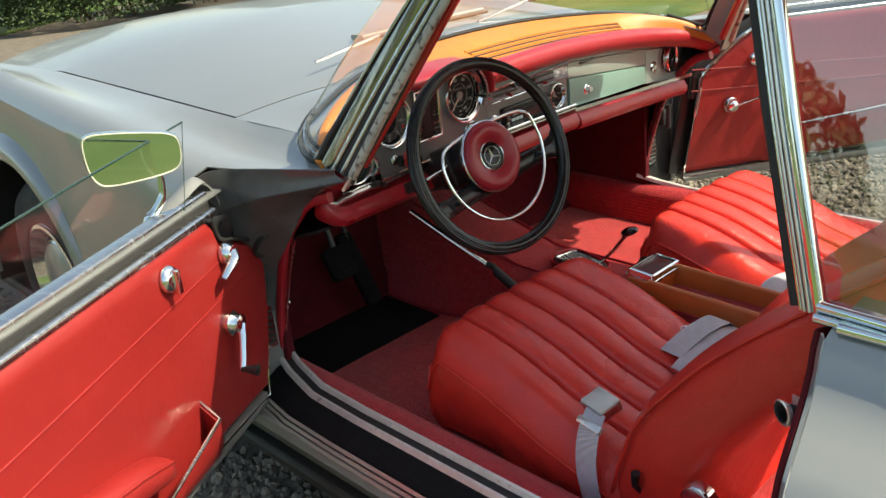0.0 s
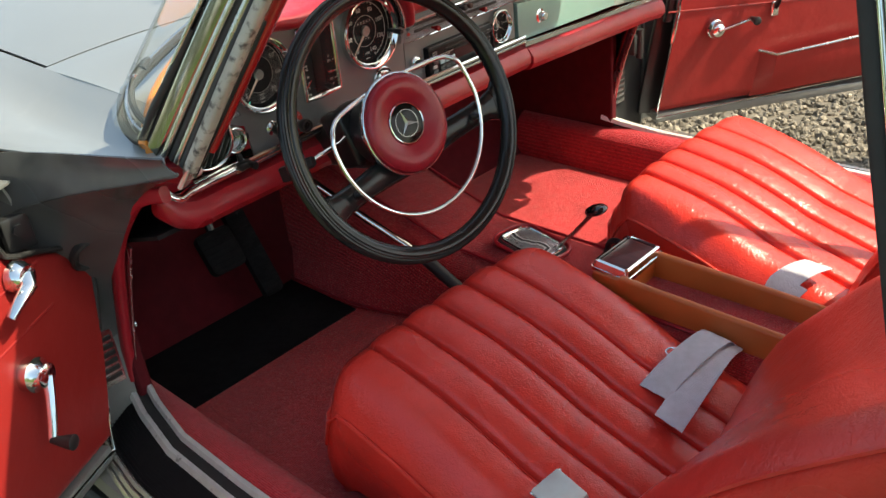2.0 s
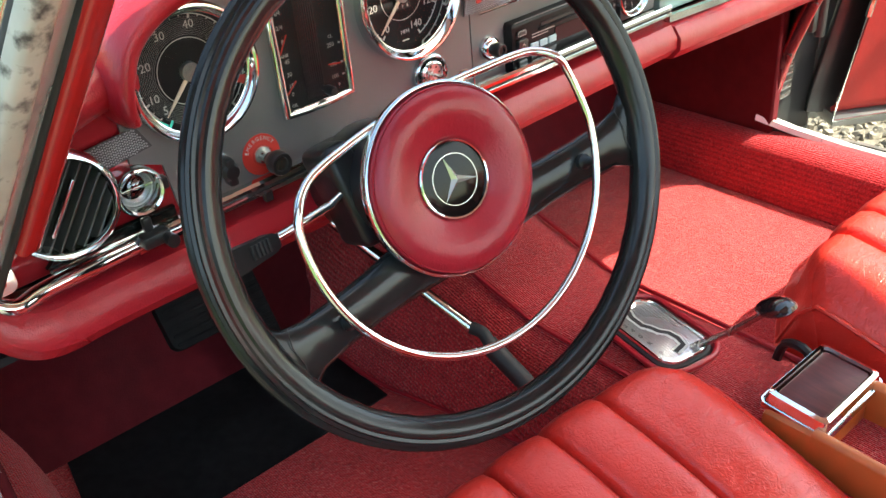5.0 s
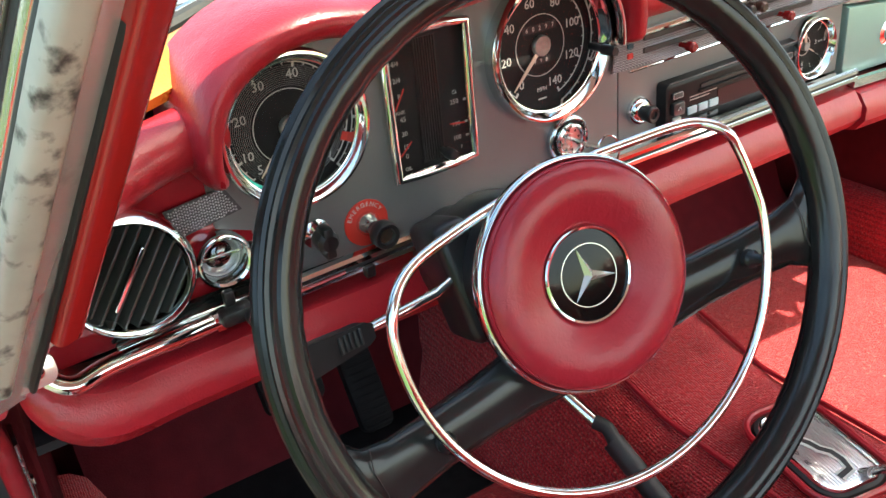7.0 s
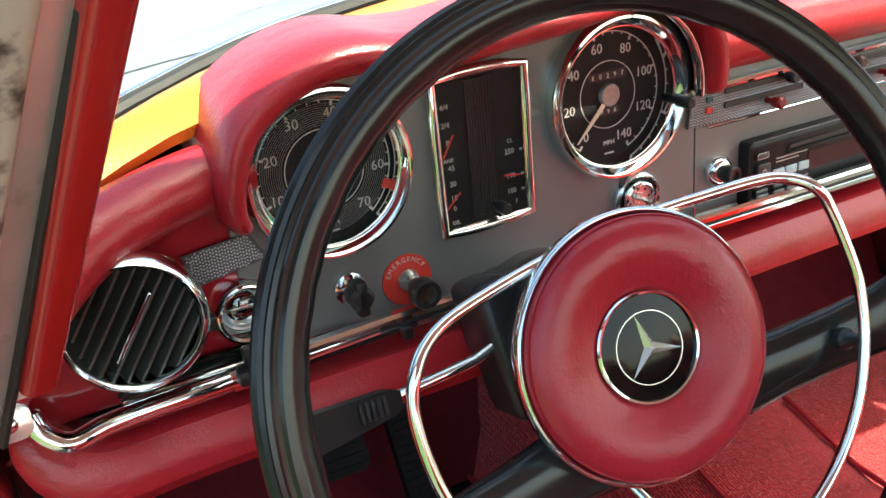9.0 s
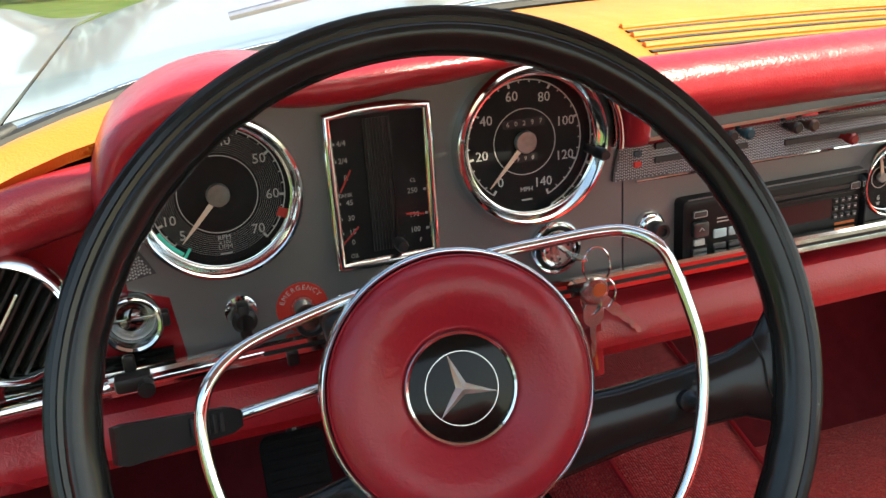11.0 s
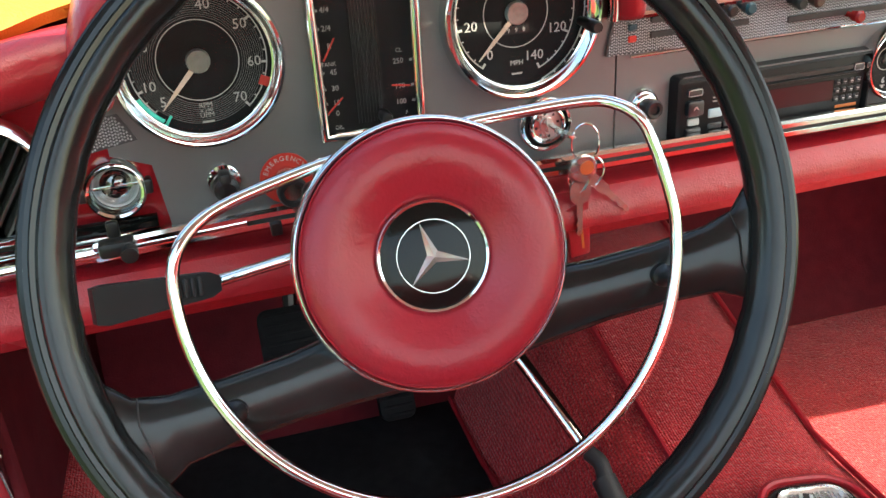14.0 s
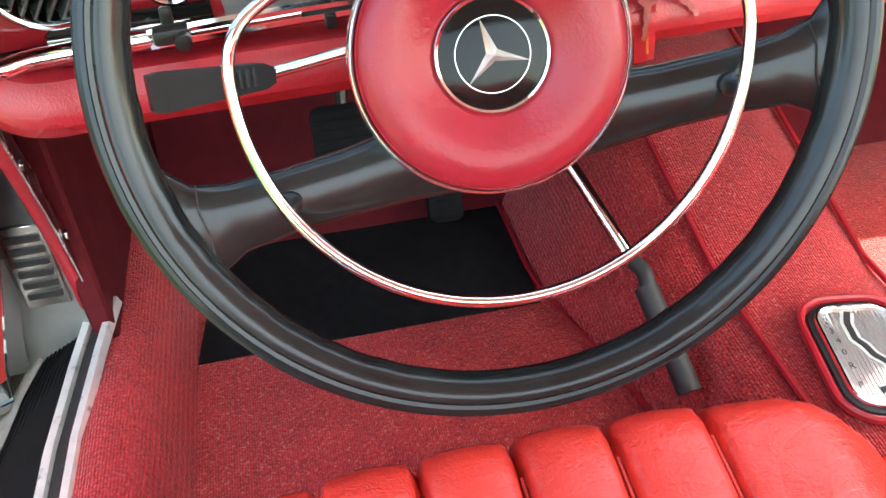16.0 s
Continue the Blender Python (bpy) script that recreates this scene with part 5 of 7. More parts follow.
# chrome rail and the padded roll below it
rail = [(-0.664, 0.168, 0.760), (-0.659, 0.163, 0.746), (-0.645, 0.160, 0.737)] + [tuple(dp(x, 0.739 + 0.007 * min(1, (x + 0.62) / 0.2) - 0.010 * max(0, x + 0.25), 0.016)) for x in (-0.62, -0.55, -0.45, -0.3, -0.1, 0.1, 0.16)]
curl = smooth_line(rail[:6], 5)
part("chrome_rail", tube(curl, 0.0072, 14, scale=[0.75] + [1.0] * (len(curl) - 1)), CHROME, dashboard, "curled end of the chrome rail")
straight = smooth_line(rail[4:], 5)
part("chrome_rail", sweep(straight, [(-0.004, 0.0065), (0.0045, 0.0078), (0.0066, 0.0055), (0.0066, 0.0022), (0.0040, 0.0012), (0.0040, -0.0002), (0.0070, -0.0012), (0.0070, -0.0048), (0.0035, -0.0078), (-0.004, -0.0072)], up=(0, 0, 1)), CHROME, dashboard, "bright grooved chrome rail", angle=25)
part("rail_groove", sweep([p + V((0, -0.0046, 0.0005)) for p in straight], [(-0.0006, 0.0010), (0.0006, 0.0010), (0.0006, -0.0010), (-0.0006, -0.0010)], up=(0, 0, 1)), RUBBER, dashboard, "dark groove")
part("slot", prism([(-0.616, 0.7490), (-0.508, 0.7490), (-0.508, 0.7575), (-0.606, 0.7575)], 0.004, 0.0095, dash(0, 0), 0.001), BLACK_GLOSS, dashboard, "dark slot above the rail")
part("chrome_rail", sweep([dp(x, 0.731 - 0.055 * (x - 0.156), 0.014) for x in (0.162, 0.3, 0.5, 0.7, 0.76)], [(-0.004, 0.004), (0.005, 0.005), (0.005, -0.004), (-0.004, -0.004)], up=(0, 0, 1)), CHROME, dashboard, "bright chrome rail")
roll_sec = [(-0.030, 0.018), (-0.005, 0.021), (0.014, 0.016), (0.024, 0.002), (0.024, -0.012), (0.014, -0.024), (-0.005, -0.028), (-0.040, -0.024)]
roll_line = smooth_line([(-0.668, 0.166, 0.752), (-0.662, 0.165, 0.735), (-0.648, 0.166, 0.720), (-0.625, 0.168, 0.711)] + [tuple(dp(x, 0.709, 0.008)) for x in (-0.58, -0.45, -0.25, 0.0, 0.16)], 5)
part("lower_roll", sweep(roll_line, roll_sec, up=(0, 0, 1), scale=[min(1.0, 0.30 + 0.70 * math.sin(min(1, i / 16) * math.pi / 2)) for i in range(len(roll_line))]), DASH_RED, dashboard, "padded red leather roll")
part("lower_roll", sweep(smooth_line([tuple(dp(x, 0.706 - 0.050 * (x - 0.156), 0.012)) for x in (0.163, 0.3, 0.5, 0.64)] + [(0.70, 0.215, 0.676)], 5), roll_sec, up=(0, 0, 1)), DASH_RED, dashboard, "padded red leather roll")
part("panel_underside", shell([[(x, 0.20 + 0.02 * x, 0.687), (x, 0.45, 0.60), (x, 0.70, 0.62)] for x in (-0.68, -0.3, 0.0, 0.3, 0.68)], 0.006), UNDER, dashboard, "black fibre board below the panel")
# upper roll and top of the dash
oval = [(0.030 * math.cos(a) - 0.004, 0.027 * math.sin(a)) for a in [2 * math.pi * i / 14 for i in range(14)]]
part("upper_roll", sweep(smooth_line([(-0.678, 0.086, 0.803), (-0.661, 0.105, 0.822), (-0.638, 0.128, 0.841), (-0.610, 0.150, 0.855), (-0.578, 0.168, 0.862), (-0.547, 0.180, 0.866), (-0.515, 0.190, 0.868)], 5), [(a * 0.74, b * 0.74) for a, b in oval], up=(0, 0, 1)), DASH_RED, dashboard, "padded red leather roll")
part("upper_roll", sweep(smooth_line([(-0.17, 0.206, 0.882), (-0.13, 0.206, 0.883), (0.1, 0.212, 0.884), (0.25, 0.215, 0.876), (0.40, 0.213, 0.864), (0.55, 0.203, 0.846), (0.68, 0.165, 0.822), (0.74, 0.11, 0.79)], 5), oval, up=(0, 0, 1)), DASH_RED, dashboard, "padded red leather roll")
base_line = [(-0.70, 0.125, 0.845), (-0.63, 0.190, 0.885), (-0.516, 0.262, 0.915), (-0.374, 0.332, 0.930), (-0.2, 0.395, 0.938), (0, 0.418, 0.940), (0.2, 0.395, 0.938), (0.374, 0.332, 0.930), (0.516, 0.262, 0.915), (0.63, 0.190, 0.885), (0.70, 0.125, 0.845)]
tl = [V(p) for p in ((-0.69, 0.10, 0.822), (-0.63, 0.160, 0.866), (-0.52, 0.200, 0.900), (-0.374, 0.21, 0.908), (-0.2, 0.225, 0.898), (0, 0.232, 0.894), (0.2, 0.235, 0.888), (0.374, 0.232, 0.875), (0.516, 0.22, 0.860), (0.63, 0.170, 0.842), (0.69, 0.100, 0.812))]
top_rows = rows = [[a.lerp(V(b), k / 8) + V((0, 0, 0.008 * math.sin(math.pi * k / 8))) for k in range(9)] for a, b in zip(smooth_line(tl, 4), smooth_line(base_line, 4))]
part("dash_top", shell(rows, 0.01), TOP_TAN, dashboard, "sun-bleached orange leather dash top")
mid_rows = [r for r in top_rows if -0.12 < r[0].x < 0.45]
for k in range(7):
    f = 0.10 + 0.055 * k
    line = [r[0].lerp(r[8], f) + V((0, 0, 0.008 * math.sin(math.pi * f) + 0.0005)) for r in mid_rows]
    if k % 2 == 0:
        part("slot_rib", tube(line, 0.0035, 8), TOP_TAN, dashboard, "raised leather rib")
    else:
        part("air_slot", sweep(line, rounded(0.007, 0.002, 0.0006, 1), up=(0, 0, 1)), RUBBER, dashboard, "dark narrow air slot")
# hood over the instruments
arch = [(-0.518, 0.838), (-0.521, 0.850), (-0.518, 0.868), (-0.506, 0.890), (-0.480, 0.907), (-0.447, 0.914), (-0.412, 0.909), (-0.375, 0.908), (-0.340, 0.911), (-0.300, 0.914), (-0.245, 0.920), (-0.205, 0.917), (-0.180, 0.899), (-0.171, 0.876), (-0.170, 0.850)]
al = smooth_line([(x, z, 0) for x, z in arch], 4)
rows = []
for i, p in enumerate(al):
    a, b = al[max(0, i - 1)], al[min(len(al) - 1, i + 1)]
    t = (b - a).normalized()
    o = V((-t.y, t.x))
    u = i / (len(al) - 1)
    d = 0.024 + 0.016 * math.sin(math.pi * u) ** 0.5 + 0.006 * math.exp(-((u - 0.12) / 0.12) ** 2)
    w = (0.012 + 0.014 * min(1, u / 0.22)) * (1 - 0.42 * math.exp(-((u - 0.76) / 0.10) ** 2))
    row = []
    for k, dep in ((0.0, -0.01), (0.0, d * 0.45), (0.06, d * 0.75), (0.22, d * 0.94), (0.45, d), (0.68, d * 0.94), (0.86, d * 0.75), (0.98, d * 0.40), (1.06, -0.01), (1.12, -0.05)):
        row.append(dp(p.x + o.x * w * k, p.y + o.y * w * k, dep))
    rows.append(row)
part("instrument_hood", loft(rows, closed=True, caps=True), DASH_RED, dashboard, "padded red leather hood over the instruments", angle=60)

# perforated bright strips
def perforated(name, quad, parent):
    m = dash(0, 0, 0.002)
    bm = prism(quad, 0, 0.001, m)
    ob = part(name, bm, GRID_BASE, parent, "bright metal strip with a fine stamped grid")
    xs = [p[0] for p in quad]
    zs = [p[1] for p in quad]
    pts, faces = [], []
    x = min(xs) + 0.003
    j = 0
    while x < max(xs) - 0.002:
        z = min(zs) + 0.002 + (0.0015 if j % 2 else 0)
        while z < max(zs) - 0.001:
            inside = True
            for i in range(len(quad)):
                (ax, az), (bx, bz) = quad[i], quad[(i + 1) % len(quad)]
                if (bx - ax) * (z - az) - (bz - az) * (x - ax) < 0.00004:
                    inside = False
            if inside:
                k = len(pts)
                r = 0.0009
                pts += [m @ V((x + r, z, 0.001)), m @ V((x, z + r, 0.001)), m @ V((x - r, z, 0.001)), m @ V((x, z - r, 0.001)), m @ V((x, z, 0.0019))]
                faces += [(k, k + 1, k + 4), (k + 1, k + 2, k + 4), (k + 2, k + 3, k + 4), (k + 3, k, k + 4)]
            z += 0.0022
        x += 0.0018
        j += 1
    bm = bmesh.new()
    vs = [bm.verts.new(p) for p in pts]
    for f in faces:
        bm.faces.new([vs[i] for i in f])
    part("stamped_studs", bm, GRID_STUD, ob, kind="stuff")
    return ob


perforated("grid_strip", [(-0.5565, 0.8025), (-0.5100, 0.8095), (-0.5195, 0.8285), (-0.5620, 0.8240)], dashboard)
perforated("grid_strip", [(-0.170, 0.820), (0.157, 0.816), (0.157, 0.850), (-0.165, 0.845)], dashboard)


# ---- round instruments ----
def gauge(name, x, z, r, label, values, angle, pointer, caption, extra):
    g = thing(name, dp(x, z), label, "gauge")
    R = dash(x, z)
    sunk = extra["sunk"]
    M = R @ Matrix.Translation((0, 0, -sunk))
    q0 = 0.83
    part("bezel", lathe([(r, -0.004), (r, 0.007), (r * 0.99, 0.011), (r * 0.965, 0.0135), (r * 0.935, 0.0138), (r * 0.90, 0.0120), (r * 0.87, 0.0085), (r * 0.845, 0.0070), (r * q0, 0.0068), (r * q0, 0.0005 - sunk)], R, 80), CHROME, g, "polished chrome bezel")
    part("dial_face", lathe([(0, 0.0012), (r * q0, 0.0012), (r * q0, 0.0)], M, 64), DIAL, g, "matt black dial")
    def ring(rad, w):
        return lathe([(rad - w, 0.0013), (rad - w, 0.0017), (rad + w, 0.0017), (rad + w, 0.0013)], M, 72)
    part("dial_ring", ring(r * extra["ring"], 0.0003), WHITE, g)
    for k in range(extra["fine"]):
        part("dial_groove", ring(r * (extra["ring"] + 0.04 + 0.024 * k), 0.00010), JAMB, g)
    so = extra["out"]
    a0, a1 = radians(angle(extra["from"])), radians(angle(extra["to"]))
    arc = [a0 + (a1 - a0) * k / 60 for k in range(61)]
    if extra["arc"]:
        part("scale_arc", prism([(r * so * math.cos(a), r * so * math.sin(a)) for a in arc] + [(r * (so - 0.014) * math.cos(a), r * (so - 0.014) * math.sin(a)) for a in reversed(arc)], 0.0013, 0.0017, M), WHITE, g)
    ticks = []
    v = extra["from"]
    while v <= extra["to"] + 1e-6:
        big = abs(v / extra["major"] - round(v / extra["major"])) < 1e-3
        a = radians(angle(v))
        ln, w = (0.070, 0.0008) if big else (0.040, 0.0004)
        q = M @ Matrix.Rotation(a, 4, "Z")
        ticks.append(box(r * (so - ln), r * so, -w, w, 0.0013, 0.0018, m=q))
        v += extra["minor"]
    part("scale_marks", join(*ticks), WHITE, g)
    for v in values:
        a = radians(angle(v))
        part("numeral", lettering(str(v), r * extra["size"], M @ Matrix.Translation((r * extra["num"] * math.cos(a), r * extra["num"] * math.sin(a), 0.0015))), WHITE, g)
    for txt, size, dx, dz in caption:
        part("caption", lettering(txt, size, M @ Matrix.Translation((dx, dz, 0.0015))), DIM, g)
    part("maker_mark", box(-r * 0.07, r * 0.07, -r * 0.745, -r * 0.725, 0.0013, 0.0017, m=M), DIM, g)
    part("centre_cap", lathe([(0, 0.0056), (r * 0.128, 0.0054), (r * 0.138, 0.0046), (r * 0.14, 0.003), (r * 0.14, 0.001)], M, 32), SPUN, g, "spun metal cap")
    q = M @ Matrix.Rotation(radians(pointer), 4, "Z")
    part("needle", prism([(-r * 0.1, -0.0020), (r * 0.45, -0.0013), (r * 0.72, -0.0002), (r * 0.72, 0.0002), (r * 0.45, 0.0013), (-r * 0.1, 0.0020)], 0.0035, 0.0045, q), NEEDLE, g, "pale tapered needle")
    gl = part("glass", lathe([(0, 0.0070), (r * q0, 0.0066)], R, 64), DIAL_GLASS, g)
    gl.visible_shadow = False
    return g, M


DIM = material("dim_marking", (0.46, 0.45, 0.42), 0.6, vary=0.05)
SPUN = material("spun_metal", (0.38, 0.46, 0.46), 0.34, metal=0.95, vary=0.10, scale=300)
SPUN.node_tree.nodes["Principled BSDF"].inputs["Anisotropic"].default_value = 0.9
NEEDLE = material("ivory_needle", (0.62, 0.50, 0.40), 0.5, vary=0.05)
TEAL = material("teal_marking", (0.08, 0.72, 0.58), 0.5, vary=0.03)
ta = lambda v: 76 - 4.2 * (v - 40)
tach, M = gauge("tachometer", -0.463, 0.8545, 0.0560, "round black tachometer with chrome bezel at rest", (5, 10, 20, 30, 40, 50, 60, 70), ta, 227, [("RPM", 0.0048, 0, -0.0300), ("x 100", 0.0034, 0, -0.0334), ("UPM", 0.0048, 0, -0.0368)], {"sunk": 0.004, "fine": 11, "ring": 0.47, "out": 0.80, "num": 0.645, "size": 0.168, "arc": True, "from": 5, "to": 70, "major": 10, "minor": 2.5})
part("red_zone", box(0.0415, 0.0475, -0.0032, 0.0032, 0.0013, 0.0019, m=M @ Matrix.Rotation(radians(ta(64)), 4, "Z")), ORANGE_RED, tach)
part("start_mark", box(0.0410, 0.0475, -0.0009, 0.0009, 0.0013, 0.0020, m=M @ Matrix.Rotation(radians(ta(2)), 4, "Z")), TEAL, tach)
part("start_mark", prism([(0.0466 * math.cos(radians(a)), 0.0466 * math.sin(radians(a))) for a in range(206, 236, 3)] + [(0.0452 * math.cos(radians(a)), 0.0452 * math.sin(radians(a))) for a in range(233, 203, -3)], 0.0013, 0.002, M), TEAL, tach)
sa = lambda v: 191 - (v - 20) * 43 / 20
speedo, M = gauge("speedometer", -0.238, 0.859, 0.0605, "round black speedometer with chrome bezel reading zero", (0, 20, 40, 60, 80, 100, 120, 140), sa, 226, [("MPH", 0.0052, 0, -0.0365)], {"sunk": 0.008, "fine": 0, "ring": 0.41, "out": 0.765, "num": 0.585, "size": 0.168, "arc": True, "from": 0, "to": 140, "major": 20, "minor": 5})
odo = part("odometer_window", prism(rounded(0.034, 0.0062, 0.001, 2, 0, 0.0140), 0.0013, 0.0016, M), PLASTIC, speedo)
for k, d in enumerate("60297"):
    part("odometer_digit", lettering(d, 0.0052, M @ Matrix.Translation((-0.0132 + 0.0066 * k, 0.0140, 0.0017))), DIM, odo)
trip = part("trip_window", prism(rounded(0.020, 0.0056, 0.001, 2, 0, -0.0125), 0.0013, 0.0016, M), PLASTIC, speedo)
for k, d in enumerate("998"):
    part("trip_digit", lettering(d, 0.0046, M @ Matrix.Translation((-0.006 + 0.006 * k, -0.0125, 0.0017))), DIM, trip)
part("reset_knob", lathe([(0, 0.030), (0.0035, 0.030), (0.0045, 0.028), (0.0045, 0.016), (0.003, 0.014), (0.003, 0.0)], dash(-0.1905, 0.849, 0.0), 16), PLASTIC, speedo)

part("shade_ring", sweep([M @ V((0.0655 * math.cos(a), 0.0655 * math.sin(a), 0.020)) for a in [radians(-8 + 5 * k) for k in range(21)]], rounded(0.005, 0.022, 0.002, 2), up=(0, 1, 0)), CHROME, speedo, "chrome shade round the bezel")

# ---- tall instrument cluster between the dials ----
cluster = thing("gauge_cluster", dp(-0.35, 0.785), "tall black glass cluster of fuel, oil and temperature gauges", "gauge")
M = dash(-0.3520, 0.8442) @ Matrix.Diagonal((0.885, 0.935, 1, 1))
co = [(-0.0425, 0.0585), (-0.020, 0.0610), (0.0, 0.0618), (0.020, 0.0615), (0.0425, 0.0595), (0.0425, 0.030), (0.0423, 0.0), (0.0423, -0.03), (0.0423, -0.0575), (0.020, -0.0592), (0.0, -0.0598), (-0.020, -0.0598), (-0.0415, -0.0590), (-0.0418, -0.03), (-0.042, 0.0), (-0.0422, 0.03)]
ci = [(x * 0.90, z * 0.935) for x, z in co]
part("frame", moved(tube([V(((a[0] + b[0]) / 2, (a[1] + b[1]) / 2, 0.0035)) for a, b in zip(co, ci)], 0.0046, 12, True), M), CHROME, cluster, "chrome frame")
part("dial_face", prism(ci, 0.0, 0.0012, M), DIAL, cluster)
for k in range(9):
    part("rib", box(-0.010 + 0.0025 * k - 0.0008, -0.010 + 0.0025 * k + 0.0008, -0.05, 0.052, 0.0012, 0.0024, m=M), PLASTIC, cluster)
for txt, x, z in (("4/4", -0.029, 0.036), ("2/4", -0.029, 0.023), ("R", -0.028, 0.010), ("TANK", -0.030, -0.003), ("45", -0.027, -0.009), ("30", -0.027, -0.021), ("15", -0.027, -0.032), ("0", -0.027, -0.040), ("OIL", -0.027, -0.051), ("CL", 0.026, 0.001), ("250", 0.025, -0.007), ("190", 0.025, -0.026), ("100", 0.025, -0.038), ("F", 0.029, -0.047)):
    part("caption", lettering(txt, 0.0058 if txt not in ("TANK", "OIL", "CL", "F") else 0.0044, M @ Matrix.Translation((x, z, 0.0014))), DIM, cluster)
    if txt[0].isdigit():
        part("scale_mark", box(-0.0362 if x < 0 else 0.0342, -0.0342 if x < 0 else 0.0362, z - 0.0009, z + 0.0009, 0.0012, 0.0017, m=M), DIM, cluster)
for x0, z0, x1, z1 in ((-0.034, 0.000, -0.024, 0.016), (-0.036, -0.040, -0.022, -0.028), (0.018, -0.024, 0.033, -0.026)):
    d = V((x1 - x0, z1 - z0, 0))
    part("needle", box(0, d.length, -0.0006, 0.0006, 0.0026, 0.0032, m=M @ Matrix.Translation((x0, z0, 0)) @ Matrix.Rotation(math.atan2(d.y, d.x), 4, "Z")), ORANGE_RED, cluster)
part("dimmer_knob", lathe([(0, 0.020), (0.004, 0.0195), (0.005, 0.017), (0.005, 0.009), (0.003, 0.008), (0.003, 0.0)], M @ Matrix.Translation((0.008, -0.044, 0)), 16), PLASTIC, cluster)
g = part("glass", prism(ci, 0.0045, 0.005, M), DIAL_GLASS, cluster)
g.visible_shadow = False

# ---- switches along the panel ----
sw = thing("light_switch", dp(-0.4565, 0.769), "black rotary light switch with chrome collar", "switch")
M = dash(-0.4600, 0.7725)
part("collar", lathe([(0.011, 0), (0.011, 0.004), (0.008, 0.007), (0.006, 0.012), (0, 0.012)], M, 24), CHROME, sw)
part("knob", join(lathe([(0.0075, 0.011), (0.0085, 0.014), (0.0085, 0.024), (0.006, 0.027), (0, 0.027)], M, 20), box(-0.004, 0.004, -0.012, 0.012, 0.014, 0.027, 0.002, 2, M)), PLASTIC, sw)
em = thing("hazard_switch", dp(-0.412, 0.765), "black pull switch on a red emergency disc", "switch")
M = dash(-0.4175, 0.7655)
part("disc", lathe([(0.0, 0.001), (0.0185, 0.001), (0.0185, -0.001)], M, 32), ORANGE_RED, em, "red printed disc")
for k, ch in enumerate("EMERGENCY"):
    a = radians(158 - k * 15.5)
    part("letter", lettering(ch, 0.0050, M @ Matrix.Translation((0.0148 * math.cos(a), 0.0148 * math.sin(a), 0.0011)) @ Matrix.Rotation(a - math.pi / 2, 4, "Z")), WHITE, em)
part("collar", lathe([(0.009, 0.001), (0.009, 0.006), (0.006, 0.010), (0.005, 0.016), (0, 0.016)], M, 24), CHROME, em)
part("knob", lathe([(0.006, 0.014), (0.0075, 0.020), (0.0105, 0.024), (0.0105, 0.032), (0.0095, 0.0335), (0.0065, 0.033), (0.006, 0.030), (0, 0.030)], M, 28), PLASTIC, em)
part("tip", lathe([(0, 0.0312), (0.006, 0.0310)], M, 20), BRUSHED, em)

lock = thing("ignition_lock", dp(-0.2195, 0.775), "chrome ignition lock with a bunch of keys", "lock")
M = dash(-0.2195, 0.7755)
part("escutcheon", lathe([(0.0218, 0), (0.0218, 0.0035), (0.0208, 0.0055), (0.0195, 0.0062), (0.0180, 0.0052), (0.0172, 0.0025), (0.0170, 0.0010)], M, 48), CHROME, lock, "chrome outer ring")
part("groove", lathe([(0.0172, 0.0012), (0.0140, 0.0012)], M, 40), RUBBER, lock)
part("inner_ring", lathe([(0.0150, 0.0010), (0.0150, 0.0060), (0.0142, 0.0080), (0.0130, 0.0086), (0.0118, 0.0080), (0.0112, 0.0060)], M, 44), CHROME, lock, "chrome inner ring")
part("barrel", lathe([(0.0113, 0.0058), (0.0060, 0.0056), (0.0058, 0.0066), (0, 0.0066)], M, 32), BRUSHED, lock, "brushed barrel face")
for k in range(8):
    part("notch", box(0.0080, 0.0100, -0.0008, 0.0008, 0.0057, 0.0062, m=M @ Matrix.Rotation(radians(45 * k + 10), 4, "Z")), RUBBER, lock)
KEY_STEEL = material("worn_key_steel", (0.50, 0.49, 0.46), 0.22, metal=0.9, vary=0.15, scale=120)
keys = thing("key_ring", dp(-0.205, 0.745, 0.03), "steel keys with a red leather tag hanging from the ignition", "keys")


def kz(px, pz, po):
    return dp(px, pz, po)


part("key", join(lathe([(0, 0.0010), (0.0085, 0.0010), (0.0085, -0.0010), (0, -0.0010)], axes(kz(-0.2135, 0.7745, 0.028), (0.95, 0, -0.3), (0, 1, 0), (0.3, 0, 0.95)), 20), box(-0.0022, 0.0022, -0.0008, 0.0008, -0.018, 0.0, m=axes(kz(-0.2165, 0.7755, 0.017), (1, 0, 0), (0, 0, 1), (0, -1, 0)))), KEY_STEEL, keys)
for cx, cz, rx, rz, po in ((-0.1985, 0.7655, 0.0100, 0.0150, 0.030), (-0.1960, 0.7440, 0.0105, 0.0125, 0.033), (-0.2050, 0.7420, 0.0075, 0.0130, 0.034)):
    part("ring", tube([kz(cx + rx * math.cos(a), cz + rz * math.sin(a), po + 0.003 * math.cos(a)) for a in [2 * math.pi * i / 28 for i in range(28)]], 0.0008, 6, True), CHROME, keys, "thin steel ring")
part("fob", lathe([(0, 0.0024), (0.0095, 0.0024), (0.0112, 0.001), (0.0112, -0.001), (0, -0.0024)], axes(kz(-0.2030, 0.7475, 0.0355), (1, 0, 0), (0, 0, 1), (0.3, -1, 0.4)), 28), KEY_STEEL, keys, "round worn steel fob")
COPPER = material("copper_inlay", (0.55, 0.16, 0.06), 0.35, metal=0.5, vary=0.1)
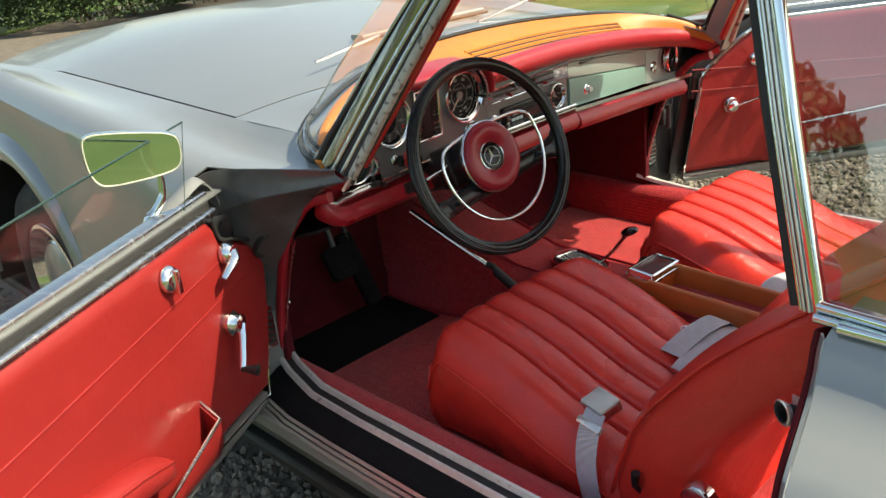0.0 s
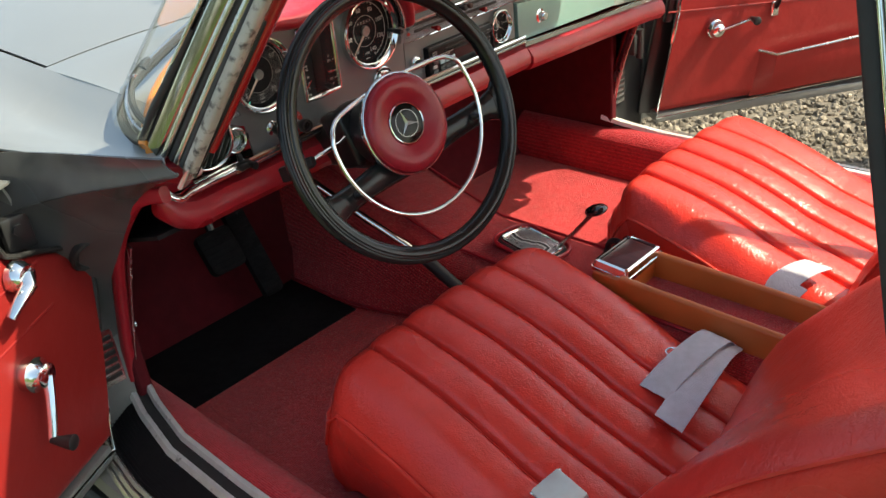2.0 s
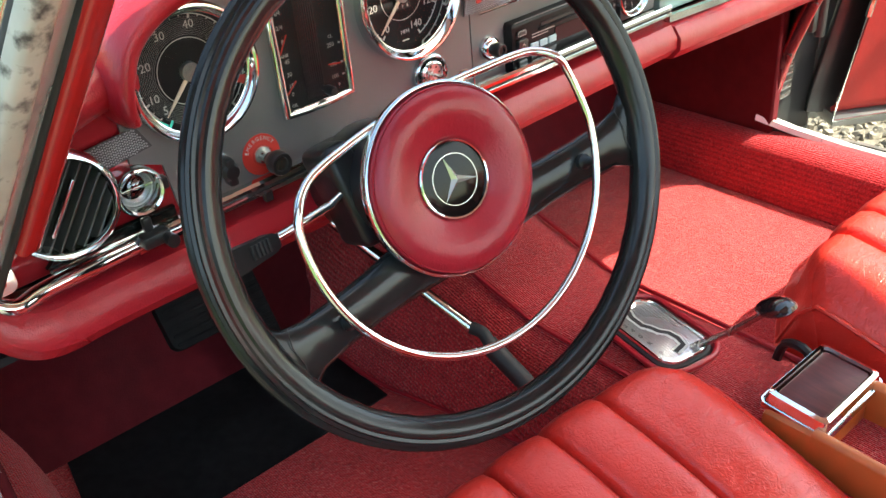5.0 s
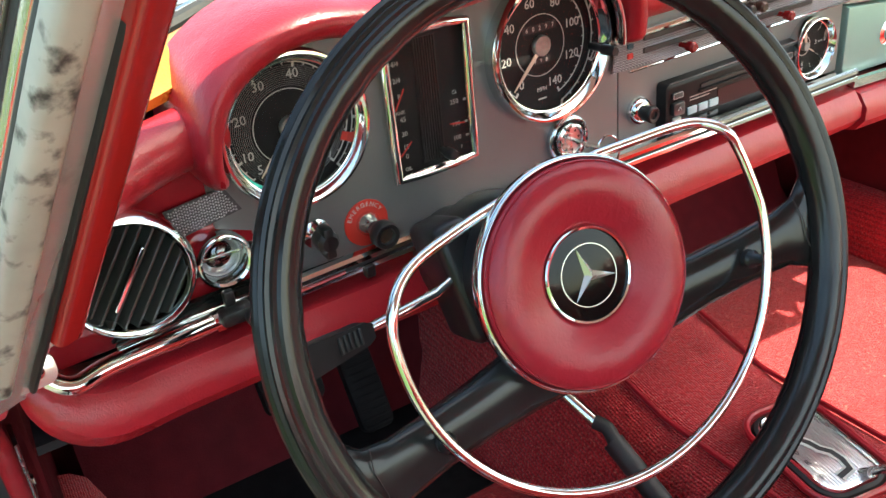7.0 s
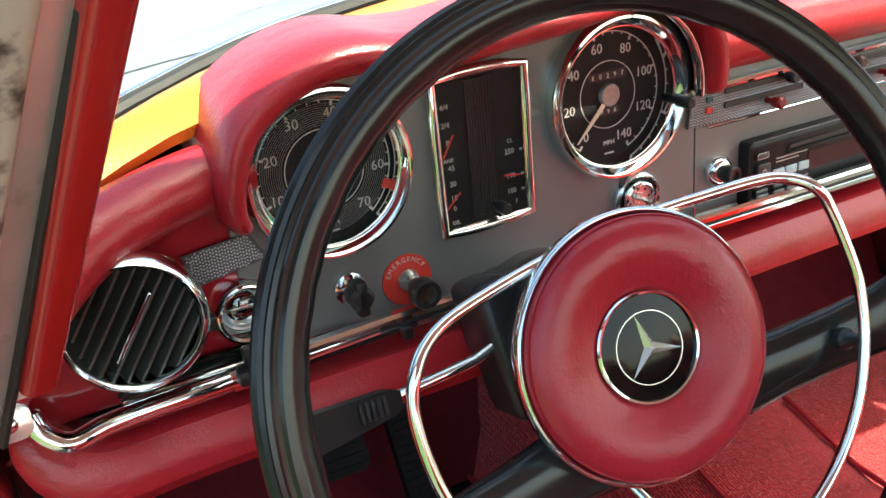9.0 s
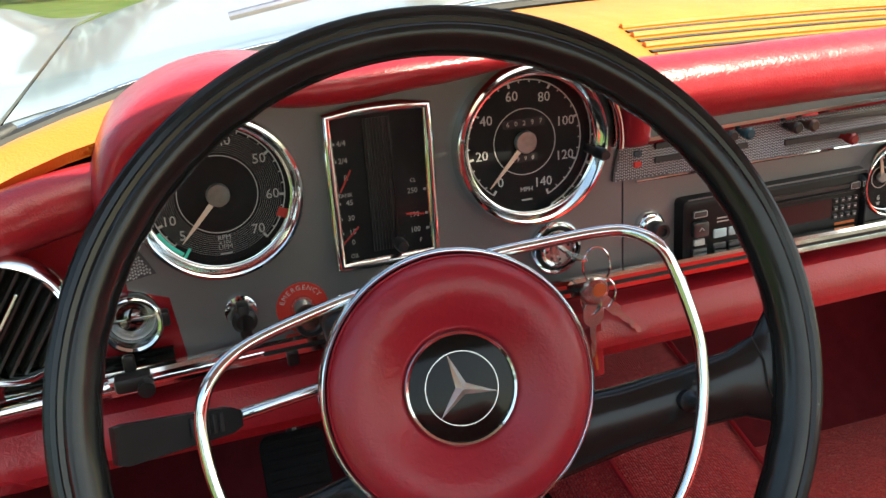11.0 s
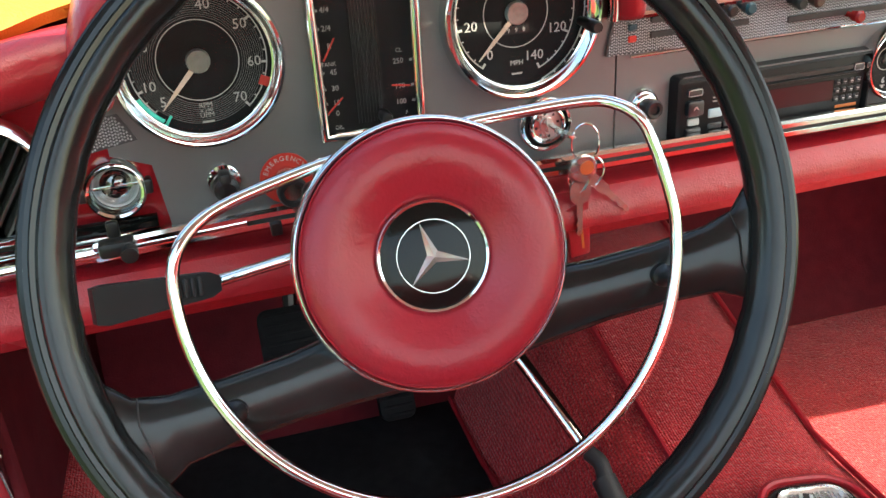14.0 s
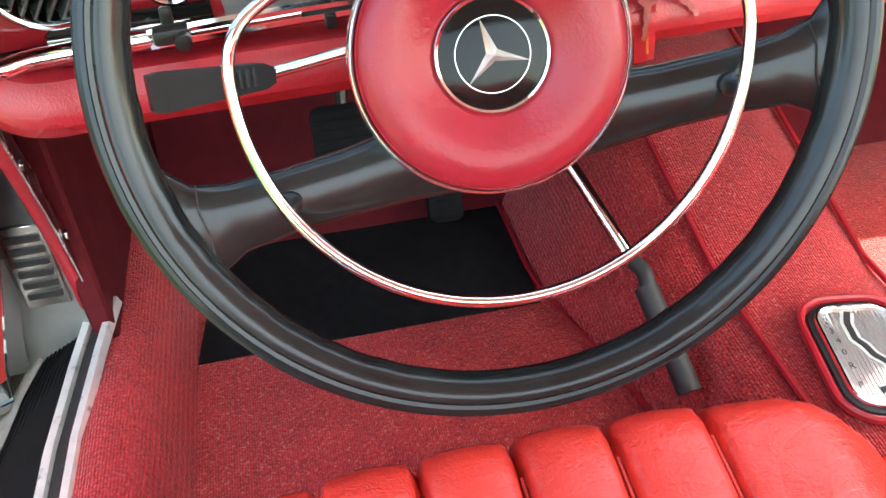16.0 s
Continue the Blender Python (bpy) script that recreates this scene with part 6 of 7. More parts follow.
part("fob_inlay", lathe([(0, 0.0030), (0.0055, 0.0029), (0.0055, 0.002)], axes(kz(-0.2010, 0.7480, 0.0357), (1, 0, 0), (0, 0, 1), (0.3, -1, 0.4)), 20), COPPER, keys, "copper-coloured inlay")
for (ax, az), (bx, bz), w in (((-0.2040, 0.7290), (-0.2045, 0.700), 0.0085), ((-0.1885, 0.7325), (-0.1635, 0.7065), 0.0045)):
    d = V((bx - ax, 0, bz - az)).normalized()
    m = axes(kz(ax, az, 0.034), d, (0, -1, 0), d.cross(V((0, -1, 0)))) @ Matrix.Rotation(radians(90), 4, "X")
    part("key", join(prism(rounded(0.020, w * 2, w * 0.9, 6), -0.001, 0.001, m), prism([(0.009, -0.0026), (0.034, -0.0026), (0.037, 0), (0.034, 0.0026), (0.031, 0.0012), (0.027, 0.0026), (0.023, 0.001), (0.019, 0.0026), (0.009, 0.0026)], -0.0008, 0.0008, m)), KEY_STEEL, keys)
tag = axes(kz(-0.2030, 0.699, 0.030), (1, 0, 0.12), (-0.12, 0, 1), (0, -1, 0))
leather_tag = part("leather_tag", prism([(-0.009, -0.026), (0.007, -0.026), (0.0105, 0.024), (0.0085, 0.024), (0.0075, 0.019), (-0.0095, 0.016)], -0.0012, 0.0012, tag, 0.0008), DASH_RED, keys, "dark red leather tag")
part("stamped_ring", moved(tube([V((0.0005 + 0.0048 * math.cos(a), 0.0085 + 0.0048 * math.sin(a), 0.0013)) for a in [2 * math.pi * i / 20 for i in range(20)]], 0.0004, 5, True), tag), TAN, leather_tag)
part("stamped_line", box(0.0006, 0.0026, -0.020, 0.000, 0.0011, 0.0016, m=tag), TAN, leather_tag)

# ---- radio ----
EDGE_GLINT = material("radio_edge_glint", (0.12, 0.12, 0.12), 0.3, vary=0.05)
radio = thing("car_radio", dp(-0.0185, 0.745), "black cassette car radio with a dim display", "radio")
M = dash(-0.0185, 0.7695)
part("trim_frame", frame_of(rounded(0.188, 0.056, 0.004, 3), rounded(0.176, 0.046, 0.003, 3), 0.0, 0.010, M, 0.001), RADIO_BLACK, radio)
part("face_plate", prism(rounded(0.176, 0.046, 0.003, 3), 0.0, 0.007, M, 0.001), RADIO_BLACK, radio)
part("slot", box(-0.045, 0.076, 0.0125, 0.0165, 0.007, 0.0085, 0.0005, 1, M), RUBBER, radio)
part("slot_lip", box(-0.048, 0.080, 0.0095, 0.0115, 0.007, 0.0105, 0.0005, 1, M), RADIO_BLACK, radio)
DISPLAY = material("dark_display", (0.040, 0.006, 0.010), 0.25, vary=0.05, scale=20, spec=0.3)
RADIO_KEY = material("radio_key_plastic", (0.032, 0.034, 0.036), 0.32, vary=0.12, scale=80)
LCD = material("pale_button", (0.40, 0.54, 0.57), 0.35, vary=0.04)
part("display", prism(rounded(0.078, 0.017, 0.002, 2, 0.018, -0.003), 0.007, 0.0078, M), DISPLAY, radio, "dark display window")
for k in range(3):
    part("button", box(-0.062 + 0.0145 * k, -0.0495 + 0.0145 * k, -0.0095, -0.0020, 0.007, 0.0092, 0.0010, 2, M), LCD, radio, "pale lit button")
    part("button", box(-0.062 + 0.0145 * k, -0.0490 + 0.0145 * k, -0.0195, -0.0140, 0.007, 0.0090, 0.0010, 1, M), RADIO_KEY, radio)
for k in range(4):
    for z in (0.003, -0.004, -0.011):
        part("button", box(0.058 + 0.0068 * k, 0.0632 + 0.0068 * k, z - 0.0022, z + 0.0022, 0.007, 0.0092, 0.0008, 1, M), RADIO_KEY, radio)
        part("print_mark", box(0.0595 + 0.0068 * k, 0.0617 + 0.0068 * k, z - 0.0004, z + 0.0004, 0.0092, 0.0094, m=M), DIM, radio)
for x, z, w, h in ((-0.0755, 0.0135, 0.013, 0.0055), (0.0795, 0.0140, 0.010, 0.0060)):
    key = part("button", prism(rounded(w, h, 0.0012, 2, x, z), 0.007, 0.0094, M, 0.0005), RADIO_KEY, radio)
    part("button_outline", frame_of(rounded(w, h, 0.0012, 2, x, z), rounded(w - 0.0014, h - 0.0014, 0.0008, 2, x, z), 0.0094, 0.0097, M, 0.0001), DIM, key)
rocker = part("rocker", prism(rounded(0.0145, 0.0125, 0.002, 3, -0.0755, 0.001), 0.007, 0.0115, M, 0.001), RADIO_KEY, radio, "square rocker key")
part("print_mark", join(*[box(-0.0004, 0.0004, -0.0018, 0.0018, 0.0, 0.0003, m=M @ Matrix.Translation((-0.0755 + d * 0.0011, 0.0015, 0.0115)) @ Matrix.Rotation(radians(d * 42), 4, "Z")) for d in (-1, 1)]), DIM, rocker)
part("button", prism(rounded(0.010, 0.0055, 0.001, 2, -0.0755, -0.0105), 0.007, 0.0092, M, 0.0005), DIM, radio, "pale key")
part("button", prism(rounded(0.0135, 0.0065, 0.0015, 2, -0.0755, -0.0185), 0.007, 0.0098, M, 0.0006), RADIO_KEY, radio)
for k in range(2):
    part("printed_line", box(-0.058, -0.022 - 0.010 * k, 0.0062 - 0.0030 * k, 0.0072 - 0.0030 * k, 0.007, 0.0073, m=M), DIM, radio)
# added grey bar that paints the highlight along the radio's upper edge
part("top_edge_glint", box(-0.088, 0.088, 0.0265, 0.0278, 0.0095, 0.0105, 0.0004, 1, M), EDGE_GLINT, radio)
part("maker_mark", box(0.062, 0.083, -0.0196, -0.0172, 0.007, 0.0074, m=M), TAN, radio)

kn = thing("lighter_knob", dp(-0.1365, 0.778), "black knob with a chrome collar beside the radio", "knob")
M = dash(-0.1365, 0.7785) @ Matrix.Scale(0.9, 4)
part("collar", lathe([(0.0145, 0), (0.0145, 0.003), (0.012, 0.008), (0.009, 0.010), (0, 0.010)], M, 32), CHROME, kn)
part("knob", lathe([(0.007, 0.009), (0.008, 0.013), (0.0085, 0.022), (0.007, 0.024), (0.0045, 0.0235), (0.004, 0.021), (0, 0.021)], M, 24), PLASTIC, kn)

clock, M = gauge("clock", 0.099, 0.7825, 0.0315, "small round black clock with chrome bezel", (3, 6, 9, 12), lambda v: 90 - v * 30, 100, [], {"sunk": 0.004, "fine": 0, "ring": 0.3, "out": 0.80, "num": 0.60, "size": 0.22, "arc": False, "from": 1, "to": 12, "major": 3, "minor": 1})
part("needle", prism([(-0.003, -0.001), (0.018, -0.0004), (0.018, 0.0004), (-0.003, 0.001)], 0.003, 0.0036, M @ Matrix.Rotation(radians(-30), 4, "Z")), NEEDLE, clock)

# ---- heater slides ----
heater = thing("heater_control", dp(0.0, 0.838), "black heater slides with coloured knobs in a bright strip", "heater control")
for x0, x1, z in ((-0.134, -0.048, 0.8325), (-0.134, -0.060, 0.8435), (-0.012, 0.095, 0.8295), (-0.012, 0.095, 0.8430)):
    part("slot", box(x0, x1, z - 0.0024, z + 0.0024, 0.0036, 0.0055, 0.0004, 1, dash(0, 0)), RUBBER, heater)
BLUE = material("blue_knob", (0.008, 0.055, 0.075), 0.3, vary=0.05)
BROWN = material("brown_knob", (0.05, 0.022, 0.014), 0.3, vary=0.05)
KNOB_RED = material("red_knob", (0.20, 0.008, 0.010), 0.25, vary=0.05)
for x, z, mt in ((-0.0575, 0.8455, BLUE), (-0.0735, 0.8455, PLASTIC), (0.004, 0.8440, BROWN), (-0.012, 0.8440, PLASTIC), (0.045, 0.8275, KNOB_RED), (-0.0875, 0.8275, KNOB_RED)):
    part("slide_knob", join(lathe([(0.0025, 0), (0.0022, 0.010), (0.0042, 0.012), (0.0050, 0.019), (0.0035, 0.021), (0, 0.021)], dash(x, z), 16)), mt, heater)
for z, mt in ((0.8395, BLUE), (0.831, ORANGE_RED)):
    part("indicator", box(-0.1525, -0.1455, z - 0.0025, z + 0.0025, 0.0032, 0.0045, 0.001, 1, dash(0, 0)), mt, heater)
part("trim_line", sweep([dp(x, 0.8175, 0.004) for x in (-0.15, 0.0, 0.157)], circle(0.0012, 6)), CHROME, heater)
part("trim_line", sweep([dp(x, 0.8485 + (x + 0.15) * 0.02, 0.005) for x in (-0.15, 0.0, 0.157)], circle(0.0028, 6)), CHROME, heater)

# ---- air vents and lamp at the dash ends ----
SLAT = material("grey_slat", (0.035, 0.040, 0.040), 0.24, vary=0.1, scale=40)


def air_vent(x, z, off, r, turn, label):
    v = thing("air_vent", dp(x, z, off), label, "vent", "round air vents")
    M = dash(x, z, off) @ Matrix.Rotation(radians(turn), 4, "Y")
    part("bezel", lathe([(r, -0.004), (r * 1.01, 0.004), (r * 0.97, 0.009), (r * 0.92, 0.011), (r * 0.87, 0.009), (r * 0.84, 0.004), (r * 0.83, -0.015)], M, 56), CHROME, v, "chrome bezel")
    part("bowl", lathe([(r * 0.86, 0.0), (r * 0.80, -0.022), (0, -0.026)], M, 40), RUBBER, v)
    tilt = Matrix.Rotation(radians(-34), 4, "Z")
    for k in range(9):
        u = -0.84 + 0.21 * k
        h = r * 0.86 * math.sqrt(max(0.02, 1 - (u * 0.98) ** 2))
        part("slat", box(-0.0010, 0.0010, -h, h, -0.012, 0.0065, 0.0004, 1, M @ tilt @ Matrix.Translation((u * r * 0.84, 0, 0)) @ Matrix.Rotation(radians(24), 4, "Y")), SLAT, v)
    part("handle", box(-0.0012, 0.0012, -r * 0.55, r * 0.55, 0.006, 0.0105, 0.0006, 1, M @ tilt), CHROME, v, "thin chrome bar")
    return v


air_vent(-0.597, 0.807, 0.036, 0.0405, -8, "round black slatted air vent in a chrome ring")
air_vent(0.650, 0.768, 0.006, 0.043, 10, "round black slatted air vent in a chrome ring")
LENS = clear("thick_lens", tint=(0.72, 0.75, 0.75), gloss=3.0, rough=0.05)
lamp = thing("map_lamp", dp(-0.5305, 0.778), "small round glass lamp in a chrome ring", "lamp")
M = dash(-0.5305, 0.778) @ Matrix.Scale(0.85, 4)
part("ring", lathe([(0.0240, -0.004), (0.0242, 0.006), (0.0232, 0.0095), (0.0212, 0.011), (0.0192, 0.0098), (0.0184, 0.007), (0.0180, -0.008)], M, 48), CHROME, lamp, "chrome ring")
part("lens", lathe([(0, 0.0035), (0.006, 0.0030), (0.011, 0.0010), (0.0150, -0.0025), (0.0178, -0.0070)], M, 36), LENS, lamp, "clear bulging lens")
part("reflector", lathe([(0, -0.013), (0.010, -0.011), (0.0178, -0.004)], M, 32), GRID_STUD, lamp)
part("bulb_bar", box(-0.0172, 0.0172, -0.0014, 0.0014, -0.006, -0.003, 0.0008, 2, M), CHROME, lamp, "bright bar across the lens")
# added black disc that stands for the dark shadow in the reflector
part("shade", lathe([(0, -0.0095), (0.0168, -0.0088), (0.0168, -0.010)], M @ Matrix.Translation((0, -0.004, 0)), 24), BLACK_GLOSS, lamp)
part("grip", box(-0.0285, -0.021, -0.006, 0.006, -0.002, 0.010, 0.002, 2, M), PLASTIC, lamp)
part("grip", box(0.021, 0.028, -0.006, 0.006, -0.002, 0.010, 0.002, 2, M), PLASTIC, lamp)
hl = thing("vent_lever", dp(-0.535, 0.745, 0.02), "black vent lever on a chrome slide", "lever")
part("slide", box(-0.615, -0.50, 0.744, 0.749, 0.008, 0.012, 0.001, 1, dash(0, 0)), CHROME, hl)
part("knob", join(box(-0.548, -0.524, 0.740, 0.751, 0.016, 0.030, 0.003, 2, dash(0, 0)), box(-0.541, -0.533, 0.748, 0.762, 0.014, 0.020, 0.002, 2, dash(0, 0)), lathe([(0.004, 0.028), (0.0055, 0.034), (0.0055, 0.040), (0, 0.041)], dash(-0.528, 0.745), 16)), PLASTIC, hl)
for x in (-0.432, -0.255):
    part("clip", box(x - 0.004, x + 0.004, 0.734, 0.744, 0.020, 0.0265, 0.001, 1, dash(0, 0)), PLASTIC, hl if x < -0.4 else lock)

# ---- steering wheel, turned a little to the left ----
WN = V((-0.083, -0.9353, 0.3441))
WX = V((0.9961, -0.0884, 0))
WHEEL = axes((-0.3613, -0.0015, 0.7813), WX, WN.cross(WX), WN) @ Matrix.Rotation(radians(9.2), 4, "Z") @ Matrix.Scale(0.98, 4)
wheel = thing("steering_wheel", (-0.3613, -0.0015, 0.7813), "large black steering wheel with red hub pad and chrome horn ring", "steering wheel")
# rim: oval section with grip ridges, broader where the crossbar meets it
rows = []
for i in range(120):
    a = 2 * math.pi * i / 120
    row = []
    low = max(0, -math.sin(a))
    wave = 0.0007 * max(0, math.sin(a * 46)) * (1 if abs(math.cos(a)) > 0.35 else 0.0)
    for j in range(40):
        b = 2 * math.pi * j / 40
        groove = 0.0013 if j in (1, 3, 5, 7, 9) else 0.0
        inner = wave if math.cos(b) < -0.3 else 0
        r = 0.1950 + (0.0137 - groove + inner) * math.cos(b)
        row.append(V((r * math.cos(a), 0.984 * r * math.sin(a), 0.0035 - 0.0025 * math.sin(a) - 0.0015 * math.cos(a) + (0.0128 - groove) * math.sin(b))))
    rows.append(row)
part("rim", moved(loft(rows, closed=True, ring=True), WHEEL), BAKELITE, wheel, "worn glossy black rim", angle=28)
# crossbar below the hub
for s in (-1, 1):
    rows = []
    for x, top, bot, zf, zb in ((0.0, -0.022, -0.078, -0.018, -0.048), (0.05, -0.028, -0.073, -0.016, -0.043), (0.09, -0.032, -0.070, -0.013, -0.036), (0.125, -0.0325, -0.0695, -0.008, -0.028), (0.155, -0.031, -0.071, -0.003, -0.019), (0.172, -0.026, -0.080, 0.000, -0.012), (0.182, -0.014, -0.092, 0.002, -0.008), (0.186, 0.002, -0.100, 0.003, -0.005)):
        x2 = min(x, math.sqrt(0.1945 ** 2 - ((top + bot) / 2) ** 2))
        mid, h = (top + bot) / 2, (top - bot) / 2
        row = []
        for k in range(14):
            b = 2 * math.pi * k / 14
            c, si = math.cos(b), math.sin(b)
            y = mid + h * math.copysign(abs(c) ** 0.7, c)
            z = (zf + zb) / 2 + (zf - zb) / 2 * math.copysign(abs(si) ** 0.7, si)
            xe = min(x, math.sqrt(max(0, 0.193 ** 2 - y * y)))
            row.append(V((s * xe, y, z)))
        rows.append(row)
    part("spoke", moved(loft(rows, closed=True, caps=True), WHEEL), BAKELITE, wheel, "broad worn black spoke", angle=60)
    part("horn_ring_stud", lathe([(0.0065, -0.013), (0.0065, -0.006), (0.004, -0.003), (0.003, 0.008), (0, 0.008)], WHEEL @ Matrix.Translation((s * 0.1240, -0.050, 0.002)), 16), PLASTIC, wheel)
    part("hairline_crack", moved(tube([V((s * x, y, z)) for x, y, z in ((0.168, -0.026, 0.0005), (0.171, -0.040, 0.0010), (0.169, -0.056, 0.0010), (0.172, -0.078, 0.0008))], 0.00045, 5), WHEEL), RUBBER, wheel)
hub = [(0.052, -0.075), (0.056, -0.045), (0.060, -0.030), (0.070, -0.012), (0.072, -0.008)]
part("hub_shell", lathe(hub, WHEEL, 56), PLASTIC, wheel, "black hub shell")
part("pad_ring", lathe([(0.068, -0.014), (0.0725, -0.0125), (0.0742, -0.0100), (0.0752, -0.0070), (0.0756, -0.0040), (0.0752, -0.0015), (0.0743, 0.0002), (0.0733, 0.0008), (0.0724, 0.0004), (0.0718, -0.0012), (0.0715, -0.006)], WHEEL, 96), CHROME, wheel, "chrome ring")
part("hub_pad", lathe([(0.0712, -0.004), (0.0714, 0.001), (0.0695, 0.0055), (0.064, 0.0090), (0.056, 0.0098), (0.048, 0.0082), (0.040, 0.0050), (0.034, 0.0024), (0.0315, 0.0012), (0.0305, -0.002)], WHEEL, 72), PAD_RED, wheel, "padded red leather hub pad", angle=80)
part("pad_seam", lathe([(0.0700, 0.0046), (0.0708, 0.0052), (0.0712, 0.0044), (0.0706, 0.0036)], WHEEL, 72), PAD_RED, wheel)
em = part("emblem_disc", lathe([(0, 0.0022), (0.018, 0.0020), (0.0285, 0.0010), (0.0285, -0.003)], WHEEL, 56), BLACK_GLOSS, wheel, "glossy black emblem disc")
part("emblem_rim", lathe([(0.0283, 0.000), (0.0288, 0.0024), (0.0300, 0.0028), (0.0308, 0.0020), (0.0308, -0.001)], WHEEL, 56), CHROME, em)
part("emblem_ring", lathe([(0.0194, 0.0016), (0.0196, 0.0024), (0.0200, 0.0024), (0.0202, 0.0014)], WHEEL, 56), SATIN, em)
star = []
for k in range(3):
    q = WHEEL @ Matrix.Rotation(radians(90 + 8 + 120 * k), 4, "Z")
    bm = bmesh.new()
    vs = [bm.verts.new(p) for p in ((0.0198, 0, 0.0026), (0, 0.0034, 0.0022), (-0.0005, 0, 0.0062), (0, -0.0034, 0.0022))]
    bm.faces.new((vs[0], vs[1], vs[2]))
    bm.faces.new((vs[0], vs[2], vs[3]))
    bm.faces.new((vs[0], vs[3], vs[1]))
    bmesh.ops.recalc_face_normals(bm, faces=bm.faces)
    star.append(moved(bm, q))
part("emblem_spokes", join(*star), SATIN, em, "three plain chrome spokes", angle=10)
# D-shaped horn ring
hr = [(0.131, 0.028), (0.1245, 0.044), (0.114, 0.0535), (0.098, 0.0575), (0.070, 0.0605), (0.035, 0.0635), (0.0, 0.0645), (-0.035, 0.0635), (-0.070, 0.0605), (-0.098, 0.0565), (-0.114, 0.0505), (-0.1245, 0.0415), (-0.131, 0.028)]
hr += [(0.134 * math.cos(radians(a)), 0.134 * math.sin(radians(a))) for a in range(176, 365, 9)]
pts = [WHEEL @ V((x, y, 0.009 - 0.020 * max(0, (y - 0.045) / 0.02))) for x, y in hr]
part("horn_ring", tube(smooth_line(pts, 4, True), 0.0034, 10, True), CHROME, wheel, "slim chrome horn ring")

# ---- steering column, stalks ----
col = thing("steering_column", (-0.345, 0.30, 0.62), "black steering column with an indicator stalk", "steering column")
part("jacket", lathe([(0.050, -0.072), (0.054, -0.085), (0.054, -0.13), (0.046, -0.15), (0.040, -0.22), (0.036, -0.42), (0, -0.42)], WHEEL, 40), PLASTIC, col)
part("collar", moved(box(-0.058, -0.030, -0.035, 0.055, -0.125, -0.072, 0.008, 3), WHEEL), PLASTIC, col)
wl = lambda x, y, z: WHEEL @ V((x, y, z))
root, joint, tip = V((-0.425, 0.075, 0.758)), V((-0.476, 0.082, 0.747)), V((-0.540, 0.060, 0.757))
stalk = part("indicator_stalk", tube([V((-0.385, 0.085, 0.768)), root, joint], 0.0036, 12), CHROME, col, "slim chrome stalk")
ax = (tip - joint).normalized()
sm = axes((joint + tip) / 2, ax, V((0, 0.35, 0.94)) - ax * ax.dot(V((0, 0.35, 0.94))), ax.cross(V((0, 0.35, 0.94)) - ax * ax.dot(V((0, 0.35, 0.94)))))
part("handle", prism([(-0.036, -0.005), (-0.030, -0.008), (0.030, -0.0125), (0.036, -0.011), (0.036, 0.009), (0.030, 0.010), (-0.030, 0.007), (-0.036, 0.004)], -0.007, 0.007, sm, 0.003, 3), RADIO_BLACK, stalk, "black paddle handle")
for sd in (-1, 1):
    part("ribbed_slide", join(*[box(-0.024 + 0.0042 * k, -0.0215 + 0.0042 * k, -0.0055, 0.0055, sd * 0.008 - 0.0012, sd * 0.008 + 0.0012, 0.0006, 1, sm) for k in range(5)]), RUBBER, stalk)
# ribbed lever below the column
lever = thing("handbrake_lever", (-0.13, 0.25, 0.31), "chrome and black pull lever below the column", "lever")
p0, p1, p2, p3 = V((-0.185, 0.326, 0.459)), V((-0.154, 0.243, 0.405)), V((-0.149, 0.212, 0.388)), V((-0.136, 0.125, 0.330))
part("chrome_tube", tube([V((-0.235, 0.42, 0.54)), p0, p1], 0.0075, 14), CHROME, lever, "chrome tube")
part("neck", tube(smooth_line([p1, p1.lerp(p2, 0.5) + V((0.004, 0, 0.004)), p2], 4), 0.0085, 12), RUBBER, lever, "black neck")
part("grip", tube(smooth_line([p2 - (p3 - p2) * 0.06, p2, p2.lerp(p3, 0.5), p3], 4), 0.0125, 12, scale=[0.7] + [1.0] * 12), RUBBER, lever, "black grip")

# ---- pedals ----
def pedal(name, x, y, z, w, h, tilt, label):
    p = thing(name, (x, y, z - h), label, "pedal")
    M = pose(x, y, z, 90 - tilt, 0, 0)
    part("pad", prism(rounded(w, h, 0.012, 4), -0.012, 0.006, M, 0.003), MAT_BLACK, p)
    n = int(h / 0.011)
    for k in range(n):
        part("rib", box(-w * 0.42, w * 0.42, -h / 2 + 0.008 + k * (h - 0.016) / (n - 1) - 0.002, -h / 2 + 0.008 + k * (h - 0.016) / (n - 1) + 0.002, 0.006, 0.009, 0.001, 1, M), MAT_BLACK, p)
    part("arm", tube([V((x, y + 0.01, z)), V((x + 0.01, y + 0.06, z + 0.10)), V((x, y + 0.06, z + 0.25))], 0.008, 8), PLASTIC, p)
    return p


pedal("brake_pedal", -0.415, 0.50, 0.445, 0.075, 0.085, 35, "black ribbed rubber brake pedal on an arm")
pedal("accelerator_pedal", -0.290, 0.595, 0.36, 0.048, 0.21, 32, "long black ribbed rubber accelerator pedal")

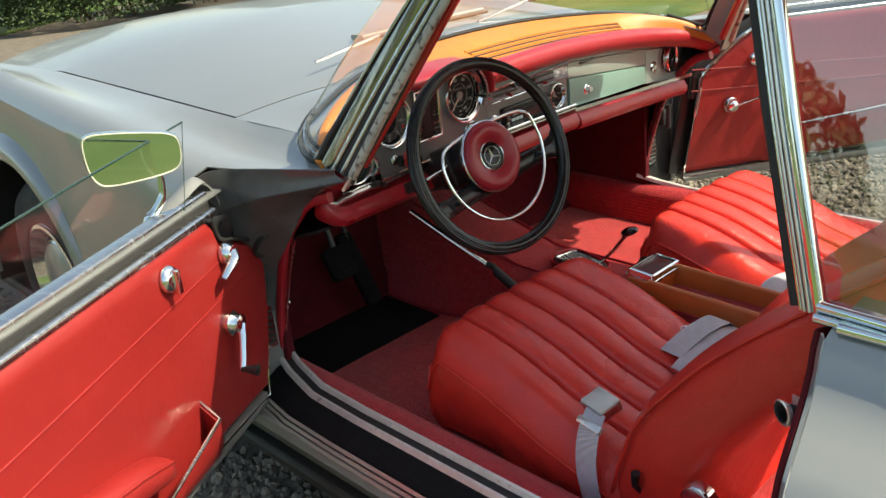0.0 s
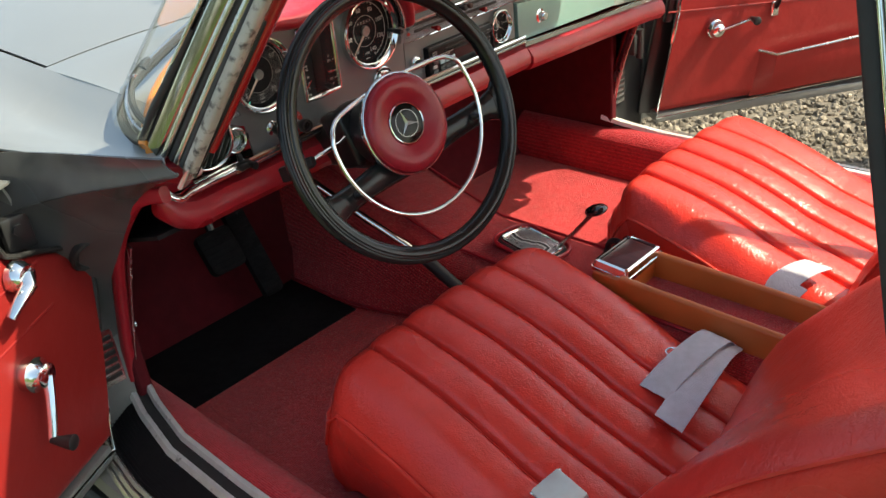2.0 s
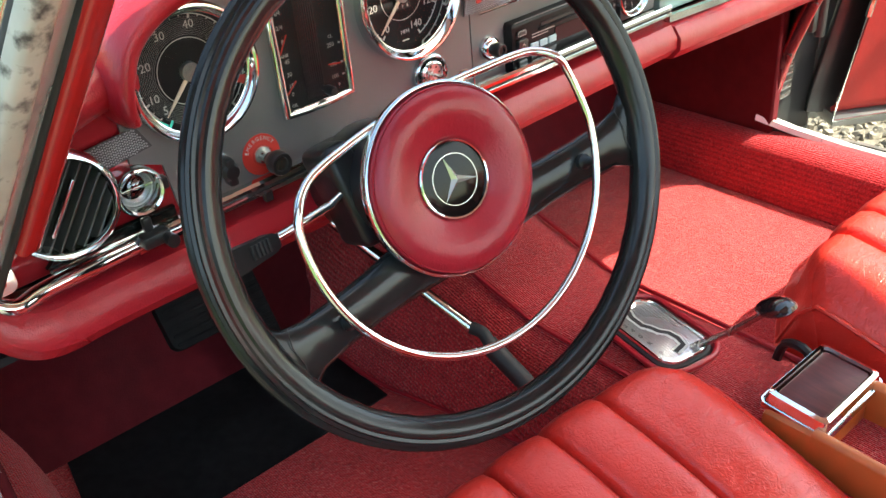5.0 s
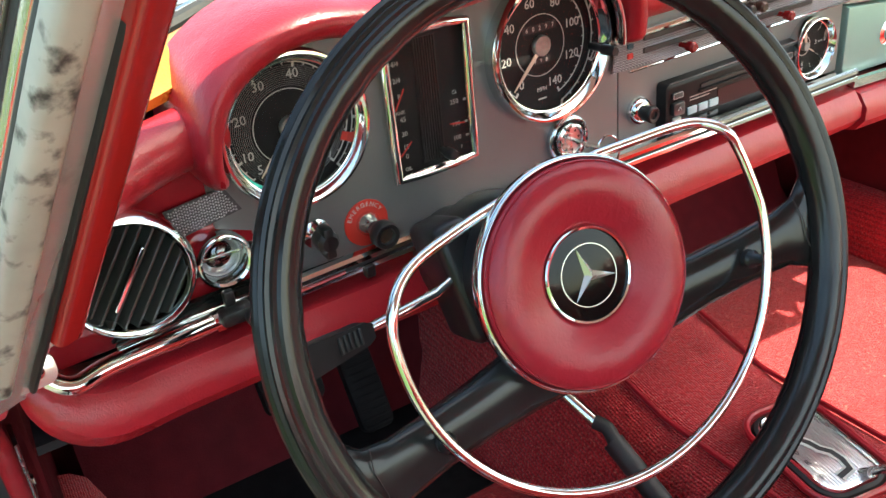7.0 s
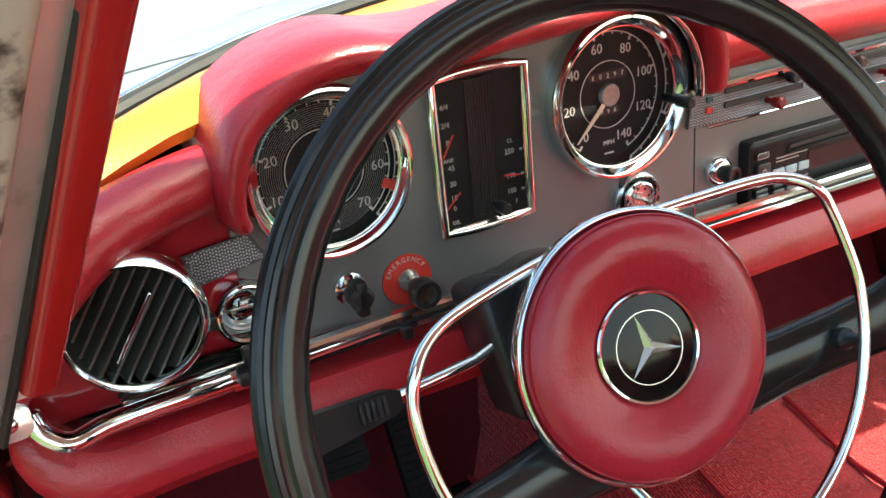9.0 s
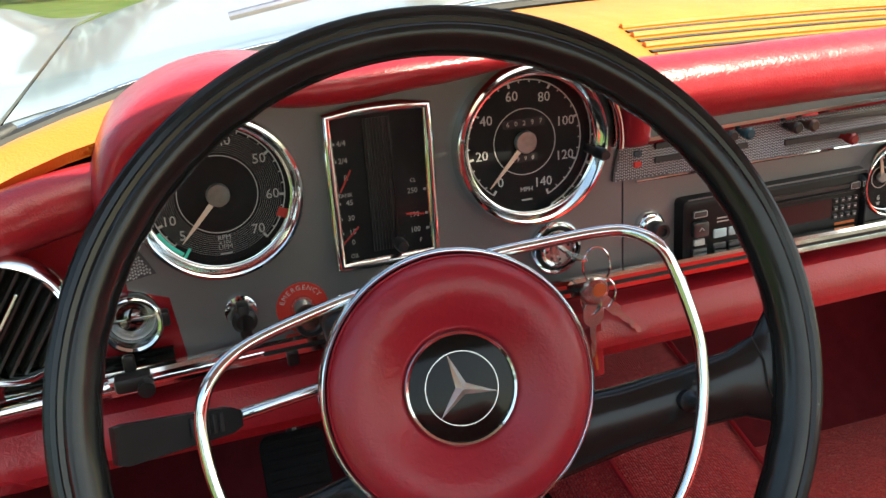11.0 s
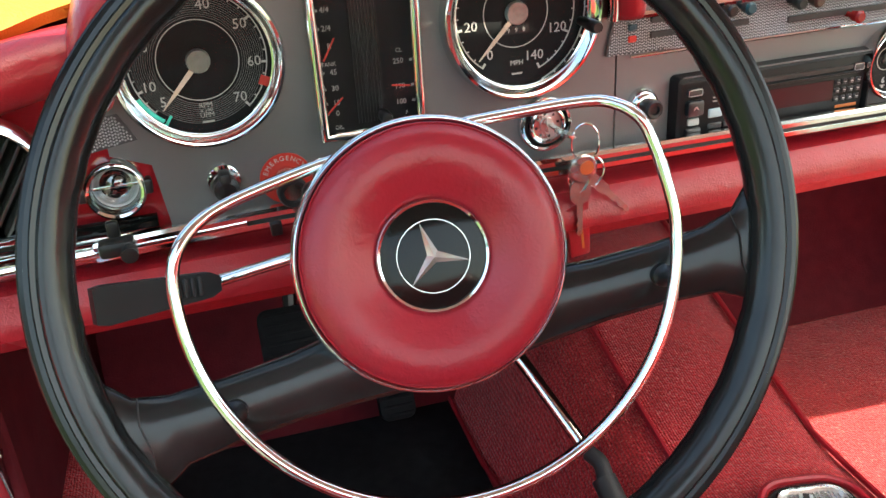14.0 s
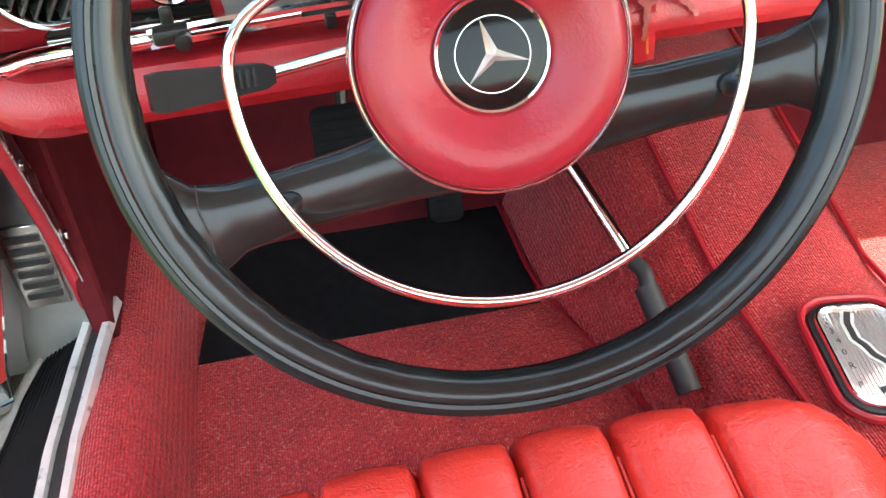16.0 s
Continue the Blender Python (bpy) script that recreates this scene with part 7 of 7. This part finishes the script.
# ---- bucket seats ----
def seat(name, label):
    """A pleated bucket seat, centred on x = 0, front edge at y = 0.02, floor at z = 0.25."""
    s = thing(name, (0, -0.25, 0.25), label, "car seat", "two bucket seats")
    W = 0.245
    # cushion: plain bolster round five pleated panels
    def cushion_top(x, y):
        t = (0.004 - y) / 0.484
        z = 0.483 - 0.147 * t + 0.014 * math.sin(math.pi * min(1, t * 1.6))
        z += 0.014 * (abs(x) / W) ** 3
        if t < 0.09:
            z -= 0.055 * ((0.09 - t) / 0.09) ** 2.4
        e = max(0, (abs(x) - 0.185) / (W - 0.185)) if x < 0 else max(0, (x - 0.195) / 0.078)
        z -= 0.060 * e ** 2.2
        return z
    xs = sorted({round(v, 5) for sx in (-0.1435, -0.0715, 0.0, 0.0715, 0.1435) for v in [sx + d for d in (-0.024, -0.012, -0.007, -0.0045, -0.0025, 0, 0.0025, 0.0045, 0.007, 0.012, 0.024)]} | {round(sd * v, 5) for sd in (-1, 1) for v in (0.0357, 0.107, 0.18, 0.195, 0.21, 0.222, 0.232, 0.240, W)})
    xs = [x if x < 0.18 else 0.18 + (x - 0.18) * 1.42 for x in xs]
    nx = len(xs) - 1
    ys = [0.019 - 0.529 * (j / 40) ** 1.0 for j in range(41)]
    seams = (-0.1435, -0.0715, 0.0, 0.0715, 0.1435)
    rows = []
    for j, y in enumerate(ys):
        row = []
        for x in xs:
            z = cushion_top(x, min(y, 0.004)) - (0.03 if y > 0.004 else 0)
            if y < -0.004:
                for sx in seams:
                    d = abs(x - sx)
                    z -= 0.015 * math.exp(-(d / 0.0042) ** 2)
                if abs(x) < 0.1435:
                    k = ((x + 0.1435) % 0.07175) / 0.07175
                    z += 0.008 * math.sin(math.pi * k) ** 0.6
            bow = 0.022 * (1 - (x / 0.26) ** 2) - 0.030 * max(0, (abs(x) - 0.17) / 0.09) ** 2
            row.append(V((x * (1 - 0.02 * (j == 0)), y + bow * max(0, 1 - j / 12), z)))
        rows.append(row)
    bm = loft(rows)
    part("cushion", bm, RED, s, "pleated red leather cushion", angle=70)
    skirt = []
    edge = [rows[j][0] for j in range(40, -1, -1)] + [rows[0][i] for i in range(0, nx + 1, 3)] + [rows[j][nx] for j in range(41)]
    for p in edge:
        c = V((0, -0.25, p.z))
        o = (V((p.x, p.y, 0)) - V((0, -0.25, 0))).normalized()
        skirt.append([p, p + o * 0.006 + V((0, 0, -0.020)), p + o * 0.004 + V((0, 0, -0.06)), V((p.x * 0.965, p.y - 0.012 * o.y, max(0.26, p.z - 0.13))), V((p.x * 0.93, p.y - 0.03 * o.y, 0.262))])
    part("skirt", loft(skirt), RED, s, angle=70)
    part("piping", tube([V((p.x, p.y, p.z - 0.002)) + (V((p.x, p.y + 0.25, 0)).normalized() * 0.004) for p in edge[::2]], 0.0032, 6), RED, s)
    for sx in seams:
        part("pleat_seam", tube([V((sx, y, cushion_top(sx, y) - 0.0095)) for y in [0.0 - 0.50 * k / 16 for k in range(17)]], 0.0016, 6), RED, s)
    # backrest, raked far back: front line, and depth behind it
    front = smooth_line([(0, -0.415, 0.27), (0, -0.435, 0.36), (0, -0.476, 0.475), (0, -0.545, 0.570), (0, -0.618, 0.652), (0, -0.739, 0.757), (0, -0.86, 0.850), (0, -0.93, 0.895)], 4)
    n = len(front)
    rows, edges = [], [[], []]
    for j, p in enumerate(front):
        v = j / (n - 1)
        a, b = front[max(0, j - 1)], front[min(n - 1, j + 1)]
        t = (b - a).normalized()
        back = V((0, t.y, t.z)).cross(V((1, 0, 0)))
        if back.y > 0:
            back = -back
        w = 0.243 - 0.02 * v ** 3
        dep = 0.185 - 0.075 * v
        if j in (0, n - 1):
            w, dep = w * 0.93, dep * 0.8
        row = []
        for i in range(48):
            q = 2 * math.pi * i / 48
            c, sn = math.cos(q), math.sin(q)
            x = w * math.copysign(abs(c) ** 0.28, c)
            k = 0.5 - 0.5 * math.copysign(abs(sn) ** 0.5, sn)
            hollow = 0.0
            if sn > 0:
                hollow = 0.022 * (1 - min(1, abs(x) / (w * 0.82)) ** 2)
                for sx in seams:
                    if 0.1 < v < 0.9:
                        hollow += 0.009 * math.exp(-((x - sx) / 0.006) ** 2)
            row.append(p + V((x, 0, 0)) + back * (dep * k + hollow))
        rows.append(row)
        for e, sd in ((0, -1), (1, 1)):
            edges[e].append(p + V((sd * w * 0.988, 0, 0)) + back * 0.020)
    part("backrest", loft(rows, closed=True, caps=True), RED, s, "raked red leather backrest", angle=60)
    for e in edges:
        part("piping", tube(e[1:-1], 0.0034, 6), RED, s)
    for sd in (-1, 1):
        part("seat_rail", box(sd * 0.19 - 0.015, sd * 0.19 + 0.015, -0.46, 0.0, 0.245, 0.268, 0.003, 1), BRUSHED, s)
    return s


driver = seat("driver_seat", "red leather bucket seat with pleated cushion before the wheel")
rec = part("recliner_knob", lathe([(0.030, 0.0), (0.030, 0.012), (0.026, 0.020), (0.014, 0.022), (0, 0.020)], axes((-0.243, -0.615, 0.385), (0, 1, 0), (0, 0, 1), (-1, 0, 0)), 32), CHROME, driver, "fluted chrome recliner knob")
part("tilt_lever", tube([V((-0.238, -0.500, 0.335)), V((-0.254, -0.500, 0.36)), V((-0.256, -0.503, 0.385))], 0.006, 10, scale=[0.6, 1.0, 1.3]), PLASTIC, driver, "black tilt lever")
passenger = copy_thing(driver, pose(0.385, -0.268, 0.25))
passenger.name = "passenger_seat"
tagged(passenger, "red leather bucket seat with pleated cushion in full sun")
for o in list(passenger.children):
    if o.name.startswith(("recliner", "tilt")):
        o.scale = (-1, 1, 1)
driver.location = (-0.352, -0.25, 0.25)

# ---- console between the seats ----
console = thing("centre_console", (0.0, -0.35, 0.33), "tan vinyl console box with a red carpeted tray", "console")
for sx in (-1, 1):
    part("side", sweep([(sx * 0.055, -0.165, 0.385), (sx * 0.055, -0.40, 0.378), (sx * 0.055, -0.62, 0.370)], rounded(0.014, 0.088, 0.006, 3), up=(0, 0, 1)), TAN, console, "tan vinyl side")
part("front", box(-0.062, 0.062, -0.172, -0.110, 0.34, 0.424, 0.006, 2), TAN, console, "tan vinyl front block")
part("tray", box(-0.05, 0.05, -0.62, -0.17, 0.34, 0.372, 0.003, 1), PILE, console, "red carpet tray bottom")
ash = thing("ashtray", (0.012, -0.14, 0.424), "chrome-framed ashtray with dark lid on the console", "ashtray")
am = axes((0.008, -0.140, 0.4285), (1, 0, 0), (0, 1, 0.08), (0, -0.08, 1))
part("frame", frame_of(rounded(0.120, 0.074, 0.008, 4), rounded(0.096, 0.052, 0.005, 4), -0.004, 0.009, am, 0.002), CHROME, ash, "chrome frame")
part("lip", frame_of(rounded(0.126, 0.080, 0.009, 4), rounded(0.118, 0.072, 0.008, 4), -0.008, -0.002, am), CHROME, ash)
part("lid", prism(rounded(0.097, 0.053, 0.005, 4), -0.002, 0.007, am, 0.001), material("maroon_lid", (0.085, 0.018, 0.017), 0.38, vary=0.25, scale=30, stretch=(6, 1, 1), spec=0.3), ash, "glossy maroon lid")

# ---- gear lever ----
gate = thing("gear_selector", (0.018, 0.06, 0.383), "chrome gear selector plate with a stepped slot and lever", "gear lever")
gm = axes((0.012, 0.078, 0.3890), (1, 0, 0), (0, 1, 0.06), (0, -0.06, 1)) @ Matrix.Rotation(radians(-9), 4, "Z")
part("rubber_rim", frame_of(rounded(0.092, 0.138, 0.030, 6), rounded(0.070, 0.116, 0.022, 6), -0.006, 0.001, gm, 0.001), RUBBER, gate, "black rubber rim")
part("piping", moved(tube([V((x, y, 0.0)) for x, y in rounded(0.100, 0.146, 0.034, 6)], 0.0042, 8, True), gm), DASH_RED, gate, "red piped carpet edge")
PLATE = material("bright_selector_plate", (0.78, 0.78, 0.75), 0.20, metal=0.72, vary=0.06, scale=40)
part("plate", prism(rounded(0.076, 0.122, 0.022, 6), -0.002, 0.0030, gm, 0.0015, 2), PLATE, gate, "polished chrome plate")
part("plate_rim", frame_of(rounded(0.077, 0.123, 0.0225, 6), rounded(0.069, 0.115, 0.0185, 6), 0.0026, 0.0056, gm, 0.0004), CHROME, gate, "rolled chrome edge")
for k in range(17):
    x = -0.0304 + 0.0038 * k
    h = 0.0525 - 0.012 * max(0, (abs(x) - 0.018) / 0.013) ** 2
    part("flute", box(x - 0.0009, x + 0.0009, -h, h, 0.0028, 0.0037, 0.0004, 1, gm), PLATE, gate)
track = [(-0.0057, 0.046), (-0.0093, 0.0365), (-0.0094, 0.017), (-0.004, 0.0085), (-0.0005, -0.003), (0.0075, -0.0125), (0.0095, -0.026), (0.0067, -0.039), (-0.005, -0.042)]
PALE = material("pale_enamel", (0.50, 0.53, 0.50), 0.35, vary=0.05)
for nm, half, top, mt, lb in (("slot_border", 0.0062, 0.0042, PALE, "pale edge of the slot"), ("slot", 0.0030, 0.0046, RUBBER, "black stepped slot")):
    ends = [V((*track[0], 0)) * 1.5 - V((*track[1], 0)) * 0.5] + [V((*p, 0)) for p in track[1:-1]] + [V((*track[-1], 0)) * 1.5 - V((*track[-2], 0)) * 0.5]
    line = [gm @ V((p.x, p.y, top - 0.0007)) for p in ends]
    part(nm, sweep(line, [(-half, -0.0007), (half, -0.0007), (half, 0.0007), (-half, 0.0007)], up=(0, -0.06, 1)), mt, gate, lb)
for ch, x, y in (("2", -0.0275, 0.041), ("3", -0.0270, 0.028), ("4", -0.0255, 0.016), ("0", -0.0255, 0.002), ("R", -0.0250, -0.014), ("P", -0.0260, -0.036)):
    part("letter", lettering(ch, 0.0095, gm @ Matrix.Translation((x, y, 0.0040))), RUBBER, gate)
base, knob = V((0.020, 0.030, 0.386)), V((0.002, -0.078, 0.508))
part("lever_shaft", tube([base, base.lerp(knob, 0.5) + V((0, 0, -0.004)), knob], 0.0042, 12, scale=[1.2, 1, 0.95]), BRUSHED, gate, "thin steel lever")
part("knob", lathe([(0, 0.019), (0.009, 0.0172), (0.0155, 0.0115), (0.0185, 0.002), (0.0165, -0.008), (0.0105, -0.0155), (0.007, -0.021), (0.006, -0.024)], axes(knob, (1, 0, 0), (0, 1, 0), (knob - base).normalized()), 32), material("black_knob", (0.012, 0.012, 0.013), 0.12, vary=0.1, coat=0.5), gate, "glossy black ball knob")

# ---- seat belts ----
def webbing(line, width, across, thick=0.0016):
    rows = []
    for p, a in zip(line, across):
        a = V(a).normalized()
        rows.append([V(p) - a * width / 2, V(p) - a * width / 4 + V((0, 0, 0.001)), V(p), V(p) + a * width / 4 + V((0, 0, 0.001)), V(p) + a * width / 2])
    return shell(rows, thick)


buckle = thing("belt_buckle", (-0.52, -0.385, 0.43), "steel lap belt buckle on grey webbing over the seat edge", "seat belt")
bc = axes((-0.551, -0.396, 0.446), (0.25, 0.97, 0), (-0.93, 0.25, -0.27), (-0.26, 0.07, 0.96))
body = part("buckle_body", prism(rounded(0.054, 0.046, 0.004, 3), -0.012, 0.005, bc, 0.002), BRUSHED, buckle, "dull steel buckle body")
part("buckle_cover", prism(rounded(0.056, 0.044, 0.003, 3), 0.006, 0.010, bc, 0.0012), PALE_PLATE, body, "pale enamelled cover plate")
part("hinge_pin", tube([bc @ V((0.027, -0.024, 0.004)), bc @ V((0.027, 0.024, 0.004))], 0.0028, 10), CHROME, body)
part("webbing", webbing(smooth_line([(-0.570, -0.400, 0.444), (-0.592, -0.406, 0.437), (-0.606, -0.407, 0.415), (-0.612, -0.405, 0.37), (-0.614, -0.410, 0.32), (-0.612, -0.425, 0.262)], 3), 0.046, [V((0.25, 0.97, 0)).lerp(V((0.0, 1, 0.1)), k / 15) for k in range(16)]), BELT, buckle, "grey herringbone webbing")
part("adjuster", prism(rounded(0.056, 0.014, 0.003, 3), -0.002, 0.006, axes((-0.598, -0.407, 0.432), (0.2, 0.98, 0), (-0.75, 0.15, -0.64), (-0.62, 0.1, 0.78)), 0.001), SATIN, buckle)
strap = thing("seat_belt", (-0.22, -0.40, 0.43), "folded grey webbing lap belt lying across the seat", "seat belt")
part("webbing", webbing(smooth_line([(-0.063, -0.374, 0.380), (-0.12, -0.381, 0.398), (-0.21, -0.391, 0.398), (-0.302, -0.399, 0.390)], 4), 0.049, [(0.2, 1, 0.04)] * 13), BELT, strap, "grey herringbone webbing")
part("webbing", webbing(smooth_line([(-0.060, -0.360, 0.378), (-0.09, -0.360, 0.402), (-0.16, -0.356, 0.408), (-0.22, -0.352, 0.402), (-0.257, -0.350, 0.393)], 4), 0.051, [(0.12, 1, 0.02)] * 17), BELT, strap, "grey herringbone webbing")
part("tongue", tube([V((-0.165 + 0.010 * math.cos(a), -0.326 + 0.008 * math.sin(a), 0.402)) for a in [2 * math.pi * i / 16 for i in range(16)]], 0.0014, 6, True), CHROME, strap, "thin steel ring")
strap2 = thing("seat_belt", (0.13, -0.40, 0.43), "folded grey webbing lap belt in sun on the seat", "seat belt")
part("webbing", webbing(smooth_line([(0.090, -0.380, 0.392), (0.12, -0.380, 0.405), (0.17, -0.390, 0.407), (0.215, -0.400, 0.398)], 4), 0.050, [(0.05, 1, 0.04)] * 13), BELT, strap2, "grey herringbone webbing")
part("webbing", webbing(smooth_line([(0.08, -0.40, 0.375), (0.092, -0.395, 0.396), (0.12, -0.40, 0.404)], 4), 0.045, [(0.3, 1, 0.02)] * 9), BELT, strap2)
loop = thing("pull_loop", (0.075, -0.06, 0.38), "small black loop beside the gear lever", "handle")
part("loop", tube(smooth_line([(0.085, -0.045, 0.365), (0.085, -0.055, 0.40), (0.080, -0.085, 0.405), (0.082, -0.095, 0.37)], 4), 0.006, 8), PLASTIC, loop)
